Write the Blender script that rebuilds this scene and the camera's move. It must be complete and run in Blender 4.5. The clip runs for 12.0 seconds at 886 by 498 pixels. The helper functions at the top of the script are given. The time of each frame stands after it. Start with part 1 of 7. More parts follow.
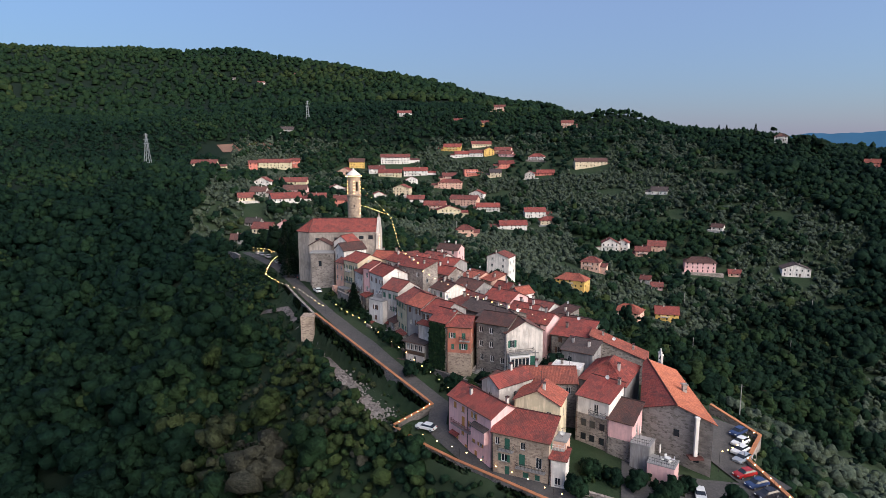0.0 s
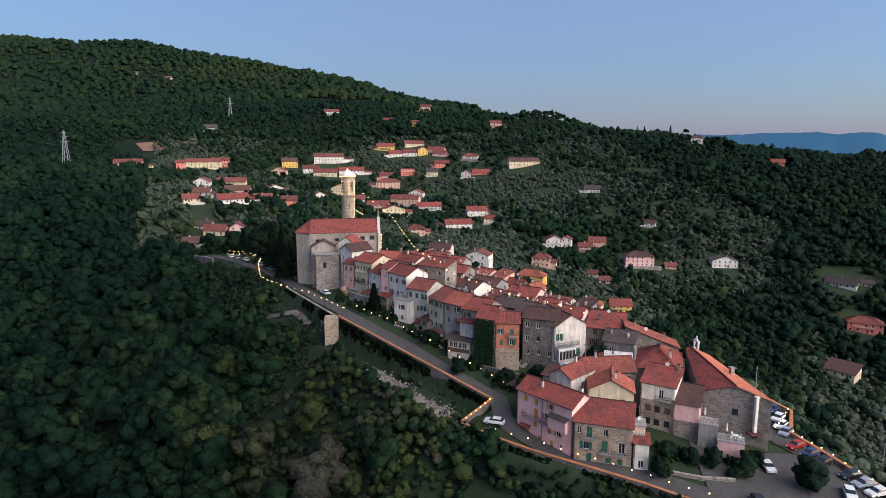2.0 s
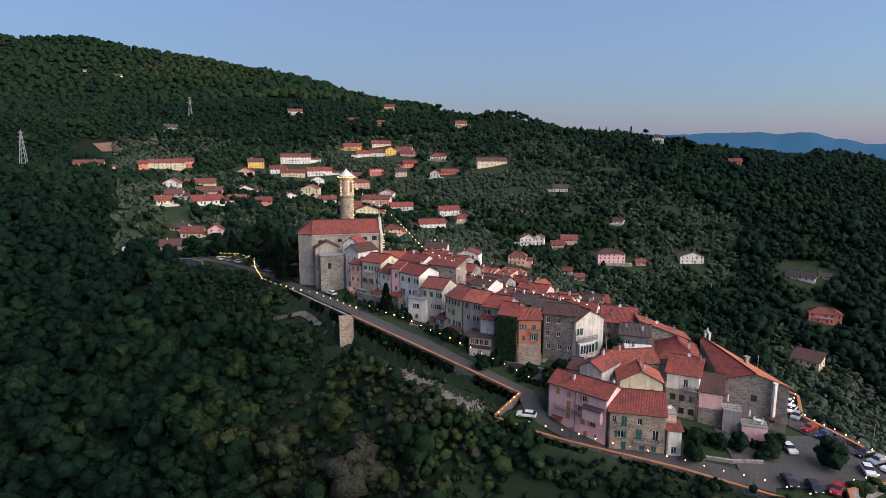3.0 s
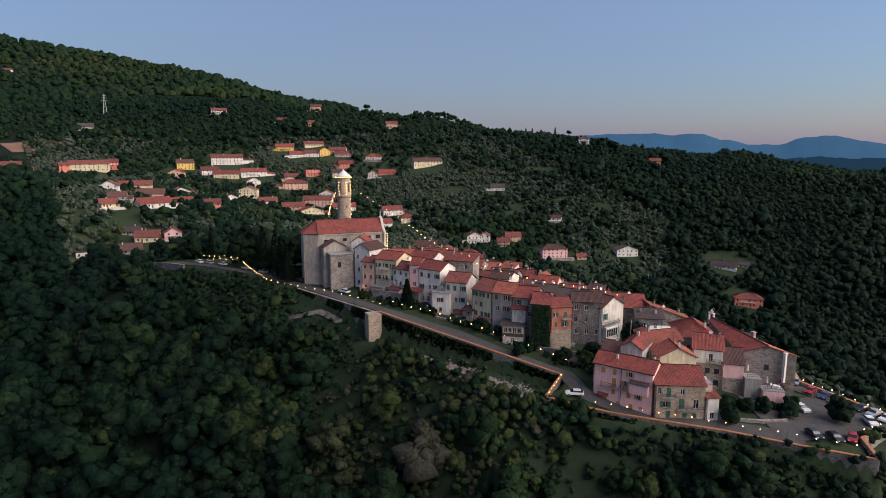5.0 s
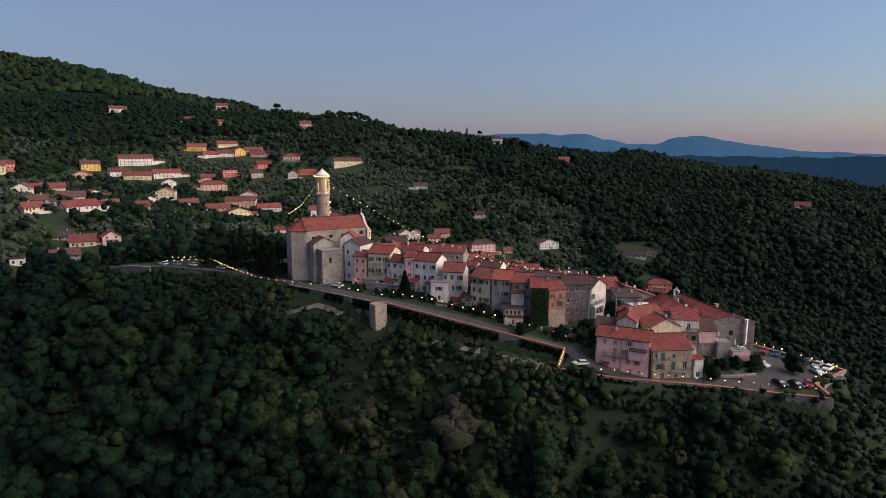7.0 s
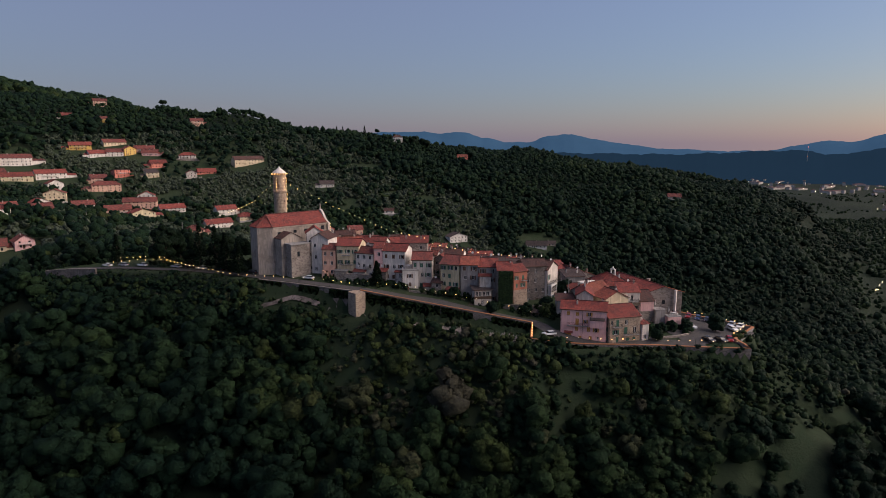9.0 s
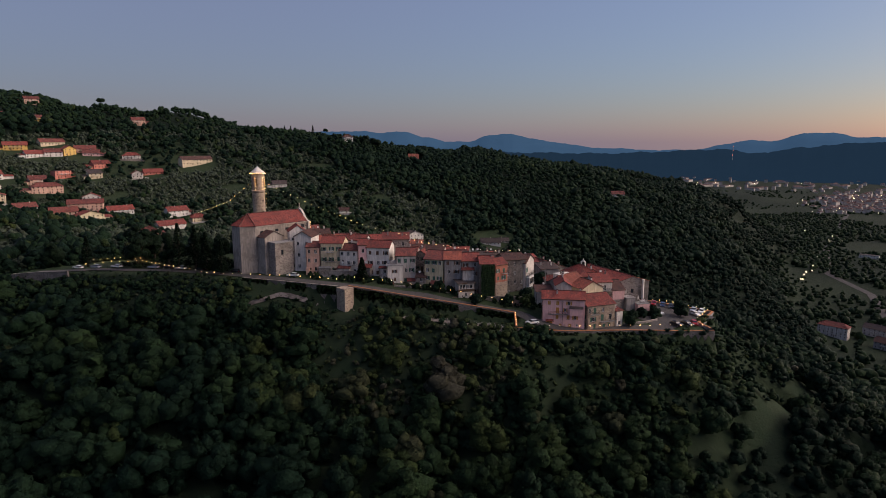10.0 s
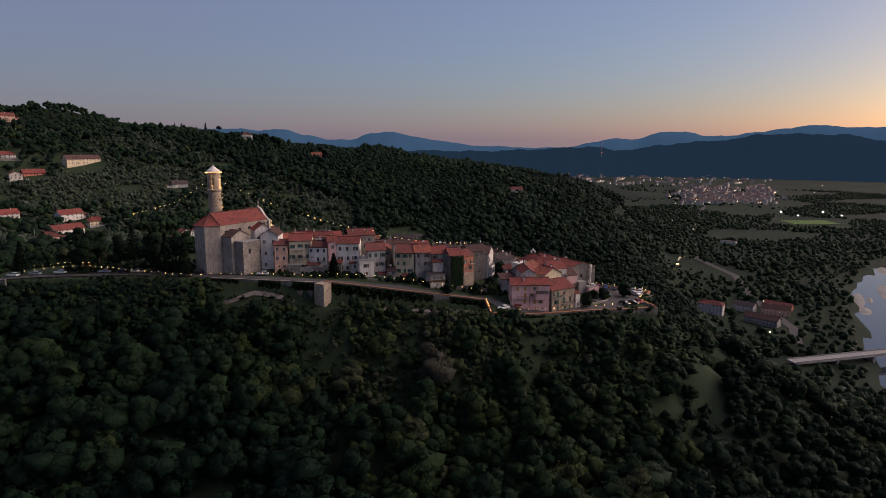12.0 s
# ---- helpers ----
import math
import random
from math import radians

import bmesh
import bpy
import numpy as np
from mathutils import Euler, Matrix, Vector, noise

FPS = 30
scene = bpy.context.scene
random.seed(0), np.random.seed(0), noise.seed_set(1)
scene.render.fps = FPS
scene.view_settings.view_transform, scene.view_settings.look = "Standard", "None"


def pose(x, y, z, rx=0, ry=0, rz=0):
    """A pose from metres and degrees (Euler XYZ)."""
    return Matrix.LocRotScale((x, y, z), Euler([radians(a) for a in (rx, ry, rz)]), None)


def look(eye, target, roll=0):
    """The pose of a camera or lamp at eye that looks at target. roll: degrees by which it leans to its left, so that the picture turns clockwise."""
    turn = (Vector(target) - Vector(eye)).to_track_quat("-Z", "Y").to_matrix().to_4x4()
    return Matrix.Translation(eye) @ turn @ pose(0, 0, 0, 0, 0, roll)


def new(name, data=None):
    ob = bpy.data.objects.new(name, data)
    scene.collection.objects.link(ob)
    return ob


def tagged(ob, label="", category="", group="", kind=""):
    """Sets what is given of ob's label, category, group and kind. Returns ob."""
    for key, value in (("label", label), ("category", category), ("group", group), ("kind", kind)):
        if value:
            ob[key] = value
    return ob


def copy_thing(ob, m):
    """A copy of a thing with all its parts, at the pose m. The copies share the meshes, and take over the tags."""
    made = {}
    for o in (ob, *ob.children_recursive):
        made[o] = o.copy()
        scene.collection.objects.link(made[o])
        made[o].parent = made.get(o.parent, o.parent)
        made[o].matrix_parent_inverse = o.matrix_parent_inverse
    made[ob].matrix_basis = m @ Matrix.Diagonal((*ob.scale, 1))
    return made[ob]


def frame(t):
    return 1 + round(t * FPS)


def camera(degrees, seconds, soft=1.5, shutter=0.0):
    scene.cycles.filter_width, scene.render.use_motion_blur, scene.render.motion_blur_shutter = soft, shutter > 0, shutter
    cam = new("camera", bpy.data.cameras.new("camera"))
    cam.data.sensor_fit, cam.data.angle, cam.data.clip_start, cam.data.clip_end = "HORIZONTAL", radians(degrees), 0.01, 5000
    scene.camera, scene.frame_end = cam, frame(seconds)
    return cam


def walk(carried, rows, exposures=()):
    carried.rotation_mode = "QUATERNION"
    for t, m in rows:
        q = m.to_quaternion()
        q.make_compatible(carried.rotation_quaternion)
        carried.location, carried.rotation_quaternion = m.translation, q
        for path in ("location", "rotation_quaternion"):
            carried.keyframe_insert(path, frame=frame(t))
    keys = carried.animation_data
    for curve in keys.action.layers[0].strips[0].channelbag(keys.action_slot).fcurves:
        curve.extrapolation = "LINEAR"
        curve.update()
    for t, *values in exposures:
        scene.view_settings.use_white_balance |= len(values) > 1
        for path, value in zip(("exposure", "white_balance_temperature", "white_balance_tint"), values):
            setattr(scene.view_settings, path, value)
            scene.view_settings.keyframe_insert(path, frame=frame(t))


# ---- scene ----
cam = camera(70.5, 12.0, soft=0.75)
# seconds, x, y, z, yaw, pitch, roll
ROWS = [
    (0, 0, 0, 58, -0, -9.35, 0.15),
    (0.5, -8.12, -0.08, 58.14, -2.13, -9.41, 0.13),
    (1, -15.96, -0.18, 58.26, -4.23, -9.43, 0.03),
    (1.5, -24.17, -0.13, 58.27, -6.34, -9.42, -0.04),
    (2, -32.22, -0.07, 58.32, -8.42, -9.42, -0.1),
    (2.5, -40.55, 0.01, 58.39, -10.51, -9.4, -0.08),
    (3, -48.65, 0.12, 58.62, -12.59, -9.44, -0.05),
    (5, -82.07, 0.84, 58.8, -20.95, -9.4, -0.08),
    (5.5, -90.56, 1, 58.85, -23.07, -9.38, -0.04),
    (6, -98.95, 1.19, 58.94, -25.19, -9.4, -0),
    (6.5, -107.49, 1.37, 58.91, -27.86, -9.43, 0.01),
    (7, -116.11, 1.52, 58.77, -30.67, -9.42, -0.03),
    (9, -150.04, 3.77, 58.95, -41.69, -9.59, 0.01),
    (9.5, -158.54, 5.37, 58.99, -44.42, -9.64, 0.04),
    (10, -166.9, 7.63, 59.09, -47.2, -9.64, 0.04),
    (10.5, -174.82, 10.61, 59.22, -49.96, -9.66, 0.02),
    (11, -182.23, 14.7, 59.35, -52.79, -9.68, 0.03),
    (11.5, -189.05, 19.77, 59.33, -55.62, -9.69, 0.02),
    (12, -195.37, 25.45, 59.37, -58.16, -9.83, 0.01),
]
walk(cam, [(t, pose(x, y, z, 90 + pitch, roll, yaw)) for t, x, y, z, yaw, pitch, roll in ROWS],
     exposures=[(0.0, 0.42, 6150, -2), (3.0, 0.33, 6250, -1), (5.0, 0.18, 6600, 1), (7.0, 0.06, 6800, 4), (9.0, -0.17, 7050, 8), (12.0, -0.33, 7300, 13)])

# ---- dusk sky and the glow of the set sun ----
SUN_TURN, SUN_UP = 112.0, 2.6
world = bpy.data.worlds.new("dusk")
scene.world = world
world.use_nodes = True
wn = world.node_tree
sky = wn.nodes.new("ShaderNodeTexSky")
sky.sky_type, sky.sun_disc = "NISHITA", False
sky.sun_elevation, sky.sun_rotation = radians(SUN_UP), radians(SUN_TURN)
sky.altitude, sky.air_density, sky.dust_density, sky.ozone_density = 200, 1.0, 1.3, 4.0
dome = wn.nodes.new("ShaderNodeBackground")  # the even blue of the upper air at dusk
dome.inputs["Color"].default_value, dome.inputs["Strength"].default_value = (0.67, 0.66, 1.06, 1), 0.27
both = wn.nodes.new("ShaderNodeAddShader")
wn.nodes["Background"].inputs["Strength"].default_value = 0.2
wn.links.new(sky.outputs["Color"], wn.nodes["Background"].inputs["Color"])
wn.links.new(wn.nodes["Background"].outputs[0], both.inputs[0])
wn.links.new(dome.outputs[0], both.inputs[1])
wn.links.new(both.outputs[0], wn.nodes["World Output"].inputs["Surface"])
sun = new("sun", bpy.data.lights.new("sun", "SUN"))
sun.data.energy, sun.data.angle, sun.data.color = 5.2, radians(72), (1.0, 0.84, 0.8)
sun.matrix_world = look((320, -320, 265), (0, 0, 0))


# ---- materials ----
def material(name, colour, rough=0.8, metal=0.0, spec=0.3):
    m = bpy.data.materials.new(name)
    m.use_nodes = True
    b = m.node_tree.nodes["Principled BSDF"]
    b.inputs["Base Color"].default_value = (*colour, 1)
    b.inputs["Roughness"].default_value, b.inputs["Metallic"].default_value = rough, metal
    b.inputs["Specular IOR Level"].default_value = spec
    return m


def node(m, kind, **values):
    n = m.node_tree.nodes.new(kind)
    for key, value in values.items():
        n.inputs[key].default_value = value
    return n


def link(m, a, b):
    m.node_tree.links.new(a, b)


def ramp(m, source, stops):
    n = m.node_tree.nodes.new("ShaderNodeValToRGB")
    while len(n.color_ramp.elements) < len(stops):
        n.color_ramp.elements.new(0.5)
    for e, (at, c) in zip(n.color_ramp.elements, stops):
        e.position, e.color = at, (*c, 1)
    link(m, source, n.inputs["Fac"])
    return n.outputs["Color"]


def mixed(m, fac, a, b, mode="MIX"):
    n = m.node_tree.nodes.new("ShaderNodeMix")
    n.data_type, n.blend_type = "RGBA", mode
    for src, slot in ((fac, 0), (a, 6), (b, 7)):
        if isinstance(src, (int, float)):
            n.inputs[slot].default_value = src
        elif isinstance(src, tuple):
            n.inputs[slot].default_value = (*src, 1)
        else:
            link(m, src, n.inputs[slot])
    return n.outputs[2]


def place(m):
    return m.node_tree.nodes.new("ShaderNodeTexCoord").outputs["Object"]


def noise_at(m, scale, detail=4.0, rough=0.6, vector=None):
    n = node(m, "ShaderNodeTexNoise", Scale=scale, Detail=detail, Roughness=rough)
    link(m, vector or m.node_tree.nodes.new("ShaderNodeNewGeometry").outputs["Position"], n.inputs["Vector"])
    return n.outputs["Fac"]


def bump(m, height, strength, distance):
    n = node(m, "ShaderNodeBump", Strength=strength, Distance=distance)
    link(m, height, n.inputs["Height"])
    link(m, n.outputs["Normal"], m.node_tree.nodes["Principled BSDF"].inputs["Normal"])


def tone(c, k):
    return tuple(v * k for v in c)


def roof_wear(m, c, old):
    chips = node(m, "ShaderNodeTexVoronoi", Scale=0.9)
    link(m, m.node_tree.nodes.new("ShaderNodeNewGeometry").outputs["Position"], chips.inputs["Vector"])
    sep = m.node_tree.nodes.new("ShaderNodeSeparateColor")
    link(m, chips.outputs["Color"], sep.inputs["Color"])
    return mixed(m, ramp(m, sep.outputs[0], [(0.7, (0, 0, 0)), (0.9, (0.55,) * 3)]), c, tone(old, 0.75))


def plaster(name, colour, wear=0.5):
    """Painted lime render: patches, rain streaks and fine grain."""
    m = material(name, colour, 0.9, 0, 0.2)
    geo = m.node_tree.nodes.new("ShaderNodeNewGeometry").outputs["Position"]
    stretch = m.node_tree.nodes.new("ShaderNodeMapping")
    stretch.inputs["Scale"].default_value = (1.6, 1.6, 0.22)
    link(m, geo, stretch.inputs["Vector"])
    streaks = noise_at(m, 1.0, 5, 0.65, stretch.outputs["Vector"])
    patches = noise_at(m, 0.35, 5, 0.6)
    dirty = tuple(v * 0.42 + k for v, k in zip(colour, (0.06, 0.052, 0.044)))
    c = mixed(m, ramp(m, streaks, [(0.42, (0, 0, 0)), (0.68, (min(0.95, wear * 1.35),) * 3)]), colour, dirty)
    c = mixed(m, ramp(m, patches, [(0.48, (0, 0, 0)), (0.58, (min(0.95, wear * 1.2),) * 3)]), c, tone(colour, 0.66))
    link(m, c, m.node_tree.nodes["Principled BSDF"].inputs["Base Color"])
    bump(m, noise_at(m, 6.0, 4), 0.3, 0.03)
    return m


def masonry(name, light, dark, size=2.2):
    """Rubble stone with mortar: cells of uneven colour and joints."""
    m = material(name, light, 0.92, 0, 0.2)
    geo = m.node_tree.nodes.new("ShaderNodeNewGeometry").outputs["Position"]
    sq = m.node_tree.nodes.new("ShaderNodeMapping")
    sq.inputs["Scale"].default_value = (1, 1, 1.7)
    link(m, geo, sq.inputs["Vector"])
    v = node(m, "ShaderNodeTexVoronoi", Scale=size)
    link(m, sq.outputs["Vector"], v.inputs["Vector"])
    e = node(m, "ShaderNodeTexVoronoi", Scale=size)
    e.feature = "DISTANCE_TO_EDGE"
    link(m, sq.outputs["Vector"], e.inputs["Vector"])
    sep = m.node_tree.nodes.new("ShaderNodeSeparateColor")
    link(m, v.outputs["Color"], sep.inputs["Color"])
    c = ramp(m, sep.outputs[0], [(0.0, dark), (0.5, tone(light, 0.85)), (1.0, light)])
    c = mixed(m, ramp(m, e.outputs["Distance"], [(0.0, (0.55,) * 3), (0.09, (0, 0, 0))]), c, tone(light, 0.95))
    c = mixed(m, ramp(m, noise_at(m, 0.25, 5), [(0.45, (0, 0, 0)), (0.7, (0.75,) * 3)]), c, tone(dark, 0.75))
    link(m, c, m.node_tree.nodes["Principled BSDF"].inputs["Base Color"])
    bump(m, ramp(m, e.outputs["Distance"], [(0.0, (0, 0, 0)), (0.12, (1, 1, 1))]), 0.7, 0.06)
    return m


def tiles(name, fresh, old, age=0.5):
    """Clay roof tiles: courses, single tiles of uneven firing, lichen and soot patches."""
    m = material(name, fresh, 0.85, 0, 0.25)
    uv = m.node_tree.nodes.new("ShaderNodeUVMap").outputs["UV"]
    b = node(m, "ShaderNodeTexBrick", Scale=1.0)
    b.offset, b.squash = 0.0, 1.0
    for key, value in (("Mortar Size", 0.012), ("Brick Width", 0.24), ("Row Height", 0.36), ("Bias", 0.0)):
        b.inputs[key].default_value = value
    b.inputs["Color1"].default_value, b.inputs["Color2"].default_value = (*fresh, 1), (*tone(fresh, 0.62), 1)
    b.inputs["Mortar"].default_value = (*tone(old, 0.5), 1)
    link(m, uv, b.inputs["Vector"])
    c = mixed(m, ramp(m, noise_at(m, 0.55, 6, 0.7), [(0.62 - age * 0.35, (0, 0, 0)), (0.8 - age * 0.2, (0.85,) * 3)]), b.outputs["Color"], old)
    c = mixed(m, ramp(m, noise_at(m, 3.5, 3, 0.6), [(0.5, (0, 0, 0)), (0.72, (0.5,) * 3)]), c, tone(old, 0.7))
    c = roof_wear(m, c, old)
    own = m.node_tree.nodes.new("ShaderNodeObjectInfo").outputs["Random"]
    c = mixed(m, 1.0, c, ramp(m, own, [(0, (0.7, 0.72, 0.75)), (0.5, (0.95, 0.97, 1.0)), (1, (1.12, 1.08, 1.08))]), "MULTIPLY")
    link(m, c, m.node_tree.nodes["Principled BSDF"].inputs["Base Color"])
    bump(m, b.outputs["Fac"], 0.5, -0.04)
    return m


def foliage(name, stops, gloss=0.6, leaf=1.3):
    """Leaves: each tree has its own tint, sprays and twigs vary inside the crown."""
    m = material(name, stops[0], gloss, 0, 0.03)
    att = m.node_tree.nodes.new("ShaderNodeAttribute")
    att.attribute_name = "tint"
    c = ramp(m, att.outputs["Fac"], [(i / (len(stops) - 1), s) for i, s in enumerate(stops)])
    sprays, twigs = noise_at(m, leaf, 3, 0.7), noise_at(m, leaf * 0.28, 2, 0.5)
    c = mixed(m, 1.0, c, ramp(m, sprays, [(0.3, (0.45,) * 3), (0.5, (0.95,) * 3), (0.72, (1.6,) * 3)]), "MULTIPLY")
    c = mixed(m, 1.0, c, ramp(m, twigs, [(0.35, (0.8, 0.82, 0.85)), (0.65, (1.2, 1.16, 1.05))]), "MULTIPLY")
    lean = m.node_tree.nodes.new("ShaderNodeAttribute")  # which way the crown's skin faces
    lean.attribute_name = "lean"
    skin = m.node_tree.nodes["Principled BSDF"]
    rough_leaf = node(m, "ShaderNodeBump", Strength=0.75, Distance=0.9 / leaf)
    link(m, sprays, rough_leaf.inputs["Height"])
    link(m, lean.outputs["Vector"], rough_leaf.inputs["Normal"])
    link(m, rough_leaf.outputs["Normal"], skin.inputs["Normal"])
    link(m, c, skin.inputs["Base Color"])
    return m


def ground_material(name, a, b, c_, scale=0.05):
    m = material(name, a, 0.95, 0, 0.1)
    c = mixed(m, ramp(m, noise_at(m, scale, 6, 0.65), [(0.35, (0, 0, 0)), (0.65, (1, 1, 1))]), a, b)
    c = mixed(m, ramp(m, noise_at(m, scale * 9, 5, 0.7), [(0.45, (0, 0, 0)), (0.75, (0.8,) * 3)]), c, c_)
    link(m, c, m.node_tree.nodes["Principled BSDF"].inputs["Base Color"])
    bump(m, noise_at(m, 0.8, 6, 0.7), 0.8, 0.5)
    return m


def glow(name, colour, strength):
    m = material(name, colour, 0.5)
    b = m.node_tree.nodes["Principled BSDF"]
    b.inputs["Emission Color"].default_value, b.inputs["Emission Strength"].default_value = (*colour, 1), strength
    return m


ROOF_NEW = tiles("roof_tiles_fresh", (0.361, 0.105, 0.069), (0.176, 0.067, 0.052), 0.35)
ROOF_ORANGE = tiles("roof_tiles_orange", (0.5, 0.165, 0.09), (0.3, 0.11, 0.07), 0.25)
ROOF_RED = tiles("roof_tiles_red", (0.308, 0.071, 0.055), (0.123, 0.050, 0.043), 0.5)
ROOF_MID = tiles("roof_tiles_worn", (0.255, 0.074, 0.058), (0.106, 0.050, 0.045), 0.55)
ROOF_OLD = tiles("roof_tiles_old", (0.16, 0.07, 0.055), (0.075, 0.05, 0.045), 0.65)
ROOF_GREY = tiles("roof_tiles_sooty", (0.1, 0.07, 0.062), (0.06, 0.05, 0.048), 0.7)
WHITE = plaster("white_plaster", (0.72, 0.67, 0.61), 0.5)
CREAM = plaster("cream_plaster", (0.68, 0.56, 0.38), 0.55)
YELLOW = plaster("yellow_plaster", (0.6, 0.52, 0.34), 0.55)
OCHRE = plaster("ochre_plaster", (0.68, 0.44, 0.13), 0.4)
PINK = plaster("pink_plaster", (0.72, 0.44, 0.42), 0.3)
SALMON = plaster("salmon_plaster", (0.66, 0.41, 0.31), 0.45)
CORAL = plaster("coral_plaster", (0.58, 0.2, 0.15), 0.4)
ORANGE = plaster("brick_red_plaster", (0.42, 0.15, 0.1), 0.7)
GREY = plaster("grey_render", (0.3, 0.28, 0.27), 0.7)
DARK_GREY = plaster("dark_grey_render", (0.16, 0.15, 0.145), 0.8)
OLD_WHITE = plaster("stained_white_plaster", (0.55, 0.5, 0.45), 0.75)
CHURCH = plaster("church_render", (0.37, 0.32, 0.275), 0.85)
STONE = masonry("rubble_stone", (0.36, 0.31, 0.27), (0.14, 0.12, 0.105))
STONE_DARK = masonry("dark_rubble_stone", (0.22, 0.195, 0.175), (0.09, 0.08, 0.075))
STONE_WARM = masonry("warm_rubble_stone", (0.42, 0.33, 0.25), (0.2, 0.15, 0.12), 2.0)
TOWER_STONE = masonry("tower_stone", (0.44, 0.35, 0.26), (0.22, 0.17, 0.13), 1.6)
CONCRETE = ground_material("concrete", (0.3, 0.29, 0.28), (0.24, 0.23, 0.22), (0.19, 0.18, 0.175), 0.3)
ASPHALT = ground_material("asphalt", (0.085, 0.08, 0.077), (0.062, 0.06, 0.06), (0.11, 0.103, 0.097), 0.25)
# Woodland floor darker than its litter: shade between the trees is in the colour.
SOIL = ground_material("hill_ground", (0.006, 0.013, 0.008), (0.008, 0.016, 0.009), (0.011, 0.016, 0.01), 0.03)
def grassed(m):
    """Open grass and tilled terraces where the meadow share of the land says so."""
    att = m.node_tree.nodes.new("ShaderNodeAttribute")
    att.attribute_name = "meadow"
    grass = mixed(m, ramp(m, noise_at(m, 0.06, 6, 0.7), [(0.35, (0, 0, 0)), (0.65, (1, 1, 1))]), (0.024, 0.042, 0.02), (0.04, 0.054, 0.029))
    b = m.node_tree.nodes["Principled BSDF"]
    old = b.inputs["Base Color"].links[0].from_socket
    link(m, mixed(m, att.outputs["Fac"], old, grass), b.inputs["Base Color"])


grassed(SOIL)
SCREE = masonry("scree_stone", (0.2, 0.17, 0.155), (0.07, 0.06, 0.055), 1.2)
RUBBLE = plaster("pale_broken_stone", (0.24, 0.215, 0.2), 0.7)
# The coping's warm lamplit orange is put into its colour.
PARAPET = plaster("parapet_lit_orange", (0.4, 0.17, 0.08), 0.4)
GLASS = material("window_glass", (0.02, 0.024, 0.03), 0.08, 0, 0.6)
FRAME_WHITE = material("white_frame", (0.6, 0.59, 0.57), 0.5)
FRAME_DARK = material("dark_frame", (0.05, 0.04, 0.035), 0.6)
SHUT_GREEN = material("green_shutter", (0.03, 0.1, 0.07), 0.6)
SHUT_BROWN = material("brown_shutter", (0.1, 0.05, 0.03), 0.6)
SHUT_ORANGE = material("ochre_shutter", (0.42, 0.2, 0.05), 0.6)
WOOD = material("dark_wood", (0.07, 0.045, 0.03), 0.7)
WATER = material("river_water", (0.02, 0.03, 0.035), 0.06, 0, 0.5)
EARTH = ground_material("bare_earth", (0.2, 0.115, 0.08), (0.15, 0.09, 0.065), (0.26, 0.16, 0.12), 0.08)
TURF = ground_material("floodlit_turf", (0.07, 0.12, 0.03), (0.055, 0.1, 0.025), (0.085, 0.135, 0.035), 0.02)
GRAVEL = ground_material("river_gravel", (0.25, 0.24, 0.22), (0.18, 0.17, 0.16), (0.3, 0.29, 0.27), 0.08)
FLOOD = glow("floodlight", (1.0, 0.95, 0.75), 90.0)
STREET = glow("street_light", (1.0, 0.7, 0.38), 22.0)
RED_LAMP = glow("red_lamp", (1.0, 0.12, 0.08), 6.0)
IRON = material("iron", (0.04, 0.04, 0.042), 0.5, 0.6)
BULB = glow("warm_bulb", (1.0, 0.5, 0.17), 11.0)
# LEAF tones sit below real leaves; the canopy's self-shading is in them.
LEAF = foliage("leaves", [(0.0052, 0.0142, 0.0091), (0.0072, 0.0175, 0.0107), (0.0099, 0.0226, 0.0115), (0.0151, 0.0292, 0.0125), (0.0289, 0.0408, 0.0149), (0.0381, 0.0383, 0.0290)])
OLIVE = foliage("olive_leaves", [(0.0405, 0.0539, 0.0397), (0.0574, 0.0739, 0.0558), (0.0411, 0.0539, 0.0330)])
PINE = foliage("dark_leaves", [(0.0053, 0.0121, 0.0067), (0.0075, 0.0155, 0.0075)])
BARK = ground_material("bark", (0.06, 0.048, 0.038), (0.045, 0.036, 0.03), (0.08, 0.068, 0.055), 2.0)

# ---- the lie of the land ----
# swells of the hills on wide and narrower steps: metres above the valley floor
FLOOR, DIP = -120.0, 12.3
SWELL = [[54, 31, 37, 104, 121, 159, 187],
         [46, -17, 67, 114, 97, 71, 102],
         [37, 37, 58, -34, -23, 190, 136],
         [-24, 4, 35, 130, 132, 91, 10],
         [13, -32, 51, -43, 5, 66, 66],
         [-2, -13, 140, 75, 66, 4, 89],
         [5, -2, -111, -68, 37, -25, 21],
         [-11, 21, 66, 46, -5, -3, 7],
         [9, -17, -34, -22, -19, 7, 8]]
KNOLL = [[-14, -4, -16, -3, -16, 15],
         [15, -44, -4, 36, -22, -3],
         [3, 51, 30, -17, -31, 12],
         [11, 2, -29, -7, -4, 9],
         [-5, -13, -4, 5, 18, 8],
         [10, -13, 8, 17, -12, 5],
         [-2, -26, 22, 6, -15, -18]]

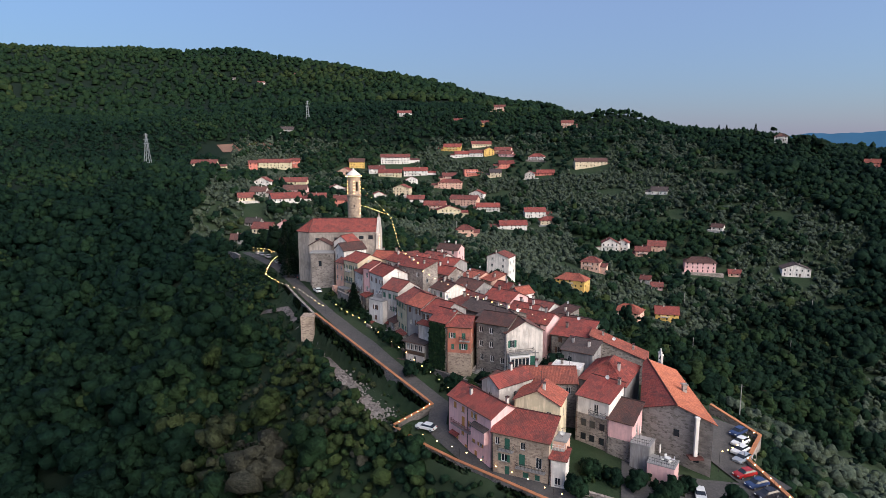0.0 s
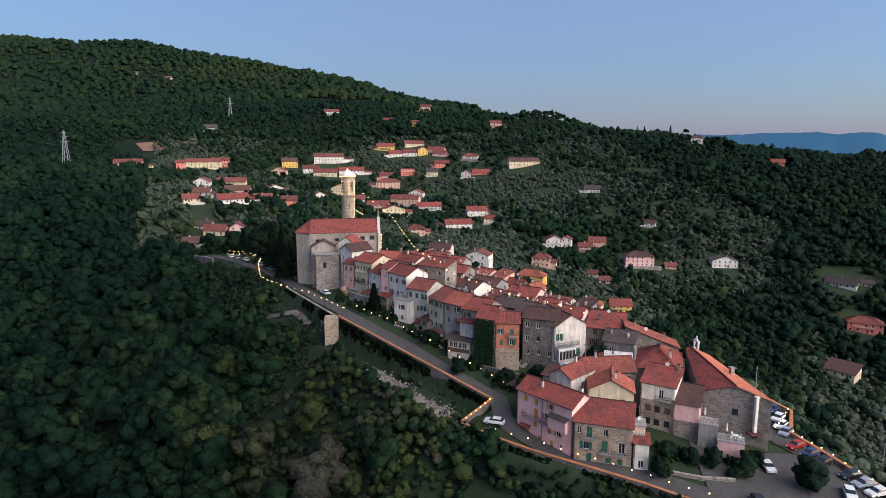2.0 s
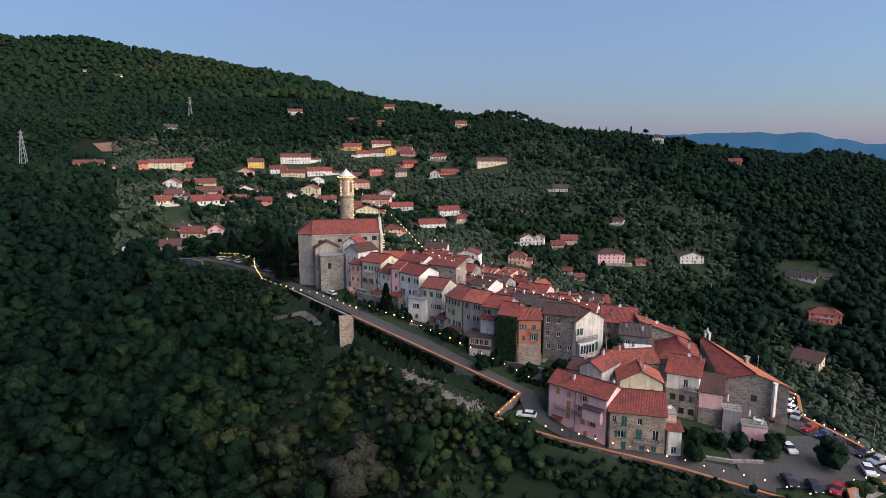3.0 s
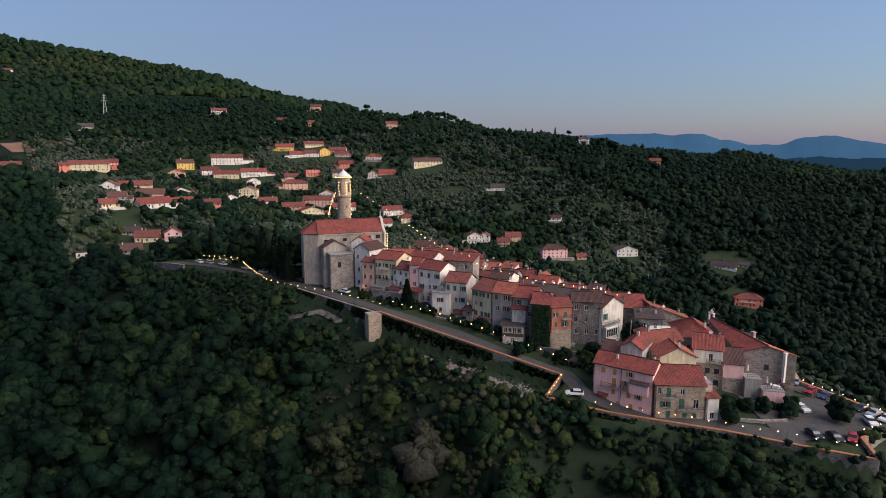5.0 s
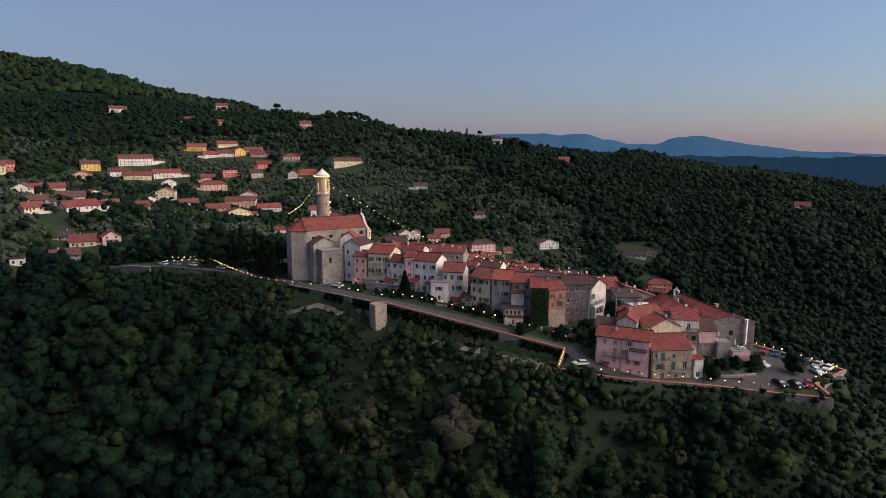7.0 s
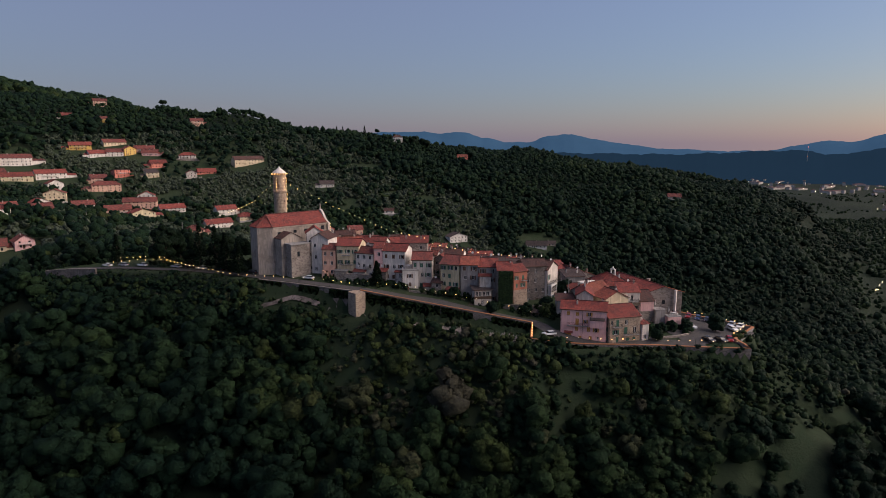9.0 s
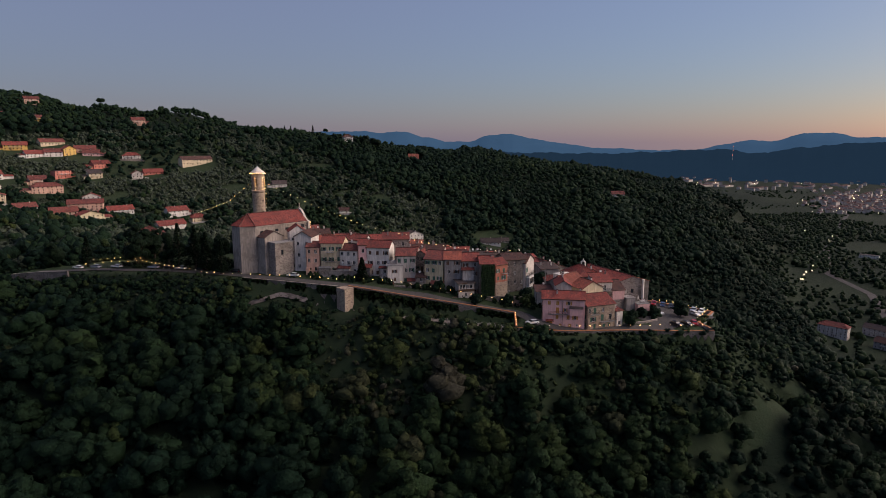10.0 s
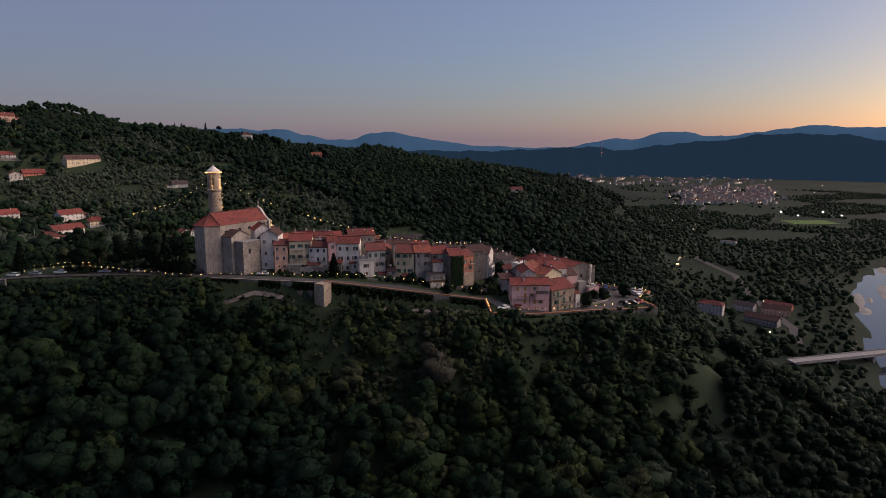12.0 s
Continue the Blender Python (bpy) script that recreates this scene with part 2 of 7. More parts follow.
# the built-up spur: edge of the terrace (x, y, z, fall outside)
EDGE = [(-100, 305, 6.5, 0.5), (-84, 268, 10, 0.55), (-68, 240, 11, 0.6), (-54, 209, 11, 0.62), (-46, 192, 10.9, 0.65), (-36.5, 172.5, 10.2, 0.8),
        (-2.5, 127.5, 2.4, 0.75), (-10, 121, 0.6, 0.8), (2, 110.5, -1.2, 0.85), (18.5, 97, -1.8, 0.8), (29, 86, -2.0, 0.75), (38, 76.8, -2.2, 0.75),
        (44, 84, -2.2, 0.7), (59.7, 85, -2.0, 0.6), (57, 111, -1.6, 0.5), (64, 119, -0.8, 0.5), (57, 130, 1.5, 0.6), (54, 142, 4, 0.62), (44, 152, 7, 0.65),
        (30, 174, 10, 0.65), (12, 195, 12.5, 0.6), (-4, 222, 13, 0.5), (-14, 246, 12.5, 0.42), (-44, 266, 11.5, 0.4), (-72, 296, 8.5, 0.4)]
DROPS = [1.5, 1.5, 1.2, 1.2, 3.0, 7.0, 2.4, 1.5, 0.5, 0.6, 2.5, 8.0, 7.0, 6, 3.0, 6.0, 1.0, 1.0, 1.0, 1.0, 1.0, 1.0, 1.0, 1.0, 1.0]
INNER = [(10, 152, 11.0), (-12, 180, 13.5), (-26, 205, 13.2), (14, 134, 7.5), (26, 116, 1.5), (-45, 230, 12.5), (38, 128, 4.0), (45, 98, -2.0), (-14, 158, 9.5)]


# single humps and saddles along the skyline: place, height, width
HUMPS = [(245, 872, 17, 32), (165, 930, 9, 30), (320, 815, -10, 28), (339, 642, 12, 26), (428, 700, -11, 24), (525, 572, 8, 28), (605, 519, -14, 35), (690, 458, -22, 55),
         (276, 1618, 17, 60), (90, 1690, -13, 75), (-1150, 1880, -20, 80), (-650, 2015, 13, 90), (87, 990, 6, 25)]


def swells(x, y):
    z = np.full(x.shape, FLOOR)
    for rows, x0, dx, y0, dy, wide in ((SWELL, -1500, 480, -300, 460, 400), (KNOLL, -360, 175, -40, 175, 145)):
        for i, row in enumerate(rows):
            for j, high in enumerate(row):
                z = z + high * np.exp(-((x - x0 - i * dx) ** 2 + (y - y0 - j * dy) ** 2) / (2 * wide ** 2))
    for hx, hy, high, wide in HUMPS:
        z = z + high * np.exp(-((x - hx) ** 2 + (y - hy) ** 2) / (2 * wide ** 2))
    return z


# the bench with the footpath under the road wall: place, height, half width
BENCH = [(-43, 181, 3.2, 4), (-34, 163, 2.5, 4.5), (-20, 140, 1.4, 4.5), (-13, 126, 0.6, 5)]


def bank(x):
    """The river's near bank: y for an x."""
    return np.interp(x, (340, 380, 480, 540, 600, 700, 840, 910, 1500), (-22, -15, -10, -12, -4, -3, -25, -44, -220)) + 5 * np.sin(np.asarray(x) / 17)


# the foot of the hills along the plain, from the river to the far end of the valley
FOOT = [(330, -40), (420, 14), (505, 60), (530, 104), (607, 160), (743, 208), (967, 242), (1349, 334), (1873, 480), (2522, 700), (3395, 1100), (3692, 1290), (6600, 3100)]


def above_plain(x, y):
    """Share of the hills' height that stands at a place: none on the plain, all of it well inside the hills."""
    best, side = np.full(x.shape, 1e9), np.zeros(x.shape)
    for (ax, ay), (bx, by) in zip(FOOT, FOOT[1:]):
        k = np.clip(((x - ax) * (bx - ax) + (y - ay) * (by - ay)) / ((bx - ax) ** 2 + (by - ay) ** 2), 0, 1)
        d = np.hypot(x - ax - k * (bx - ax), y - ay - k * (by - ay))
        turn = np.sign((bx - ax) * (y - ay) - (by - ay) * (x - ax))
        side, best = np.where(d < best, turn, side), np.minimum(d, best)
    k = np.clip((best * side + 14 * np.sin(x / 31) * np.sin(y / 23)) / (90 + 0.06 * np.maximum(x, 0)), 0, 1)
    k = k * k * (3 - 2 * k)
    return np.where(x < 330, 1.0, 1 + (k - 1) * np.clip((x - 330) / 90, 0, 1))


def land(x, y, flat=False):
    """Height of the ground, for arrays of places."""
    x, y = np.asarray(x, float), np.asarray(y, float)
    hills = FLOOR + (swells(x, y) - FLOOR) * above_plain(x, y)
    hills = np.where(hills < FLOOR + 6, FLOOR + 6 * np.exp(np.minimum(hills - FLOOR - 6, 0) / 6) , hills)
    hills = hills - DIP * np.exp(-((x + 124) ** 2 + (y - 374) ** 2) / (2 * 26 ** 2))  # hollow below the upper road
    bed = bank(x) - y
    hills = np.where((x > 340) & (x < 1500) & (bed > 0) & (bed < 150), np.minimum(hills, FLOOR - 2 * np.clip(bed / 4, 0, 1)), hills)
    best, edge_z, fall, drop = np.full(x.shape, 1e9), np.zeros(x.shape), np.zeros(x.shape), np.zeros(x.shape)
    within = np.zeros(x.shape, bool)
    weight, total = np.zeros(x.shape), np.zeros(x.shape)
    for (ax, ay, az, af), (bx, by, bz, bf), ad, bd in zip(EDGE, EDGE[1:] + EDGE[:1], DROPS, DROPS[1:] + DROPS[:1]):
        k = np.clip(((x - ax) * (bx - ax) + (y - ay) * (by - ay)) / ((bx - ax) ** 2 + (by - ay) ** 2), 0, 1)
        d = np.hypot(x - ax - k * (bx - ax), y - ay - k * (by - ay))
        near = d < best
        drop = np.where(near, ad + k * (bd - ad), drop)
        edge_z, fall, best = np.where(near, az + k * (bz - az), edge_z), np.where(near, af + k * (bf - af), fall), np.where(near, d, best)
        within ^= ((ay > y) != (by > y)) & (x < (bx - ax) * (y - ay) / (by - ay + 1e-9) + ax)
        w = 1 / (d + 0.5) ** 2
        weight, total = weight + w, total + w * (az + k * (bz - az))
    for ax, ay, az in INNER:
        w = 1.6 / ((x - ax) ** 2 + (y - ay) ** 2 + 20)
        weight, total = weight + w, total + w * az
    slope = edge_z - drop * np.clip(best / 1.6, 0, 1) - np.maximum(best - 1.6, 0) * fall
    soft = 14.0
    top = np.maximum(slope, hills)
    blend = np.maximum(soft - np.abs(slope - hills), 0)
    outside = top + blend ** 2 / (4 * soft)
    bench = np.full(x.shape, -1e9)
    for (ax, ay, az, aw), (bx, by, bz, bw) in zip(BENCH, BENCH[1:]):
        k = np.clip(((x - ax) * (bx - ax) + (y - ay) * (by - ay)) / ((bx - ax) ** 2 + (by - ay) ** 2), 0, 1)
        d = np.hypot(x - ax - k * (bx - ax), y - ay - k * (by - ay))
        bench = np.maximum(bench, az + k * (bz - az) - np.maximum(d - aw - k * (bw - aw), 0) * 0.85)
    outside = np.maximum(outside, bench)
    if flat:
        return total / weight
    return np.where(within & (best > 0.9), total / weight, outside)


def ground(x, y):
    return float(land(np.array([x]), np.array([y]))[0])


def terrace(x, y):
    return float(land(np.array([x]), np.array([y]), True)[0])


# ---- mesh helpers ----
def part(name, bm, mat, parent=None, label=""):
    me = bpy.data.meshes.new(name)
    bm.to_mesh(me)
    bm.free()
    if mat:
        me.materials.append(mat)
    ob = new(name, me)
    ob.parent = parent
    if label:
        ob["label"] = label
    return ob


def thing(name, m, label, category, group="", kind=""):
    ob = new(name)
    ob.empty_display_size = 0.5
    ob.matrix_world = m
    return tagged(ob, label, category, group, kind)


def box(bm, x0, x1, y0, y1, z0, z1):
    v = [bm.verts.new(p) for p in ((x0, y0, z0), (x1, y0, z0), (x1, y1, z0), (x0, y1, z0), (x0, y0, z1), (x1, y0, z1), (x1, y1, z1), (x0, y1, z1))]
    for f in ((3, 2, 1, 0), (4, 5, 6, 7), (0, 1, 5, 4), (1, 2, 6, 5), (2, 3, 7, 6), (3, 0, 4, 7)):
        bm.faces.new([v[i] for i in f])
    return bm


def boxed(*b):
    return box(bmesh.new(), *b)


def quad(bm, *pts):
    return bm.faces.new([bm.verts.new(p) for p in pts])


def rod(bm, a, b, r0, r1=None, n=6):
    a, b = Vector(a), Vector(b)
    r1 = r0 if r1 is None else r1
    side = (b - a).to_track_quat("Z", "Y").to_matrix()
    rings = []
    for c, r in ((a, r0), (b, r1)):
        rings.append([bm.verts.new(c + side @ Vector((r * math.cos(6.2832 * i / n), r * math.sin(6.2832 * i / n), 0))) for i in range(n)])
    for i in range(n):
        bm.faces.new((rings[0][i], rings[0][(i + 1) % n], rings[1][(i + 1) % n], rings[1][i]))
    bm.faces.new(rings[0][::-1])
    bm.faces.new(rings[1])
    return bm


def lathe(bm, profile, n=16, cx=0, cy=0):
    """A turned form from (radius, height) pairs."""
    rings = [[bm.verts.new((cx + r * math.cos(6.2832 * i / n), cy + r * math.sin(6.2832 * i / n), z)) for i in range(n)] for r, z in profile]
    for a, b in zip(rings, rings[1:]):
        for i in range(n):
            bm.faces.new((a[i], a[(i + 1) % n], b[(i + 1) % n], b[i]))
    bm.faces.new(rings[0][::-1])
    bm.faces.new(rings[-1])
    return bm


# ---- ground sheet ----
def steps(fine_a, fine_b, pitch, far_a, far_b, growth=1.13):
    out = list(np.arange(fine_a, fine_b + 0.01, pitch))
    for end, sign in ((far_a, -1), (far_b, 1)):
        d, at, extra = pitch, fine_a if sign < 0 else fine_b, []
        while (at - end) * sign < 0:
            d = min(d * growth, 160)
            at += d * sign
            extra.append(at)
        out = sorted(out + extra)
    return np.array(out)


gx, gy = steps(-112, 84, 1.6, -3500, 6500, 1.075), steps(62, 312, 1.6, -1500, 5500, 1.075)
GX, GY = np.meshgrid(gx, gy, indexing="ij")
GZ = land(GX, GY)
rough_x, rough_y = np.sin(GX * 0.11 + np.sin(GY * 0.07) * 2), np.sin(GY * 0.13 + np.sin(GX * 0.05) * 2)
GZ = GZ + np.where((GZ > FLOOR + 12) & (np.abs(GZ - land(GX, GY, True)) > 1.5), 0.5 * rough_x * rough_y, 0)
nx, ny = GX.shape
me = bpy.data.meshes.new("ground")
idx = np.arange(nx * ny).reshape(nx, ny)
faces = np.stack([idx[:-1, :-1], idx[1:, :-1], idx[1:, 1:], idx[:-1, 1:]], -1).reshape(-1, 4)
me.from_pydata(np.stack([GX, GY, GZ], -1).reshape(-1, 3).tolist(), [], faces.tolist())
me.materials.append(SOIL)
open_land = (((GX > 68) | ((GX > 25) & (GY > 150))) & (GY > 60) & (GY < 560) & (GX < 390 - 0.1 * GY)) | ((GY > 330) & (GY < 800) & (GX > -260 + (800 - GY) * 0.25) & (GX < 380 - 0.15 * GY)) | ((GX > 420) & (GZ < FLOOR + 7))
on_spur = (np.abs(GZ - land(GX, GY, True)) < 0.8) & (GX > -105) & (GX < 66) & (GY > 75) & (GY < 306)
near_slope = (GX > -75) & (GX < 80) & (GY > 55) & (GY < 215)
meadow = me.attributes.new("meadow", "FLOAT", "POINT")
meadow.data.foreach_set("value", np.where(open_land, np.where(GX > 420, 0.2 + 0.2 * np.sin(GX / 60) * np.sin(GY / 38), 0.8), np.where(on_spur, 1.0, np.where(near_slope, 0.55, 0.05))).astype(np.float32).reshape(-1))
me.polygons.foreach_set("use_smooth", [True] * len(me.polygons))
land_sheet = tagged(new("ground", me), "dark wooded hillside ground with grass and bare earth", "ground", kind="structure")


# ---- houses ----
def panel(bm, a, b, z0, z1, holes, deep=0.22):
    """An upright wall from a to b (seen from outside, left to right) with openings (left, right, bottom, top) and their reveals."""
    a, b = Vector((*a, 0)), Vector((*b, 0))
    w = (b - a).length
    along = (b - a) / w
    inward = Vector((-along.y, along.x, 0))
    holes = [h for h in holes if h[0] > 0.1 and h[1] < w - 0.1 and h[3] < z1 - 0.05 and h[2] >= z0]
    xs = sorted({0.0, w, *(h[0] for h in holes), *(h[1] for h in holes)})
    zs = sorted({z0, z1, *(h[2] for h in holes), *(h[3] for h in holes)})
    at = lambda s, z, d=0: a + along * s + inward * d + Vector((0, 0, z))
    for x0, x1 in zip(xs, xs[1:]):
        for q0, q1 in zip(zs, zs[1:]):
            cx, cz = (x0 + x1) / 2, (q0 + q1) / 2
            if not any(h[0] < cx < h[1] and h[2] < cz < h[3] for h in holes):
                quad(bm, at(x0, q0), at(x1, q0), at(x1, q1), at(x0, q1))
    for l, r, q0, q1 in holes:
        for p in (((l, q0), (l, q1)), ((l, q1), (r, q1)), ((r, q1), (r, q0)), ((r, q0), (l, q0))):
            quad(bm, at(*p[0]), at(*p[1]), at(*p[1], deep), at(*p[0], deep))
    return holes, lambda s, z, d=0: at(s, z, d)


def local_box(bm, at, s0, s1, d0, d1, z0, z1):
    """A box laid on a wall: along it, into it (minus: out of it) and up."""
    v = [bm.verts.new(at(s, z, d)) for z in (z0, z1) for s, d in ((s0, d0), (s1, d0), (s1, d1), (s0, d1))]
    for f in ((3, 2, 1, 0), (4, 5, 6, 7), (0, 1, 5, 4), (1, 2, 6, 5), (2, 3, 7, 6), (3, 0, 4, 7)):
        bm.faces.new([v[i] for i in f])
    return bm


def window(parent, at, hole, shutter=None, frame_mat=None, door=False, closed=False, simple=False):
    l, r, q0, q1 = hole
    if door:
        d = part("door", local_box(bmesh.new(), at, l, r, 0.12, 0.2, q0, q1), shutter or WOOD, parent)
        part("door_handle", local_box(bmesh.new(), at, r - 0.18, r - 0.12, 0.07, 0.12, q0 + 1.0, q0 + 1.12), IRON, d)
        return
    if simple:
        part("window", local_box(bmesh.new(), at, l, r, 0.13, 0.2, q0, q1), GLASS, parent)
        return
    win = part("window", local_box(bmesh.new(), at, l - 0.06, r + 0.06, -0.06, 0.1, q0 - 0.08, q0), frame_mat or CONCRETE, parent)
    part("pane", local_box(bmesh.new(), at, l, r, 0.17, 0.2, q0, q1), GLASS, win)
    bm = bmesh.new()
    m = (l + r) / 2
    for s0, s1, z0, z1 in ((l, l + 0.06, q0, q1), (r - 0.06, r, q0, q1), (l + 0.06, r - 0.06, q1 - 0.06, q1), (l + 0.06, r - 0.06, q0, q0 + 0.06), (m - 0.035, m + 0.035, q0 + 0.06, q1 - 0.06)):
        local_box(bm, at, s0, s1, 0.11, 0.165, z0, z1)
    part("window_frame", bm, frame_mat if frame_mat in (FRAME_DARK, FRAME_WHITE) else FRAME_WHITE, win)
    if shutter:
        half = (r - l) / 2
        for s0, s1 in ((l, m - 0.01), (m + 0.01, r)) if closed else ((l - half, l - 0.01), (r + 0.01, r + half)):
            bm = local_box(bmesh.new(), at, s0, s1, 0.02 if closed else -0.05, 0.07 if closed else -0.01, q0, q1)
            for k in range(4):
                zz = q0 + (q1 - q0) * (k + 0.5) / 4
                local_box(bm, at, s0 + 0.06, s1 - 0.06, (0.02 if closed else -0.05) - 0.025, (0.02 if closed else -0.05), zz - 0.12, zz + 0.1)
            part("shutter", bm, shutter, win)


def slope_sheet(bm, p0, p1, p2, p3, rib=0.3, high=0.05, thick=0.14):
    """A pitched tile surface: p0-p1 is the eave, p3-p2 the ridge side; ribs run up the slope."""
    uv = bm.loops.layers.uv.verify()
    p0, p1, p2, p3 = map(Vector, (p0, p1, p2, p3))
    n = max(2, int((p1 - p0).length / rib)) * 2
    up = (p1 - p0).cross(p3 - p0).normalized()
    if up.z < 0:
        up = -up
    run = ((p3 - p0).length + (p2 - p1).length) / 2
    low, top = [], []
    for i in range(n + 1):
        k, lift = i / n, up * (high if i % 2 else 0.0)
        low.append((bm.verts.new(p0.lerp(p1, k) + lift), k * (p1 - p0).length))
        top.append((bm.verts.new(p3.lerp(p2, k) + lift), k * (p1 - p0).length))
    for i in range(n):
        f = bm.faces.new((low[i][0], low[i + 1][0], top[i + 1][0], top[i][0]))
        for loop, (u, v) in zip(f.loops, ((low[i][1], 0), (low[i + 1][1], 0), (low[i + 1][1], run), (low[i][1], run))):
            loop[uv].uv = (u, v)
    q = [bm.verts.new(p - up * thick) for p in (p0, p1, p2, p3)]
    bm.faces.new(q[::-1])
    for a, b, c, d in ((p0, p1, q[1], q[0]), (p1, p2, q[2], q[1]), (p2, p3, q[3], q[2]), (p3, p0, q[0], q[3])):
        bm.faces.new((bm.verts.new(a), bm.verts.new(b), c, d))


def caps(bm, a, b, r=0.14):
    """Ridge tiles from a to b."""
    rod(bm, Vector(a) - Vector((0, 0, 0.02)), Vector(b) - Vector((0, 0, 0.02)), r, r, 6)


def roof_on(parent, kind, w, d, eave, rise, mat, over=0.35):
    """kind: x ridge along the front; y ridge from front to back; s shed, high at the back; b shed, high at the front; l, r sheds high at that side; h hip; f flat."""
    bm = bmesh.new()
    o, drop = over, lambda run: over * rise / max(run, 0.1)
    if kind == "x":
        e = eave - drop(d / 2)
        slope_sheet(bm, (-o, -o, e), (w + o, -o, e), (w + o, d / 2, eave + rise), (-o, d / 2, eave + rise))
        slope_sheet(bm, (w + o, d + o, e), (-o, d + o, e), (-o, d / 2, eave + rise), (w + o, d / 2, eave + rise))
        ridge = ((-o, d / 2, eave + rise + 0.07), (w + o, d / 2, eave + rise + 0.07))
    elif kind == "y":
        e = eave - drop(w / 2)
        slope_sheet(bm, (-o, d + o, e), (-o, -o, e), (w / 2, -o, eave + rise), (w / 2, d + o, eave + rise))
        slope_sheet(bm, (w + o, -o, e), (w + o, d + o, e), (w / 2, d + o, eave + rise), (w / 2, -o, eave + rise))
        ridge = ((w / 2, -o, eave + rise + 0.07), (w / 2, d + o, eave + rise + 0.07))
    elif kind in "sblr":
        k = o * rise / (d if kind in "sb" else w)
        c = {"s": ((-o, -o), (w + o, -o), (w + o, d + o), (-o, d + o)), "b": ((w + o, d + o), (-o, d + o), (-o, -o), (w + o, -o)),
             "l": ((w + o, -o), (w + o, d + o), (-o, d + o), (-o, -o)), "r": ((-o, d + o), (-o, -o), (w + o, -o), (w + o, d + o))}[kind]
        slope_sheet(bm, (*c[0], eave - k), (*c[1], eave - k), (*c[2], eave + rise + k), (*c[3], eave + rise + k))
        ridge = ((*c[2], eave + rise + k + 0.05), (*c[3], eave + rise + k + 0.05))
    elif kind == "h":
        e = eave - 0.15
        if w > d:
            a, b = (d / 2, d / 2, eave + rise), (w - d / 2, d / 2, eave + rise)
        else:
            a, b = (w / 2, w / 2, eave + rise), (w / 2, d - w / 2, eave + rise)
        k = [(-o, -o, e), (w + o, -o, e), (w + o, d + o, e), (-o, d + o, e)]
        if w > d:
            sides = ((k[0], k[1], b, a), (k[1], k[2], b, b), (k[2], k[3], a, b), (k[3], k[0], a, a))
        else:
            sides = ((k[0], k[1], a, a), (k[1], k[2], b, a), (k[2], k[3], b, b), (k[3], k[0], a, b))
        for s in sides:
            slope_sheet(bm, *s)
        ridge = (a, b)
    else:
        box(bm, -0.15, w + 0.15, -0.15, d + 0.15, eave, eave + 0.25)
        return part("roof", bm, mat, parent)
    roof = part("roof", bm, mat, parent)
    part("ridge_cap", rod(bmesh.new(), *ridge, 0.13, 0.13, 6), mat, roof)
    return roof


def wall_shell(kind, w, d, eave, rise, base, holes):
    """Walls of a house under a roof of that kind. holes: side -> openings."""
    bm = bmesh.new()
    top = {"f": eave, "b": eave + rise, "s": eave}
    corners = [(0, 0), (w, 0), (w, d), (0, d)]
    out = {}
    for side, (i, j) in {"front": (0, 1), "right": (1, 2), "back": (2, 3), "left": (3, 0)}.items():
        high = eave
        out[side] = panel(bm, corners[i], corners[j], base, high, holes.get(side, ()))
    e, t = eave, eave + rise
    tri = []
    if kind == "x":
        tri = [((w, 0, e), (w, d, e), (w, d / 2, t)), ((0, d, e), (0, 0, e), (0, d / 2, t))]
    elif kind == "y":
        tri = [((0, 0, e), (w, 0, e), (w / 2, 0, t)), ((w, d, e), (0, d, e), (w / 2, d, t))]
    elif kind == "s":
        tri = [((w, 0, e), (w, d, e), (w, d, t)), ((0, d, e), (0, 0, e), (0, d, t)), ((w, d, e), (0, d, e), (0, d, t), (w, d, t))]
    elif kind == "b":
        tri = [((w, 0, e), (w, d, e), (w, 0, t)), ((0, d, e), (0, 0, e), (0, 0, t)), ((0, 0, e), (w, 0, e), (w, 0, t), (0, 0, t))]
    elif kind == "l":
        tri = [((0, 0, e), (w, 0, e), (0, 0, t)), ((w, d, e), (0, d, e), (0, d, t)), ((0, d, e), (0, 0, e), (0, 0, t), (0, d, t))]
    elif kind == "r":
        tri = [((0, 0, e), (w, 0, e), (w, 0, t)), ((w, d, e), (0, d, e), (w, d, t)), ((w, 0, e), (w, d, e), (w, d, t), (w, 0, t))]
    for f in tri:
        quad(bm, *f)
    return bm, out


def openings(width, storeys, cols, base, eave, rng, skip=0.15, door=False, wide=0.95, tall=1.35):
    """Rows of windows for a wall; the first row may hold a door."""
    out = []
    high = (eave - base) / max(storeys, 1)
    for k in range(storeys):
        for c in range(cols):
            if rng.random() < skip and not (k == 0 and c == 0):
                continue
            m = width * (c + 0.5) / cols + rng.uniform(-0.25, 0.25)
            sill = base + high * k + min(0.95, high * 0.35) + rng.uniform(-0.08, 0.08)
            t = min(tall, high * 0.52)
            out.append((m - wide / 2, m + wide / 2, sill, sill + t))
    if door:
        m = width * rng.uniform(0.2, 0.8)
        out = [h for h in out if h[1] < m - 0.75 or h[0] > m + 0.75 or h[2] > base + 2.3]
        out.append((m - 0.5, m + 0.5, base, base + 2.1))
    return out


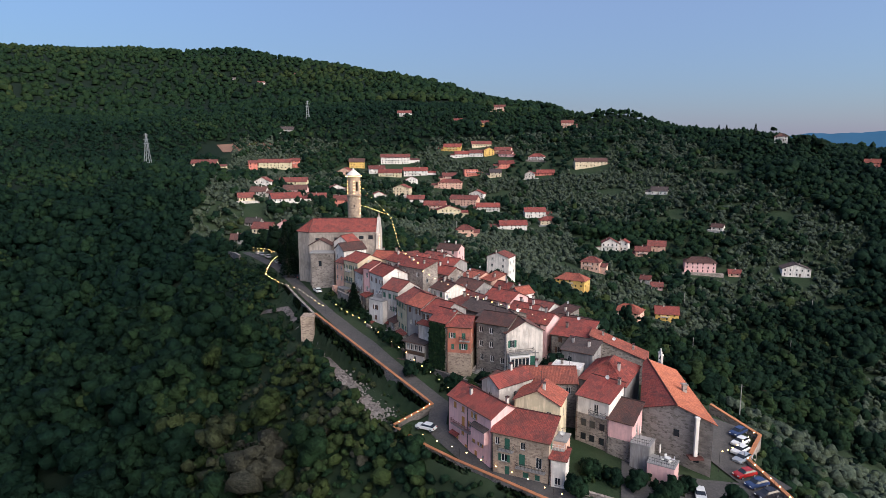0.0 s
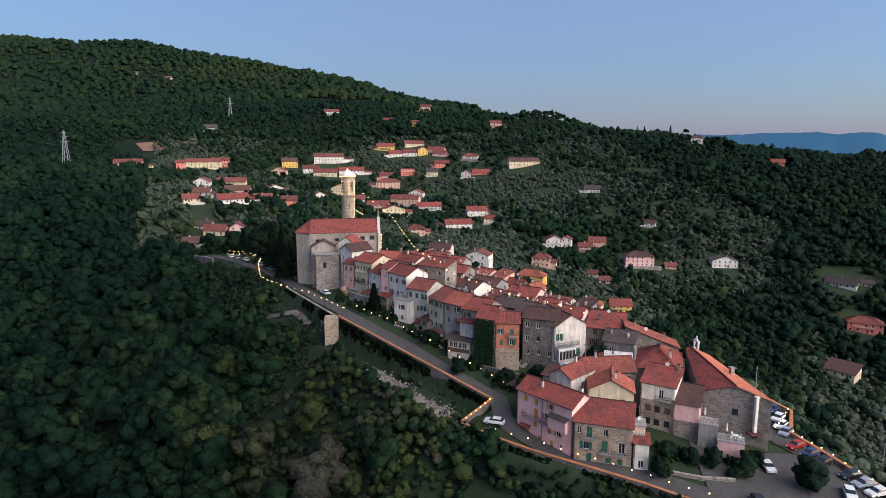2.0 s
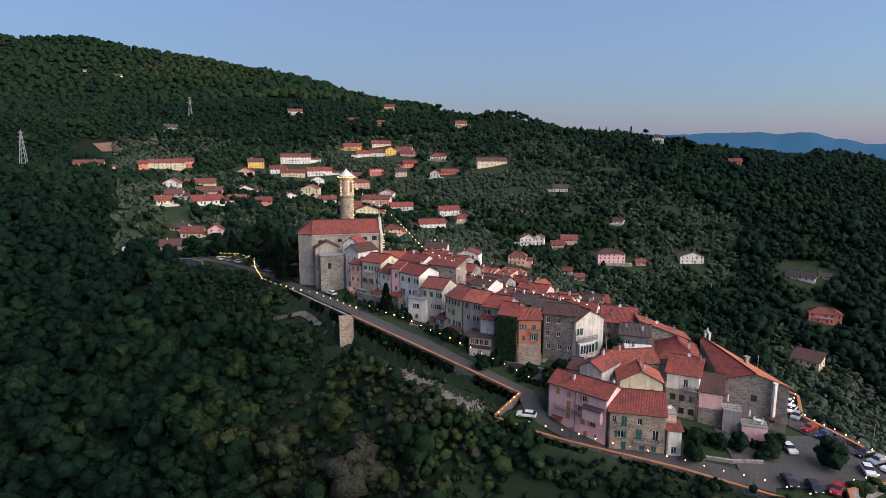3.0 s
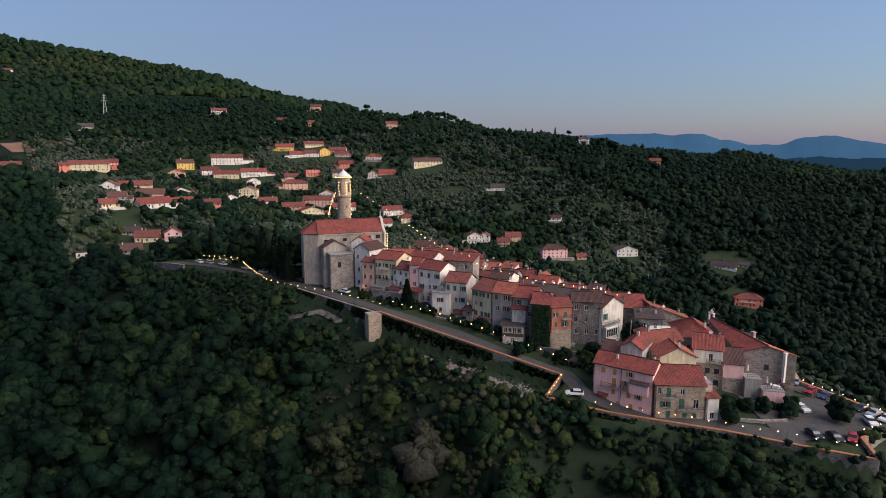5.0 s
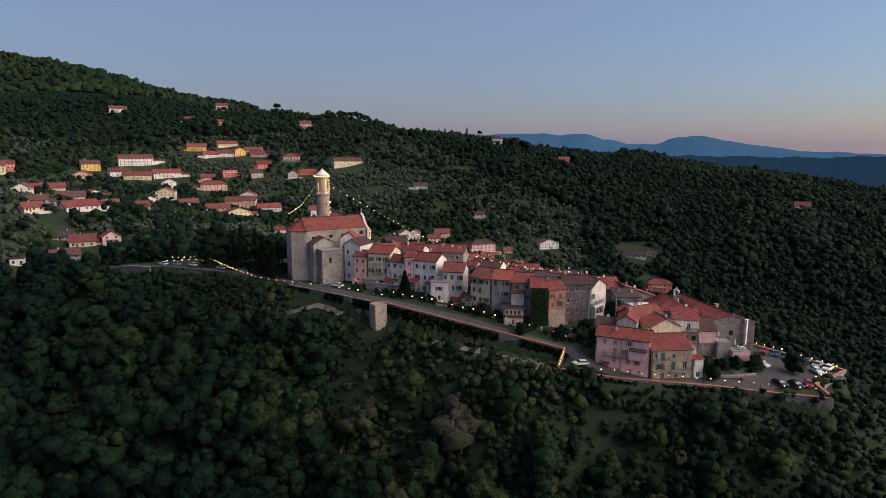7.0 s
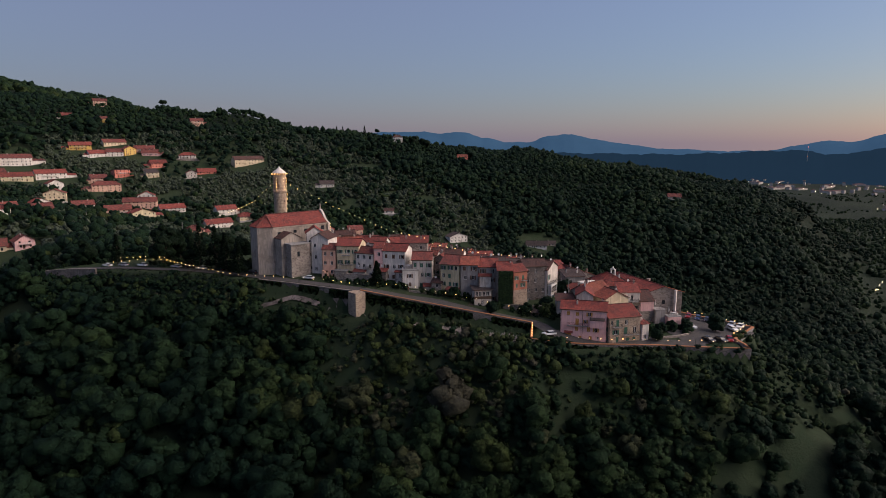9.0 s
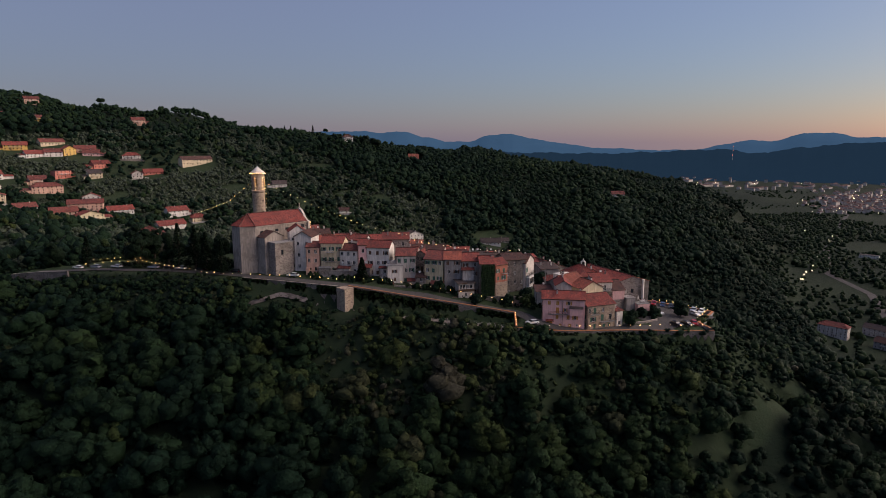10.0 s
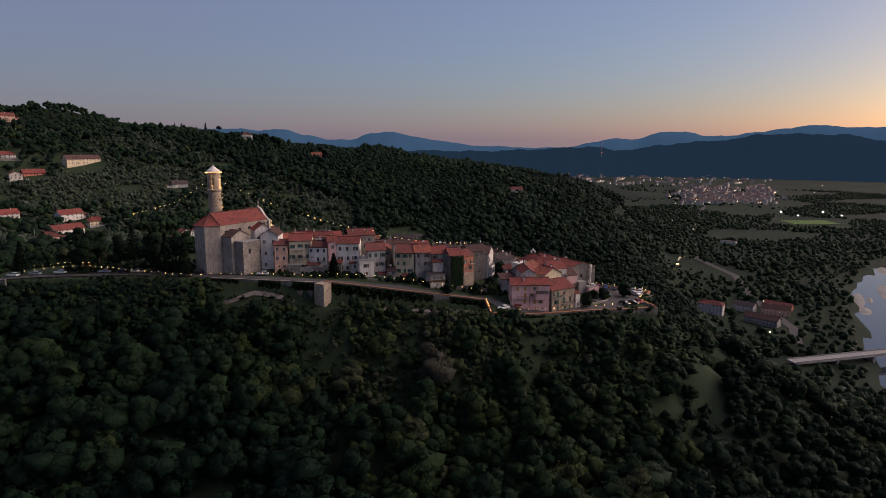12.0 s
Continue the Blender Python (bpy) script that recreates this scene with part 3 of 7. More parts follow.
def chimney(parent, x, y, z, mat=None, tall=1.1, size=0.5):
    c = part("chimney", boxed(x - size / 2, x + size / 2, y - size / 2, y + size / 2, z - 1.2, z + tall), mat or OLD_WHITE, parent)
    bm = bmesh.new()
    for sx, sy in ((-1, -1), (1, -1), (1, 1), (-1, 1)):
        box(bm, x + sx * size * 0.4 - 0.06, x + sx * size * 0.4 + 0.06, y + sy * size * 0.4 - 0.06, y + sy * size * 0.4 + 0.06, z + tall, z + tall + 0.25)
    box(bm, x - size * 0.7, x + size * 0.7, y - size * 0.7, y + size * 0.7, z + tall + 0.25, z + tall + 0.33)
    part("chimney_cap", bm, ROOF_MID, c)


HOUSES = []


def aerial(parent, x, y, z, rng):
    """A roof aerial: mast, boom and cross rods, now and then a dish."""
    high = rng.uniform(1.6, 2.8)
    bm = rod(bmesh.new(), (x, y, z - 0.6), (x, y, z + high), 0.035, 0.03, 5)
    turn = rng.uniform(0, 3.1)
    c, s = math.cos(turn), math.sin(turn)
    rod(bm, (x - 0.6 * c, y - 0.6 * s, z + high - 0.1), (x + 0.6 * c, y + 0.6 * s, z + high - 0.1), 0.02, 0.02, 4)
    for k in (-0.5, -0.25, 0.0, 0.25, 0.5):
        rod(bm, (x + k * c - 0.3 * s, y + k * s + 0.3 * c, z + high - 0.08), (x + k * c + 0.3 * s, y + k * s - 0.3 * c, z + high - 0.08), 0.015, 0.015, 4)
    mast = part("aerial", bm, IRON, parent)
    if rng.random() < 0.45:
        bm = bmesh.new()
        lathe(bm, [(0.06, 0.0), (0.3, 0.05), (0.42, 0.14), (0.4, 0.16), (0.05, 0.04)], 12)
        bmesh.ops.transform(bm, matrix=Matrix.Translation((x, y - 0.12, z + high * 0.5)) @ Matrix.Rotation(radians(75), 4, "X"), verts=bm.verts)
        part("dish", bm, FRAME_WHITE, mast)


def house(a, b, deep, base, eave, rise, kind, wall, roof, label, front=(2, 2), side=(1, 2), shutter=None, door=True, chimneys=(), seed=0, over=0.35,
          holes=None, plinth=None, simple=False, group="old village houses", closed=0.3, foot=5.0, frame_mat=None):
    """A house on the line a-b of its front (left to right from outside), going back by deep. Heights are above sea, base the ground at the front."""
    rng = random.Random(seed + int(a[0] * 7 + a[1] * 3))
    ax, ay = a
    w = math.hypot(b[0] - ax, b[1] - ay)
    turn = math.degrees(math.atan2(b[1] - ay, b[0] - ax))
    ob = thing("house", pose(ax, ay, base, 0, 0, turn), label, "house", group)
    e = eave - base
    plan = dict(holes or {})
    if "front" not in plan:
        plan["front"] = openings(w, front[1], front[0], 0, e, rng, door=door)
    for s in ("left", "right", "back"):
        if s not in plan:
            plan[s] = openings(deep, side[1], side[0], 0, e, rng, 0.3) if s != "back" else ()
    bm, walls = wall_shell(kind, w, deep, e, rise, -foot, plan)
    body = part("wall", bm, wall, ob)
    for s, (got, at) in walls.items():
        for h in got:
            is_door = h[2] < 0.05
            window(ob, at, h, shutter if rng.random() < 0.8 else None, frame_mat, door=is_door, closed=rng.random() < closed, simple=simple)
    roof_on(ob, kind, w, deep, e, rise, roof, over)
    if not simple:
        part("drainpipe", rod(bmesh.new(), (0.16, -0.09, -0.6), (0.16, -0.09, e - 0.12), 0.055, 0.055, 6), rng.choice((IRON, SHUT_BROWN)), ob)
        if kind in "xhs":
            part("gutter", rod(bmesh.new(), (-0.1, -over - 0.06, e - 0.1), (w + 0.1, -over - 0.06, e - 0.1), 0.07, 0.07, 6), SHUT_BROWN, ob)
        if rng.random() < 0.65:
            k = {"x": 1, "y": 1, "h": 0.9, "s": 0.8, "b": 0.2, "l": 0.5, "r": 0.5, "f": 0.1}[kind]
            aerial(ob, w * (0.5 if kind in "yh" else rng.uniform(0.3, 0.7)), deep * (0.8 if kind == "s" else 0.5), e + rise * k, rng)
    if plinth:
        part("stone_base", boxed(-0.06, w + 0.06, -0.06, deep + 0.06, -foot, plinth[1]), plinth[0], ob, "rubble stone base")
    for cx, cy in chimneys:
        k = {"x": 1 - abs(cy - 0.5) * 2, "y": 1 - abs(cx - 0.5) * 2, "s": cy, "b": 1 - cy, "l": 1 - cx, "r": cx, "h": 0.6, "f": 0}[kind]
        chimney(ob, cx * w, cy * deep, e + rise * k, rng.choice((OLD_WHITE, STONE, GREY)))
    along, back = Vector((b[0] - ax, b[1] - ay)).normalized(), Vector((-(b[1] - ay), b[0] - ax)).normalized()
    c = Vector((ax, ay)) + along * w / 2 + back * deep / 2
    HOUSES.append((c.x, c.y, max(w, deep) * 0.62))
    return ob


def balcony(parent, s0, s1, z, deep=1.0, rail=None, slab=None):
    """A balcony on a house front: slab, posts and rails."""
    floor_ = part("balcony", boxed(s0, s1, -deep, -0.005, z - 0.14, z), slab or CONCRETE, parent)
    bm = bmesh.new()
    for zz in (z + 0.5, z + 0.95):
        box(bm, s0, s1, -deep, -deep + 0.05, zz, zz + 0.05)
        for s in (s0, s1 - 0.05):
            box(bm, s, s + 0.05, -deep + 0.05, -0.005, zz, zz + 0.05)
    n = max(2, int((s1 - s0) / 0.25))
    for i in range(n + 1):
        x = s0 + (s1 - s0 - 0.04) * i / n
        box(bm, x, x + 0.04, -deep + 0.01, -deep + 0.04, z, z + 0.95)
    part("railing", bm, rail or IRON, floor_)


def canopy(parent, s0, s1, z, deep=1.2, mat=None, fall=0.45):
    """A small pitched roof over a door or window bay."""
    bm = bmesh.new()
    slope_sheet(bm, (s0, -deep, z - fall), (s1, -deep, z - fall), (s1, -0.005, z), (s0, -0.005, z))
    part("canopy", bm, mat or ROOF_RED, parent)


# ---- the old village on the spur ----
# pink house on the road, four storeys
pink = house((1.0, 119.0), (8.6, 107.6), 7.0, -1.2, 9.0, 2.0, "x", PINK, ROOF_RED, "tall pink plastered house with ochre shutters beside the road", side=(2, 3), shutter=SHUT_ORANGE, chimneys=((0.9, 0.7), (0.35, 0.3)), closed=0.8, holes={"front": [
    (1.85, 2.75, 8.2, 9.4), (4.55, 5.45, 8.2, 9.4), (8.15, 9.05, 8.2, 9.4), (4.5, 5.5, 5.3, 7.3), (7.1, 7.8, 6.0, 7.1), (9.1, 10.7, 5.6, 7.2), (11.9, 12.7, 5.6, 6.9),
    (4.45, 5.35, 3.5, 4.7), (8.0, 8.9, 3.4, 4.8), (10.2, 11.1, 3.4, 4.8), (1.5, 3.4, 0.4, 2.6), (8.6, 9.5, 0.0, 2.0), (11.0, 11.6, 1.1, 1.9), (5.6, 6.4, 0.9, 1.9)]})
balcony(pink, 2.0, 8.3, 5.2, 0.95, material("rust_rail", (0.16, 0.05, 0.04), 0.6))
canopy(pink, 8.7, 13.2, 7.9, 1.3, ROOF_GREY)
canopy(pink, 1.2, 3.8, 3.3, 0.9, ROOF_RED)
part("bay", boxed(8.9, 13.0, -1.0, -0.005, 4.9, 7.4), PINK, pink)
part("drainpipe", rod(bmesh.new(), (6.6, -0.1, -1), (6.6, -0.1, 10.1), 0.06), IRON, pink)
stone_red = house((8.8, 106.8), (18.3, 102.0), 5.5, -1.3, 7.0, 2.4, "s", STONE_WARM, ROOF_RED, "rubble stone house with a plain red lean-to roof", shutter=SHUT_GREEN, side=(2, 3), closed=0.5, holes={"front": [
    (0.6, 1.4, 5.9, 7.3), (2.4, 3.4, 5.4, 7.4), (5.4, 6.3, 5.9, 7.2), (5.2, 6.3, 2.9, 5.0), (8.3, 9.4, 2.9, 5.0), (1.8, 2.9, 2.9, 4.3), (2.5, 3.4, 0.0, 2.1), (6.0, 7.0, 0.7, 1.7), (8.2, 9.1, 0.7, 1.7)]})
balcony(stone_red, 4.8, 10.2, 2.7, 1.0)
balcony(stone_red, 1.4, 4.2, 5.3, 0.9)
annex = house((18.5, 101.6), (21.0, 100.6), 3.6, -1.4, 4.4, 0.5, "s", WHITE, ROOF_RED, "narrow white annex with a small red roof", front=(1, 1), side=(1, 1), door=False)
terrace_h = house((18.8, 104.8), (21.6, 103.6), 3.4, -1.0, 6.2, 0.4, "f", SALMON, CONCRETE, "small salmon house with a roof terrace", front=(1, 2), side=(1, 2))
balcony(terrace_h, 0.1, 2.9, 5.9, 0.8, FRAME_WHITE)
house((13.3, 111.6), (21.3, 108.4), 6.5, 3, 11.2, 2.2, "y", CREAM, ROOF_NEW, "cream house with a new orange tile roof", front=(2, 2), chimneys=((0.6, 0.3),))
house((7.5, 118.2), (10.6, 114.0), 9.0, 4, 12.4, 1.6, "y", OLD_WHITE, ROOF_RED, "whitewashed house with patched red roof tiles", front=(1, 2), side=(3, 2), chimneys=((0.5, 0.6),))
house((15.5, 119.2), (26.5, 118.6), 7.0, 5, 11.4, 2.2, "x", STONE, ROOF_NEW, "rough stone house with an orange tile roof", front=(3, 2), chimneys=((0.3, 0.5),))
vine_h = house((25.6, 114.2), (30.6, 109.8), 6.0, 0.5, 11.0, 2.0, "s", WHITE, ROOF_RED, "stone house with a white upper floor and vine", plinth=(STONE, 7.0), holes={"front": [(3.6, 4.5, 7.6, 9.4)], "left": [], "right": []}, chimneys=((0.9, 0.9),))
balcony(vine_h, 3.0, 6.2, 7.4, 0.9)
for s in (1.2, 3.0, 5.0):
    for z in (1.8, 4.6):
        w_ = part("window", local_box(bmesh.new(), lambda s_, z_, d=0: Vector((s_, d, z_)), s, s + 0.95, -0.1, -0.065, z, z + 1.3), GLASS, vine_h)
        part("window_frame", box(box(bmesh.new(), s - 0.08, s, -0.13, -0.065, z - 0.06, z + 1.36), s + 0.95, s + 1.03, -0.13, -0.065, z - 0.06, z + 1.36), FRAME_DARK, w_)
house((30.4, 109.6), (34.2, 106.8), 5.0, 1.0, 8.2, 2.2, "s", PINK, ROOF_OLD, "small pink house on a stone base", plinth=(STONE, 3.6), holes={"front": [], "left": [], "right": [(2.0, 3.0, 4.4, 6.4)]})
house((27.5, 121.0), (35.5, 116.5), 13.0, 3.0, 11.6, 3.0, "h", GREY, ROOF_RED, "house under a wide dark red hipped roof", front=(2, 2), chimneys=((0.75, 0.3),))
# row along the road
veranda = house((-9.3, 146.4), (-4.6, 143.2), 5.5, 3.4, 11.6, 0.5, "s", OLD_WHITE, ROOF_GREY, "small white house with a veranda under a dark roof", side=(1, 2), over=0.7, holes={"front": [
    (0.5, 1.3, 6.0, 7.4), (1.6, 2.5, 6.0, 7.4), (2.8, 3.7, 6.0, 7.4), (4.0, 5.0, 6.0, 7.4), (2.4, 3.2, 3.2, 4.6), (3.2, 4.4, 0.0, 2.2), (1.0, 1.8, 0.6, 1.8)]})
part("veranda_rail", boxed(-0.1, 5.8, -0.12, -0.005, 5.0, 5.9), WOOD, veranda)
shed = house((-13.4, 149.5), (-9.6, 146.8), 3.0, 3.8, 6.6, 0.5, "s", STONE, ROOF_GREY, "low stone outhouse beside the road", front=(1, 1), side=(1, 1))
house((-3.2, 141.8), (0.6, 138.6), 8.0, 5, 18.0, 2.2, "x", STONE, ROOF_RED, "tall stone house overgrown with ivy", holes={"front": [(2.6, 3.4, 10.6, 11.7)]})
brick = house((0.8, 138.4), (6.2, 137.2), 7.0, 6, 17.4, 1.8, "x", ORANGE, ROOF_RED, "tall brick red house on a rubble stone base", shutter=SHUT_GREEN, side=(2, 3), chimneys=((0.2, 0.5),), plinth=(STONE_WARM, 5.2), closed=0.6, holes={"front": [
    (0.8, 1.6, 8.6, 9.9), (3.4, 4.3, 8.6, 9.9), (3.3, 4.3, 6.0, 7.4), (1.0, 1.7, 6.0, 7.2)], "right": [(1.2, 2.1, 8.4, 9.8), (4.2, 5.1, 8.4, 9.8), (1.2, 2.1, 5.8, 7.2), (4.2, 5.1, 5.8, 7.2)], "left": []})
balcony(brick, 3.0, 5.3, 8.2, 0.9)
house((-5.2, 148.6), (-0.6, 144.2), 9.0, 6, 18.4, 2.2, "x", GREY, ROOF_RED, "narrow grey house with worn red roof tiles", front=(2, 4), shutter=SHUT_BROWN)
house((-9.2, 153.2), (-5.4, 148.8), 9.0, 7, 19.0, 2.2, "x", GREY, ROOF_NEW, "grey rendered house with a fresh red roof", front=(2, 4), shutter=SHUT_BROWN)
house((-12.2, 160.0), (-9.3, 153.6), 10.0, 7.5, 18.8, 2.4, "x", YELLOW, ROOF_MID, "yellow and grey terraced house with worn tiles", front=(3, 4), shutter=SHUT_GREEN)
flat = house((-20.8, 170.0), (-16.6, 166.4), 5.0, 7.0, 16.0, 0.3, "f", WHITE, CONCRETE, "white three storey house with a flat terrace roof", side=(1, 3), shutter=SHUT_BROWN, closed=0.7, holes={"front": [(2.2, 3.2, 6.4, 7.7), (2.4, 3.2, 3.6, 4.8), (2.3, 3.2, 0.0, 2.0)]})
part("terrace_shed", boxed(1.0, 3.4, 2.0, 4.2, 9.25, 10.3), GREY, flat)
canopy(flat, 1.0, 2.4, 3.0, 1.4)
lean = house((-15.6, 164.6), (-12.6, 162.4), 3.0, 8.2, 10.6, 0.9, "s", OLD_WHITE, ROOF_RED, "low lean-to shed with red tiles", front=(1, 1), side=(1, 1))
porch = house((-23.8, 171.6), (-21.2, 169.6), 2.6, 6.8, 9.4, 0.6, "s", SALMON, ROOF_RED, "small red-painted porch beside the road", front=(1, 1), side=(1, 1))
house((-17.0, 169.2), (-12.2, 164.4), 8.0, 9, 19.4, 2.2, "x", OLD_WHITE, ROOF_MID, "pale grey house behind the terrace roof", front=(3, 3), shutter=SHUT_GREEN)
house((-21.6, 180.0), (-17.0, 173.0), 8.0, 11, 21.8, 2.0, "x", WHITE, ROOF_RED, "white house with red tile roof", front=(3, 3), shutter=SHUT_BROWN)
house((-23.8, 182.2), (-21.6, 180.0), 8.0, 11, 22.6, 1.6, "x", PINK, ROOF_RED, "narrow pale pink terraced house", front=(1, 3))
white_h = house((-27.2, 188.6), (-24.0, 182.4), 7.0, 11.3, 20.6, 1.8, "x", WHITE, ROOF_MID, "white house with dark windows", front=(3, 3))
balcony(white_h, 3.6, 6.4, 3.9, 0.9)
cream = house((-31.4, 194.4), (-26.2, 188.0), 9.0, 11.5, 22.9, 2.0, "x", CREAM, ROOF_RED, "cream yellow house with balconies on the upper floors", front=(3, 3), shutter=SHUT_GREEN)
balcony(cream, 1.6, 6.2, 4.6, 1.1)
balcony(cream, 2.2, 5.0, 8.0, 1.0, FRAME_WHITE)
salmon = house((-34.8, 198.6), (-31.6, 194.8), 7.0, 11.5, 21.4, 1.6, "x", SALMON, ROOF_MID, "small salmon pink house with outside stair", front=(2, 3))
part("outside_stair", box(box(box(bmesh.new(), 0.2, 1.2, -1.6, -0.01, -1, 2.2), 1.2, 2.2, -1.6, -0.01, -1, 1.4), 2.2, 3.2, -1.6, -0.01, -1, 0.6), SALMON, salmon)
house((-35.8, 204.6), (-32.0, 199.0), 8.0, 12, 24.8, 2.0, "y", WHITE, ROOF_OLD, "white gabled house beside the church", front=(2, 3))
house((-36.6, 206.5), (-31.0, 203.5), 6.0, 12, 26.6, 2.2, "y", WHITE, ROOF_RED, "white gabled house below the church", front=(2, 3))
gable_h = house((14.0, 135.0), (22.6, 137.4), 9.0, 5, 16.8, 2.4, "y", OLD_WHITE, ROOF_OLD, "big white gabled house with green shutters", holes={"front": [(1.0, 2.0, 8.2, 9.9), (2.2, 5.6, 3.6, 5.8), (6.8, 7.6, 4.0, 5.3), (1.6, 2.6, 0.0, 2.1), (5.0, 6.0, 0.8, 2.0)]}, shutter=SHUT_GREEN)
balcony(gable_h, 0.3, 6.4, 7.0, 1.1)
glazed = part("veranda", boxed(0.6, 5.2, -1.3, -0.01, 3.2, 6.2), OLD_WHITE, gable_h, "glazed white veranda")
for k in range(5):
    part("pane", boxed(0.85 + k * 0.88, 1.5 + k * 0.88, -1.33, -1.302, 4.0, 5.9), GLASS, glazed)
part("veranda_frame", box(box(box(box(bmesh.new(), 0.5, 5.3, -1.4, -0.02, 6.2, 6.5), 0.5, 5.3, -1.4, -0.02, 2.9, 3.2), 0.5, 0.7, -1.4, -1.3, 3.2, 6.2), 5.1, 5.3, -1.4, -1.3, 3.2, 6.2), FRAME_WHITE, gable_h)
house((7.6, 139.4), (14.4, 135.4), 9.0, 5, 18.2, 1.6, "x", STONE_DARK, ROOF_OLD, "dark weathered stone house", front=(3, 4))
# second rows, up the slope
V = [
    ((-24.0, 206.0), (-15.0, 202.0), 8.0, 13, 21.2, 2.0, "x", CREAM, ROOF_NEW, "cream house with an orange roof below the church front"),
    ((-18.5, 198.0), (-13.0, 190.5), 7.0, 13, 22.2, 1.8, "x", WHITE, ROOF_RED, "white house with red roof tiles in the upper lane"),
    ((-13.0, 181.0), (-5.8, 174.2), 6.0, 13, 23.6, 1.6, "s", STONE, ROOF_RED, "long stone house with a sloping red roof"),
    ((-3.4, 167.4), (0.4, 162.3), 7.0, 11, 20.0, 1.6, "x", WHITE, ROOF_OLD, "white house with sooty roof tiles"),
    ((1.0, 161.6), (5.0, 156.2), 8.0, 11, 17.4, 1.4, "s", GREY, ROOF_MID, "low grey house with a faded brown roof"),
    ((4.2, 155.6), (9.4, 150.0), 9.0, 10, 17.4, 1.7, "x", STONE_DARK, ROOF_GREY, "stone house with a dark sooty roof"),
    ((8.2, 149.0), (13.2, 143.6), 10.0, 9, 17.0, 1.7, "x", STONE_DARK, ROOF_GREY, "stone house with a weathered dark roof"),
    ((11.0, 170.0), (17.5, 164.0), 9.0, 11, 16.4, 2.0, "x", PINK, ROOF_RED, "pale pink gabled house with a red roof"),
    ((2.6, 181.4), (8.8, 174.8), 8.0, 12, 17.2, 2.0, "x", GREY, ROOF_OLD, "grey house with an old brown roof"),
    ((-5.0, 190.0), (1.4, 184.2), 7.0, 13, 19.8, 1.8, "x", STONE, ROOF_RED, "stone house with a red roof behind the lane"),
    ((-2.5, 240.5), (5.5, 237.0), 7.0, 13, 18.5, 1.8, "x", PINK, ROOF_OLD, "pink house with a dark roof and balcony"),
    ((19.5, 278.0), (29.0, 273.0), 8.0, 0.5, 9.0, 2.0, "y", WHITE, ROOF_MID, "white three storey house in the olive grove"),
    ((34.2, 140.6), (46.2, 136.4), 6.5, 3, 9.8, 4.6, "l", STONE, ROOF_NEW, "stone house with a long sloping orange roof"),
    ((26.0, 146.0), (33.6, 141.4), 8.0, 5, 13.2, 2.2, "s", STONE, ROOF_RED, "stone house with a red shed roof"),
    ((26.8, 137.0), (33.0, 133.2), 6.0, 5, 12.4, 1.2, "s", GREY, ROOF_GREY, "low house with a dark tiled roof"),
    ((22.8, 126.4), (28.2, 124.0), 4.0, 5, 12.0, 0.2, "f", WHITE, WHITE, "small white block with a flat terrace"),
    ((18.0, 152.0), (25.0, 147.0), 8.0, 7, 15.2, 1.8, "x", PINK, ROOF_RED, "pale pink house with a red roof"),
    ((28.0, 156.0), (35.0, 151.0), 8.0, 6, 12.8, 1.8, "x", STONE, ROOF_OLD, "stone house with an old brown roof at the village edge"),
    ((17.0, 161.5), (23.0, 156.5), 7.0, 9, 15.0, 1.8, "x", GREY, ROOF_RED, "grey house with a red roof"),
    ((21.0, 172.0), (28.0, 166.0), 8.0, 8, 13.2, 1.8, "x", WHITE, ROOF_MID, "white house with a worn roof at the village edge"),
    ((-8.0, 216.0), (-1.0, 211.0), 8.0, 13, 19.5, 1.8, "x", OLD_WHITE, ROOF_MID, "stained white house behind the church square"),
    ((-4.0, 204.0), (3.0, 198.5), 8.0, 13, 19.8, 1.8, "x", GREY, ROOF_RED, "grey house with a red roof near the square"),
]
for k, (a, b, deep, base, eave, rise, kind, wall, roof, label) in enumerate(V):
    house(a, b, deep, base, eave, rise, kind, wall, roof, label, front=(2, 3 if eave - base > 7.5 else 2), side=(2, 2), shutter=(SHUT_GREEN, SHUT_BROWN, None)[k % 3],
          chimneys=((0.3, 0.45),) if k % 2 else ((0.75, 0.5), (0.2, 0.6)), seed=k, foot=6)

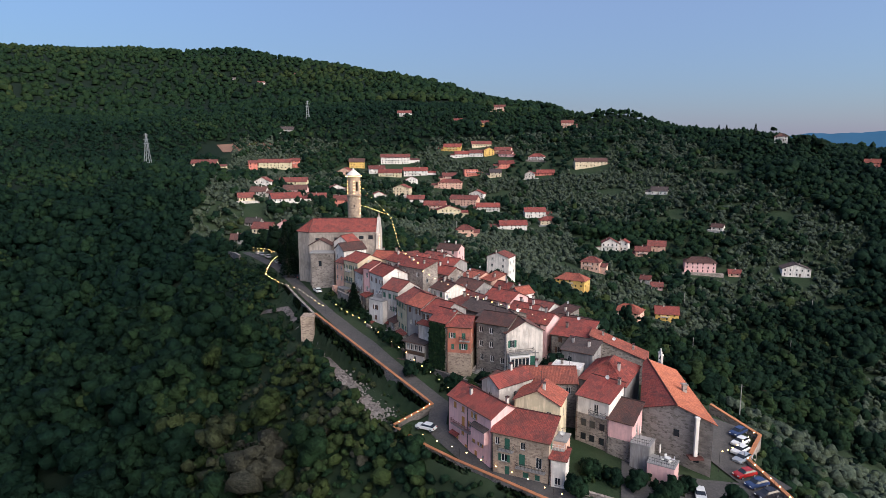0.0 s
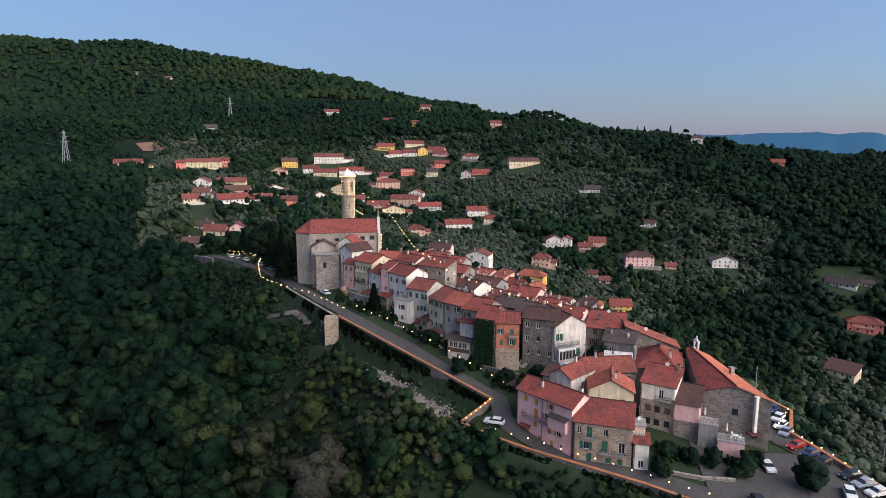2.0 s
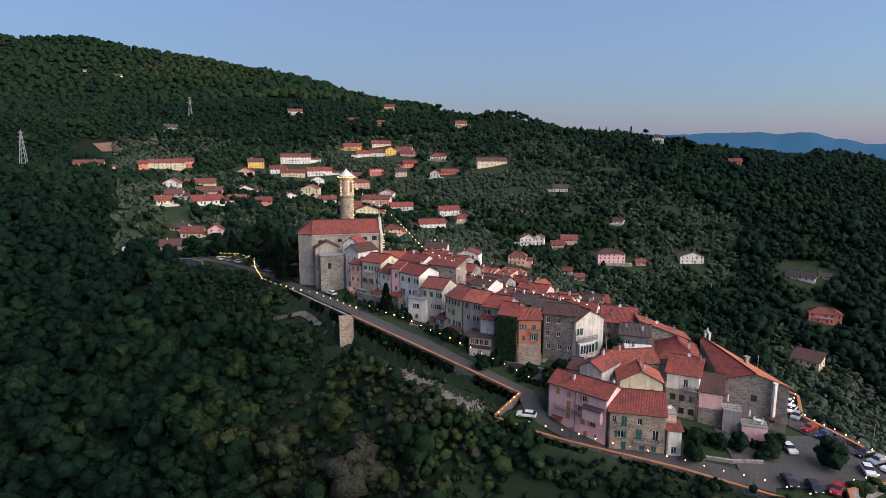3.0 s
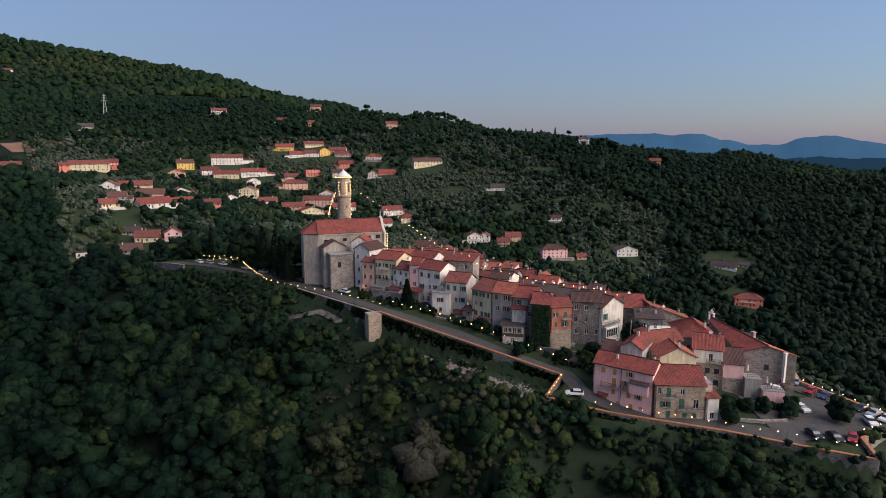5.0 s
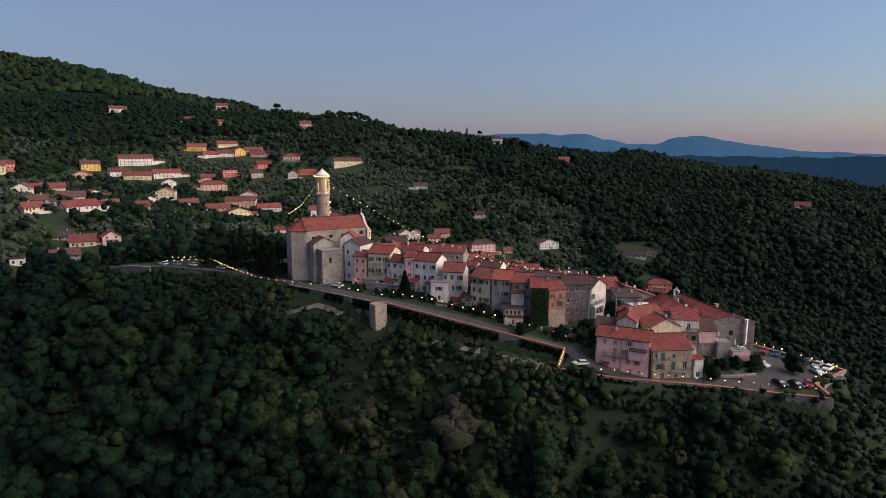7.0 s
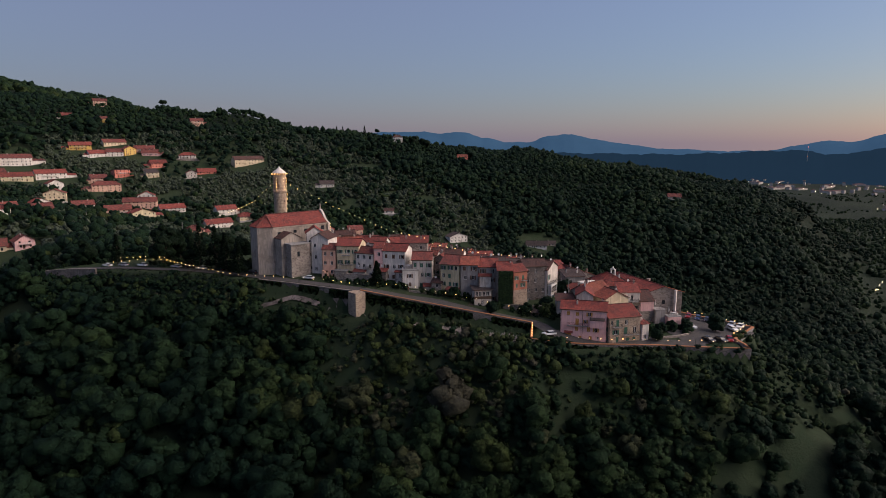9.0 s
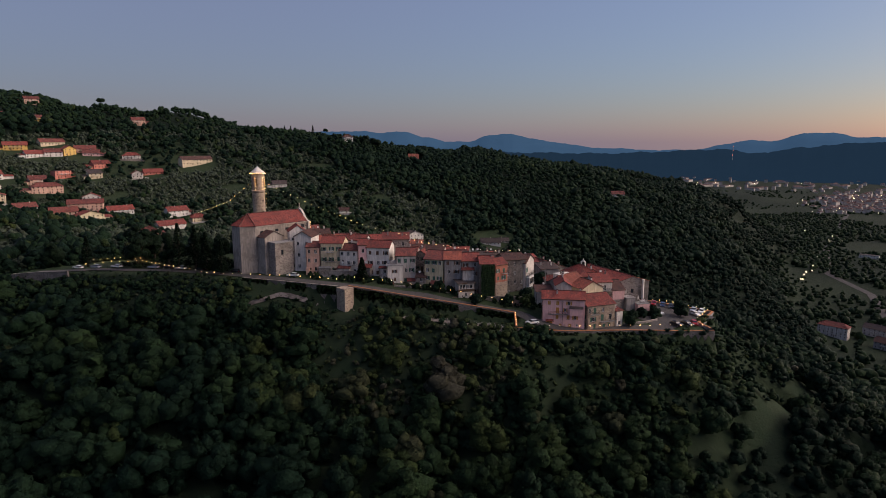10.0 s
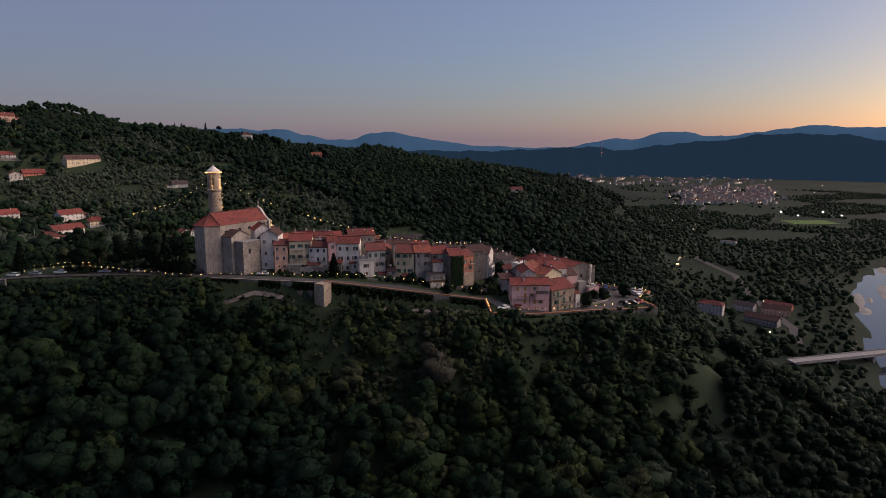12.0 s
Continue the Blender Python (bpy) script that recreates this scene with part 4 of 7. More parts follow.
# houses filling the lanes behind the front row
fill = random.Random(12)
LANE_WALLS = (("white", WHITE), ("stained white", OLD_WHITE), ("grey", GREY), ("rubble stone", STONE), ("cream", CREAM), ("salmon", SALMON), ("pale", OLD_WHITE), ("dark stone", STONE_DARK))
LANE_ROOFS = (("red", ROOF_RED), ("fresh orange", ROOF_NEW), ("worn", ROOF_MID), ("old brown", ROOF_OLD), ("red", ROOF_RED))
for i in range(13):
    for j in range(5):
        s, d = i * 6.3 + fill.uniform(-1.2, 1.2), j * 6.4 + fill.uniform(-1.2, 1.2)
        c = Vector((17 - 0.58 * s + 0.81 * d, 146 + 0.81 * s + 0.58 * d))
        w, deep = fill.uniform(4.6, 6.8), fill.uniform(4.6, 6.4)
        if c.y > 222 or math.hypot(c.x + 36, c.y - 219) < 19 or any(math.hypot(c.x - x, c.y - y) < r_ + 1.6 for x, y, r_ in HOUSES):
            continue
        turn = radians(fill.uniform(-62, -40))
        along, back = Vector((math.cos(turn), math.sin(turn))), Vector((-math.sin(turn), math.cos(turn)))
        a = c - along * w / 2 - back * deep / 2
        base = terrace(c.x, c.y)
        eave = max(base + 3.2, 15.2 + s / 75 * 6.2 - d * 0.1 + fill.uniform(-1.6, 1.4))
        (wn_, wall_), (rn_, roof_) = fill.choice(LANE_WALLS), fill.choice(LANE_ROOFS)
        house(tuple(a), tuple(a + along * w), deep, base, eave, fill.uniform(1.2, 1.9), fill.choice("xxyss"), wall_, roof_, wn_ + " walled house with a " + rn_ + " tile roof",
              front=(2, 2), side=(2, 2), chimneys=((fill.uniform(0.2, 0.8), 0.45),) if fill.random() < 0.7 else (), seed=i * 9 + j, foot=6, shutter=fill.choice((SHUT_GREEN, SHUT_BROWN, None)))
# low additions in front of the tall row: lean-tos, stores and porches
ADDED = [((-6.2, 147.4), (-3.4, 144.6), 2.6, 5.5, 15.6, 0.9, "s", OLD_WHITE, ROOF_RED, "narrow white stair tower with a red lean-to roof"),
         ((-12.6, 156.4), (-10.6, 152.8), 2.4, 6.6, 10.6, 0.8, "s", GREY, ROOF_MID, "grey lean-to store against the tall houses"),
         ((-14.6, 161.8), (-12.8, 158.8), 2.2, 7.2, 12.4, 0.8, "s", STONE, ROOF_OLD, "stone lean-to store against the yellow house"),
         ((-19.8, 175.2), (-17.6, 171.6), 2.6, 8.6, 14.6, 1.0, "s", OLD_WHITE, ROOF_RED, "small white lean-to with a red roof"),
         ((-24.4, 180.8), (-22.4, 177.2), 2.6, 10.0, 14.8, 0.9, "s", STONE, ROOF_RED, "low stone store with a red roof below the white house"),
         ((-29.0, 187.6), (-26.6, 184.0), 2.2, 10.8, 14.2, 0.6, "s", OLD_WHITE, ROOF_MID, "white porch with a tiled roof"),
         ((-33.4, 193.2), (-30.6, 189.6), 2.4, 11.0, 14.0, 0.3, "f", STONE, CONCRETE, "low stone terrace room in front of the cream house"),
         ((10.6, 138.8), (14.4, 136.6), 3.0, 4.6, 8.0, 0.6, "s", STONE, ROOF_OLD, "low shed with a patched roof in the yard"),
         ((2.2, 131.8), (4.6, 129.8), 2.4, 2.6, 4.8, 0.4, "s", STONE_DARK, ROOF_GREY, "little stone hut beside the stair"),
         ((22.6, 131.6), (26.6, 129.4), 4.0, 4.2, 9.4, 1.0, "s", STONE, ROOF_RED, "small stone house with a red lean-to roof"),
         ((8.6, 126.6), (12.6, 122.6), 4.2, 2.6, 8.8, 1.2, "s", OLD_WHITE, ROOF_OLD, "small whitewashed house with an old brown roof")]
for k, (a, b, deep, base, eave, rise, kind, wall, roof, label) in enumerate(ADDED):
    house(a, b, deep, base, eave, rise, kind, wall, roof, label, front=(1, max(1, round((eave - base) / 3))), side=(1, 1), seed=k, foot=4)


def stair(x0, y0, z0, x1, y1, z1, wide, label):
    """An open flight of stone steps with a low side wall."""
    run = math.hypot(x1 - x0, y1 - y0)
    ob = thing("stair", pose(x0, y0, z0, 0, 0, math.degrees(math.atan2(y1 - y0, x1 - x0))), label, "stairs")
    n = max(3, round((z1 - z0) / 0.19))
    for i in range(n):
        part("step", boxed(run * i / n, run * (i + 1) / n, -wide / 2, wide / 2, (z1 - z0) * i / n - 0.9, (z1 - z0) * (i + 1) / n), CONCRETE, ob)
    bm = bmesh.new()
    quad(bm, (0, wide / 2 + 0.15, -1), (run, wide / 2 + 0.15, z1 - z0 - 1), (run, wide / 2 + 0.15, z1 - z0 + 0.7), (0, wide / 2 + 0.15, 0.7))
    geo = bmesh.ops.extrude_face_region(bm, geom=bm.faces[:])
    bmesh.ops.translate(bm, verts=[v for v in geo["geom"] if isinstance(v, bmesh.types.BMVert)], vec=(0, 0.25, 0))
    part("side_wall", bm, STONE, ob)


stair(3.2, 133.6, 3.4, 8.6, 139.6, 7.0, 1.3, "straight flight of worn stone steps beside the tall house")
stair(-17.2, 163.6, 7.6, -13.6, 161.4, 10.4, 1.1, "outside stone steps below the yellow house")
stair(-30.4, 190.4, 11.0, -27.8, 188.0, 13.2, 1.1, "outside stone steps beside the white house")

# roof terraces in front of the hall
def terrace_block(x0, y0, w, deep, z0, z1, turn, mat, label):
    ob = thing("roof_terrace", pose(x0, y0, z0, 0, 0, turn), label, "terrace")
    part("wall", boxed(0, w, 0, deep, -3, z1 - z0), mat, ob)
    part("floor_slab", boxed(-0.1, w + 0.1, -0.1, deep + 0.1, z1 - z0, z1 - z0 + 0.15), CONCRETE, ob)
    bm = bmesh.new()
    for zz in (0.5, 1.0):
        box(bm, 0, w, 0, 0.04, z1 - z0 + 0.15 + zz, z1 - z0 + 0.19 + zz)
        box(bm, w - 0.04, w, 0.04, deep, z1 - z0 + 0.15 + zz, z1 - z0 + 0.19 + zz)
    for i in range(int(w / 0.4) + 1):
        box(bm, i * 0.4, i * 0.4 + 0.03, 0, 0.03, z1 - z0 + 0.15, z1 - z0 + 1.15)
    part("railing", bm, IRON, ob)
    return ob


def closed_parasol(x, y, z):
    ob = thing("parasol", pose(x, y, z), "closed white parasol on the roof terrace", "parasol", "parasols")
    part("pole", rod(bmesh.new(), (0, 0, 0), (0, 0, 2.5), 0.03), IRON, ob)
    part("base", lathe(bmesh.new(), [(0.25, 0), (0.25, 0.06), (0.05, 0.1)], 10), CONCRETE, ob)
    part("canopy", lathe(bmesh.new(), [(0.05, 0.9), (0.16, 1.0), (0.2, 1.5), (0.13, 2.3), (0.02, 2.6)], 10), WHITE, ob)


def garden_set(x, y, z, n=4):
    t = thing("garden_table", pose(x, y, z), "white round garden table on the roof terrace", "table")
    part("tabletop", lathe(bmesh.new(), [(0.55, 0.7), (0.57, 0.73), (0.55, 0.75)], 14), FRAME_WHITE, t)
    part("leg", rod(bmesh.new(), (0, 0, 0), (0, 0, 0.7), 0.05), FRAME_WHITE, t)
    first = None
    for k in range(n):
        a = 6.2832 * k / n
        m = pose(x + 0.95 * math.cos(a), y + 0.95 * math.sin(a), z, 0, 0, math.degrees(a))
        if first is None:
            first = thing("garden_chair", m, "white plastic garden chair on the roof terrace", "chair", "garden chairs")
            part("seat", boxed(-0.22, 0.22, -0.22, 0.22, 0.42, 0.46), FRAME_WHITE, first)
            part("backrest", boxed(0.18, 0.22, -0.22, 0.22, 0.5, 0.9), FRAME_WHITE, first)
            for sx in (-0.2, 0.17):
                for sy in (-0.2, 0.17):
                    part("leg", boxed(sx, sx + 0.03, sy, sy + 0.03, 0, 0.42), FRAME_WHITE, first)
        else:
            copy_thing(first, m)


terrace_block(33.6, 105.6, 3.4, 3.6, 0.5, 5.2, -33, GREY, "grey roof terrace with iron railing")
terrace_block(35.6, 102.2, 4.6, 3.4, -0.5, 3.2, -33, PINK, "pink walled roof terrace with iron railing")
closed_parasol(35.6, 107.0, 5.36)
closed_parasol(38.2, 103.6, 3.36)
garden_set(39.2, 102.2, 3.36)

# ---- church ----
church = thing("church", pose(-34.5, 219.5, 12.0), "tall grey rendered church with a long red tile roof", "church")
bm = bmesh.new()
e = 17.0
plan = [(-11.6, -5.7), (11.4, -5.4), (11.4, 5.4), (-11.6, 5.5), (-16.2, 2.8), (-16.2, -2.9)]
nave_holes = [(2.0, 3.5, 13.4, 14.7), (8.5, 9.9, 13.9, 14.9), (13.0, 14.6, 14.0, 15.0), (17.0, 18.6, 14.2, 15.4), (20.2, 21.8, 14.2, 15.6)]
for i, (p, q) in enumerate(zip(plan, plan[1:] + plan[:1])):
    got, at = panel(bm, p, q, -6, e, nave_holes if i in (0, 2) else [], 0.3)
    for h in got:
        window(church, at, h, simple=True, frame_mat=CHURCH)
part("wall", bm, CHURCH, church)
bm = bmesh.new()
o = 0.45
A, B = (-11.2, 0, e + 3.9), (11.3, 0, e + 3.9)
k = [(-11.8, -5.7 - o, e - 0.2), (11.4, -5.4 - o, e - 0.2), (11.4, 5.4 + o, e - 0.2), (-11.8, 5.5 + o, e - 0.2), (-16.2 - o, 2.9, e - 0.2), (-16.2 - o, -3.0, e - 0.2)]
for s in ((k[0], k[1], B, A), (k[2], k[3], A, B), (k[3], k[4], A, A), (k[4], k[5], A, A), (k[5], k[0], A, A)):
    slope_sheet(bm, *s)
roof = part("roof", bm, ROOF_RED, church)
for p in (B, k[0], k[3], k[4], k[5]):
    part("ridge_cap", rod(bmesh.new(), (A[0], A[1], A[2] + 0.08), (p[0], p[1], p[2] + 0.1), 0.16, 0.16, 6), ROOF_RED, roof)
part("cornice", box(box(bmesh.new(), -11.6, 11.3, -6.0, -5.72, e - 0.75, e - 0.35), -11.6, 11.3, 5.55, 5.85, e - 0.75, e - 0.35), CHURCH, church)
# the front, standing proud with a swept gable
bm = bmesh.new()
prof = [(-6.2, -6), (-6.2, 16.6), (-5.0, 17.0), (-4.0, 17.8), (-2.6, 19.6), (-1.4, 20.9), (0, 21.5), (1.4, 20.9), (2.6, 19.6), (4.0, 17.8), (5.0, 17.0), (6.2, 16.6), (6.2, -6)]
lo, hi = [bm.verts.new((11.4, y, z)) for y, z in prof], [bm.verts.new((12.3, y, z)) for y, z in prof]
bm.faces.new(lo[::-1])
bm.faces.new(hi)
for i in range(len(prof)):
    bm.faces.new((lo[i], lo[(i + 1) % len(prof)], hi[(i + 1) % len(prof)], hi[i]))
front = part("facade", bm, OLD_WHITE, church)
part("finial", lathe(bmesh.new(), [(0.3, 21.5), (0.35, 21.8), (0.15, 22.1), (0.22, 22.6), (0.28, 23.0), (0.12, 23.4), (0.03, 23.8)], 10, 11.85, 0), CHURCH, front)
# sacristy block with its upper gable
bm = bmesh.new()
got, at = panel(bm, (-9.3, -14.8), (-1.8, -15.2), -6, 11.0, [(2.4, 3.4, 6.6, 8.4)], 0.3)
window(church, at, got[0], simple=True, frame_mat=STONE)
for p, q in (((-1.8, -15.2), (-1.6, -5.6)), ((-9.1, -5.6), (-9.3, -14.8)), ((-1.6, -5.6), (-9.1, -5.6))):
    panel(bm, p, q, -6, 11.0, [])
part("sacristy", bm, STONE, church, "stone sacristy tower with flat slab roof")
part("sacristy_roof", boxed(-9.7, -1.4, -15.6, -10.6, 11.0, 11.3), CONCRETE, church)
bm = bmesh.new()
for p, q in (((-10.8, -10.6), (-3.2, -10.8)), ((-3.2, -10.8), (-3.2, -5.6)), ((-10.8, -5.6), (-10.8, -10.6))):
    panel(bm, p, q, -6, 13.0, [])
quad(bm, (-10.8, -10.6, 13), (-3.2, -10.8, 13), (-7, -10.7, 15))
part("chapel_wall", bm, CHURCH, church)
bm = bmesh.new()
slope_sheet(bm, (-11.2, -5.6, 12.8), (-11.2, -11, 12.8), (-7, -11, 15.1), (-7, -5.6, 15.1))
slope_sheet(bm, (-2.8, -11, 12.8), (-2.8, -5.6, 12.8), (-7, -5.6, 15.1), (-7, -11, 15.1))
part("chapel_roof", bm, ROOF_OLD, church)
HOUSES += [(-36, 219, 16), (-39, 208, 8)]

# ---- round bell tower ----
tower = thing("bell_tower", pose(-33, 232.2, 11.5), "round stone bell tower with a white conical cap hung with lights", "tower")
bm = bmesh.new()
rings = [(2.75, -4), (2.62, 6), (2.5, 16), (2.42, 28.0), (2.72, 28.3), (2.75, 28.8), (2.45, 29.1)]
lathe(bm, rings, 28)
part("shaft", bm, TOWER_STONE, tower)
bm = bmesh.new()
for i in range(28):
    a0, a1 = 6.2832 * i / 28, 6.2832 * (i + 1) / 28
    hollow = i % 7 in (2, 3)
    for z0, z1 in ((29.1, 30.2), (33.6, 35.2)) if hollow else ((29.1, 35.2),):
        c = [(2.45 * math.cos(t), 2.45 * math.sin(t)) for t in (a0, a1)] + [(1.95 * math.cos(t), 1.95 * math.sin(t)) for t in (a1, a0)]
        v = [bm.verts.new((x, y, z)) for z in (z0, z1) for x, y in c]
        for f in ((3, 2, 1, 0), (4, 5, 6, 7), (0, 1, 5, 4), (1, 2, 6, 5), (2, 3, 7, 6), (3, 0, 4, 7)):
            bm.faces.new([v[q] for q in f])
belfry = part("belfry", bm, TOWER_STONE, tower)
part("bell", lathe(bmesh.new(), [(0.75, 30.6), (0.6, 30.9), (0.45, 31.5), (0.3, 31.9), (0.08, 32.1)], 14), IRON, belfry)
part("bell_beam", boxed(-2.0, 2.0, -0.12, 0.12, 32.1, 32.35), WOOD, belfry)
part("cornice", lathe(bmesh.new(), [(2.45, 35.2), (2.85, 35.4), (2.95, 35.8), (2.6, 35.9)], 28), TOWER_STONE, tower)
part("cap", lathe(bmesh.new(), [(2.8, 35.9), (2.3, 36.4), (1.5, 37.0), (0.7, 37.7), (0.25, 38.1), (0.12, 38.6)], 24), WHITE, tower, "white plastered conical cap")
part("finial", lathe(bmesh.new(), [(0.06, 38.6), (0.06, 39.2), (0.16, 39.35), (0.05, 39.5), (0.04, 40.1)], 8), IRON, tower)
bm = bmesh.new()
for z in (12.0, 20.0, 24.5):
    t = -1.4
    box(bm, 2.62 * math.cos(t) - 0.25, 2.62 * math.cos(t) + 0.25, 2.62 * math.sin(t) - 0.12, 2.62 * math.sin(t) + 0.3, z, z + 0.7)
part("slit", bm, FRAME_DARK, tower)
HOUSES.append((-33, 232, 6))

HALL_STONE = masonry("hall_stone", (0.29, 0.255, 0.23), (0.13, 0.115, 0.1), 1.8)
# ---- long hall with the little bell gable ----
hall = thing("hall", pose(42, 110, 0), "long dark stone hall with orange roof and bell gable", "house", "old village houses")
P = [(-4.5, 1.9), (5.7, -5.8), (8.6, 21.0), (0.2, 16.6)]
bm = bmesh.new()
hall_holes = {0: [(5.9, 7.0, 5.2, 6.6), (9.6, 10.7, 1.2, 3.2)], 1: [(4, 5, 4.5, 6), (9, 10, 4.5, 6), (14, 15, 4.5, 6)]}
for i in range(4):
    got, at = panel(bm, P[i], P[(i + 1) % 4], -5, 9.6, hall_holes.get(i, []), 0.3)
    for h in got:
        window(hall, at, h, simple=True, frame_mat=CONCRETE)
quad(bm, (*P[0], 9.6), (*P[1], 9.6), (0.3, -1.7, 11.4))
quad(bm, (*P[2], 9.6), (*P[3], 9.6), (1.0, 16.4, 13.6))
quad(bm, (*P[3], 9.6), (*P[0], 9.6), (P[3][0], P[3][1], 12.9))
part("wall", bm, HALL_STONE, hall)
bm = bmesh.new()
slope_sheet(bm, (6.2, -6.4, 9.3), (9.2, 21.6, 9.3), (1.0, 16.9, 13.6), (0.3, -2.4, 11.5))
part("roof", bm, ROOF_ORANGE, hall)
bm = bmesh.new()
slope_sheet(bm, (0.0, 16.5, 12.9), (-5.0, 1.6, 9.3), (0.3, -2.4, 11.5), (1.0, 16.9, 13.6))
# Left slope takes darker, redder tiles than the right.
part("roof", bm, ROOF_RED, hall, "older red half of the roof")
part("ridge_cap", rod(bmesh.new(), (0.3, -2.4, 11.6), (1.0, 16.9, 13.7), 0.15), ROOF_NEW, hall)
part("flue", box(boxed(2.9, 3.5, -5.1, -4.5, 2.8, 9.9), 2.8, 3.6, -5.2, -4.4, 9.9, 10.2), WHITE, hall, "white plastered flue up the gable wall")
part("porch_roof", boxed(1.9, 4.4, -5.9, -4.0, 2.5, 2.75), ROOF_RED, hall)
part("chimney", box(boxed(4.6, 5.4, 6.0, 6.8, 9.5, 11.9), 4.4, 5.6, 5.8, 7.0, 11.9, 12.05), STONE, hall)
gable = part("bell_gable", box(box(bmesh.new(), 5.2, 5.6, 20.2, 22.2, 9.8, 11.4), 5.2, 5.6, 20.2, 20.6, 11.4, 13.0), WHITE, hall, "small white bell gable")
bm = bmesh.new()
box(bm, 5.2, 5.6, 21.8, 22.2, 11.4, 13.0)
box(bm, 5.1, 5.7, 20.1, 22.3, 13.0, 13.25)
box(bm, 5.25, 5.55, 20.7, 21.7, 13.25, 13.7)
box(bm, 5.3, 5.5, 21.05, 21.35, 13.7, 14.3)
part("arch", bm, WHITE, gable)
part("bell", lathe(bmesh.new(), [(0.35, 11.9), (0.25, 12.2), (0.12, 12.6)], 10, 5.4, 21.2), IRON, gable)
HOUSES += [(46, 112, 10), (47, 124, 10)]


# ---- walls, parapets, roads ----
def strip(pts, half):
    """Left and right borders of a way along pts (x, y, z)."""
    out = []
    for i, p in enumerate(pts):
        a, b = Vector(pts[max(i - 1, 0)]), Vector(pts[min(i + 1, len(pts) - 1)])
        t = (b - a).xy.normalized()
        n = Vector((-t.y, t.x, 0))
        out.append((Vector(p) + n * half, Vector(p) - n * half))
    return out


def denser(pts, step):
    out = []
    for a, b in zip(pts, pts[1:]):
        n = max(1, int((Vector(b) - Vector(a)).length / step))
        out += [tuple(Vector(a).lerp(Vector(b), i / n)) for i in range(n)]
    return out + [tuple(pts[-1])]


def road(name, pts, half, mat, label, lift=0.2, follow=1, category="road"):
    pts = denser(pts, 3.0)
    bm = bmesh.new()
    rows = []
    for l, r in strip(pts, half):
        row = []
        for k in range(5):
            p = l.lerp(r, k / 4)
            z = (terrace(p.x, p.y) if follow == 1 else ground(p.x, p.y)) + lift
            row.append(bm.verts.new((p.x, p.y, z)))
        rows.append(row)
    for a, b in zip(rows, rows[1:]):
        for k in range(4):
            bm.faces.new((a[k], a[k + 1], b[k + 1], b[k]))
    return tagged(part(name, bm, mat), label, category, kind="structure")


def wall_run(name, pts, thick, below, above, mat, cap, label):
    """A retaining wall with a parapet along pts; below and above give its foot and top from the way's level."""
    pts = [(x, y, z) for x, y, z in pts]
    ob = None
    bm, bc = bmesh.new(), bmesh.new()
    for tool, half, lo, hi in ((bm, thick / 2, -below, above), (bc, thick / 2 + 0.08, above, above + 0.16)):
        rows = []
        for (l, r), p in zip(strip(pts, half), pts):
            rows.append([tool.verts.new(v) for v in (l + Vector((0, 0, lo)), r + Vector((0, 0, lo)), r + Vector((0, 0, hi)), l + Vector((0, 0, hi)))])
        for a, b in zip(rows, rows[1:]):
            for k in range(4):
                tool.faces.new((a[k], a[(k + 1) % 4], b[(k + 1) % 4], b[k]))
        tool.faces.new(rows[0][::-1])
        tool.faces.new(rows[-1])
    ob = tagged(part(name, bm, mat), label, "wall", kind="structure")
    part("coping", bc, cap, ob, "orange brick coping")
    return ob


W1 = [(-36.3, 172.6, 10.3), (-2.4, 127.4, 2.5), (-10.2, 121.0, 0.7)]
W2 = [(-10.2, 121.0, 0.7), (-4, 115.4, -0.4), (2.2, 110.4, -1.1), (18.5, 97, -1.7), (29, 86, -2.0), (38, 76.8, -2.1)]
W3 = [(38, 76.8, -2.1), (43.5, 84, -2.1), (59.7, 85, -1.9)]
W4 = [(59.7, 85, -1.9), (57.5, 110.5, -1.4), (64, 119, -0.8), (58, 129, 1.6)]
wall_run("retaining_wall_1", denser(W1, 4), 0.5, 5.5, 0.85, STONE_DARK, PARAPET, "ivy-grown retaining wall of the village road with an orange parapet")
wall_run("retaining_wall_2", denser(W2[:5], 4), 0.5, 3.5, 0.55, STONE_DARK, PARAPET, "dark stone retaining wall below the lower road")
wall_run("retaining_wall_7", denser(W2[4:], 4), 0.5, 11.0, 0.55, STONE_DARK, PARAPET, "tall dark stone wall under the car park")
wall_run("retaining_wall_3", denser(W3, 4), 0.6, 10.0, 0.8, CONCRETE, PARAPET, "tall concrete retaining wall of the car park")
wall_run("retaining_wall_4", denser(W4, 4), 0.6, 8.0, 0.8, STONE, PARAPET, "stone retaining wall beside the car park")
wall_run("retaining_wall_5", denser([(-54, 210, 11), (-45.8, 192, 10.8), (-36.3, 172.6, 10.3)], 4), 0.5, 3.5, 0.3, STONE_DARK, STONE, "low stone road edge below the church")
bastion = tagged(part("bastion", boxed(-40.0, -36.2, 169.8, 174.2, -3.0, 10.9), STONE_WARM), "square stone bastion at the bend of the road", "wall", kind="structure")
wall_run("retaining_wall_6", denser([(-104, 300, 7), (-97, 288, 8.6), (-91, 276, 9.6)], 3), 0.8, 9, 0.4, STONE_DARK, STONE, "tall stone buttress wall below the upper road")
road("road", [(-96, 300, 7), (-80, 268, 10), (-64, 240, 11), (-50, 210, 11), (-41.5, 191, 11), (-32.5, 174, 10.4), (-17, 150.4, 6.4), (-0.8, 128.4, 2.4), (-1.4, 120, 1), (4.6, 112.2, -0.8), (19.8, 99.4, -1.6), (32, 88, -2)], 2.0, ASPHALT, "grey asphalt village road")
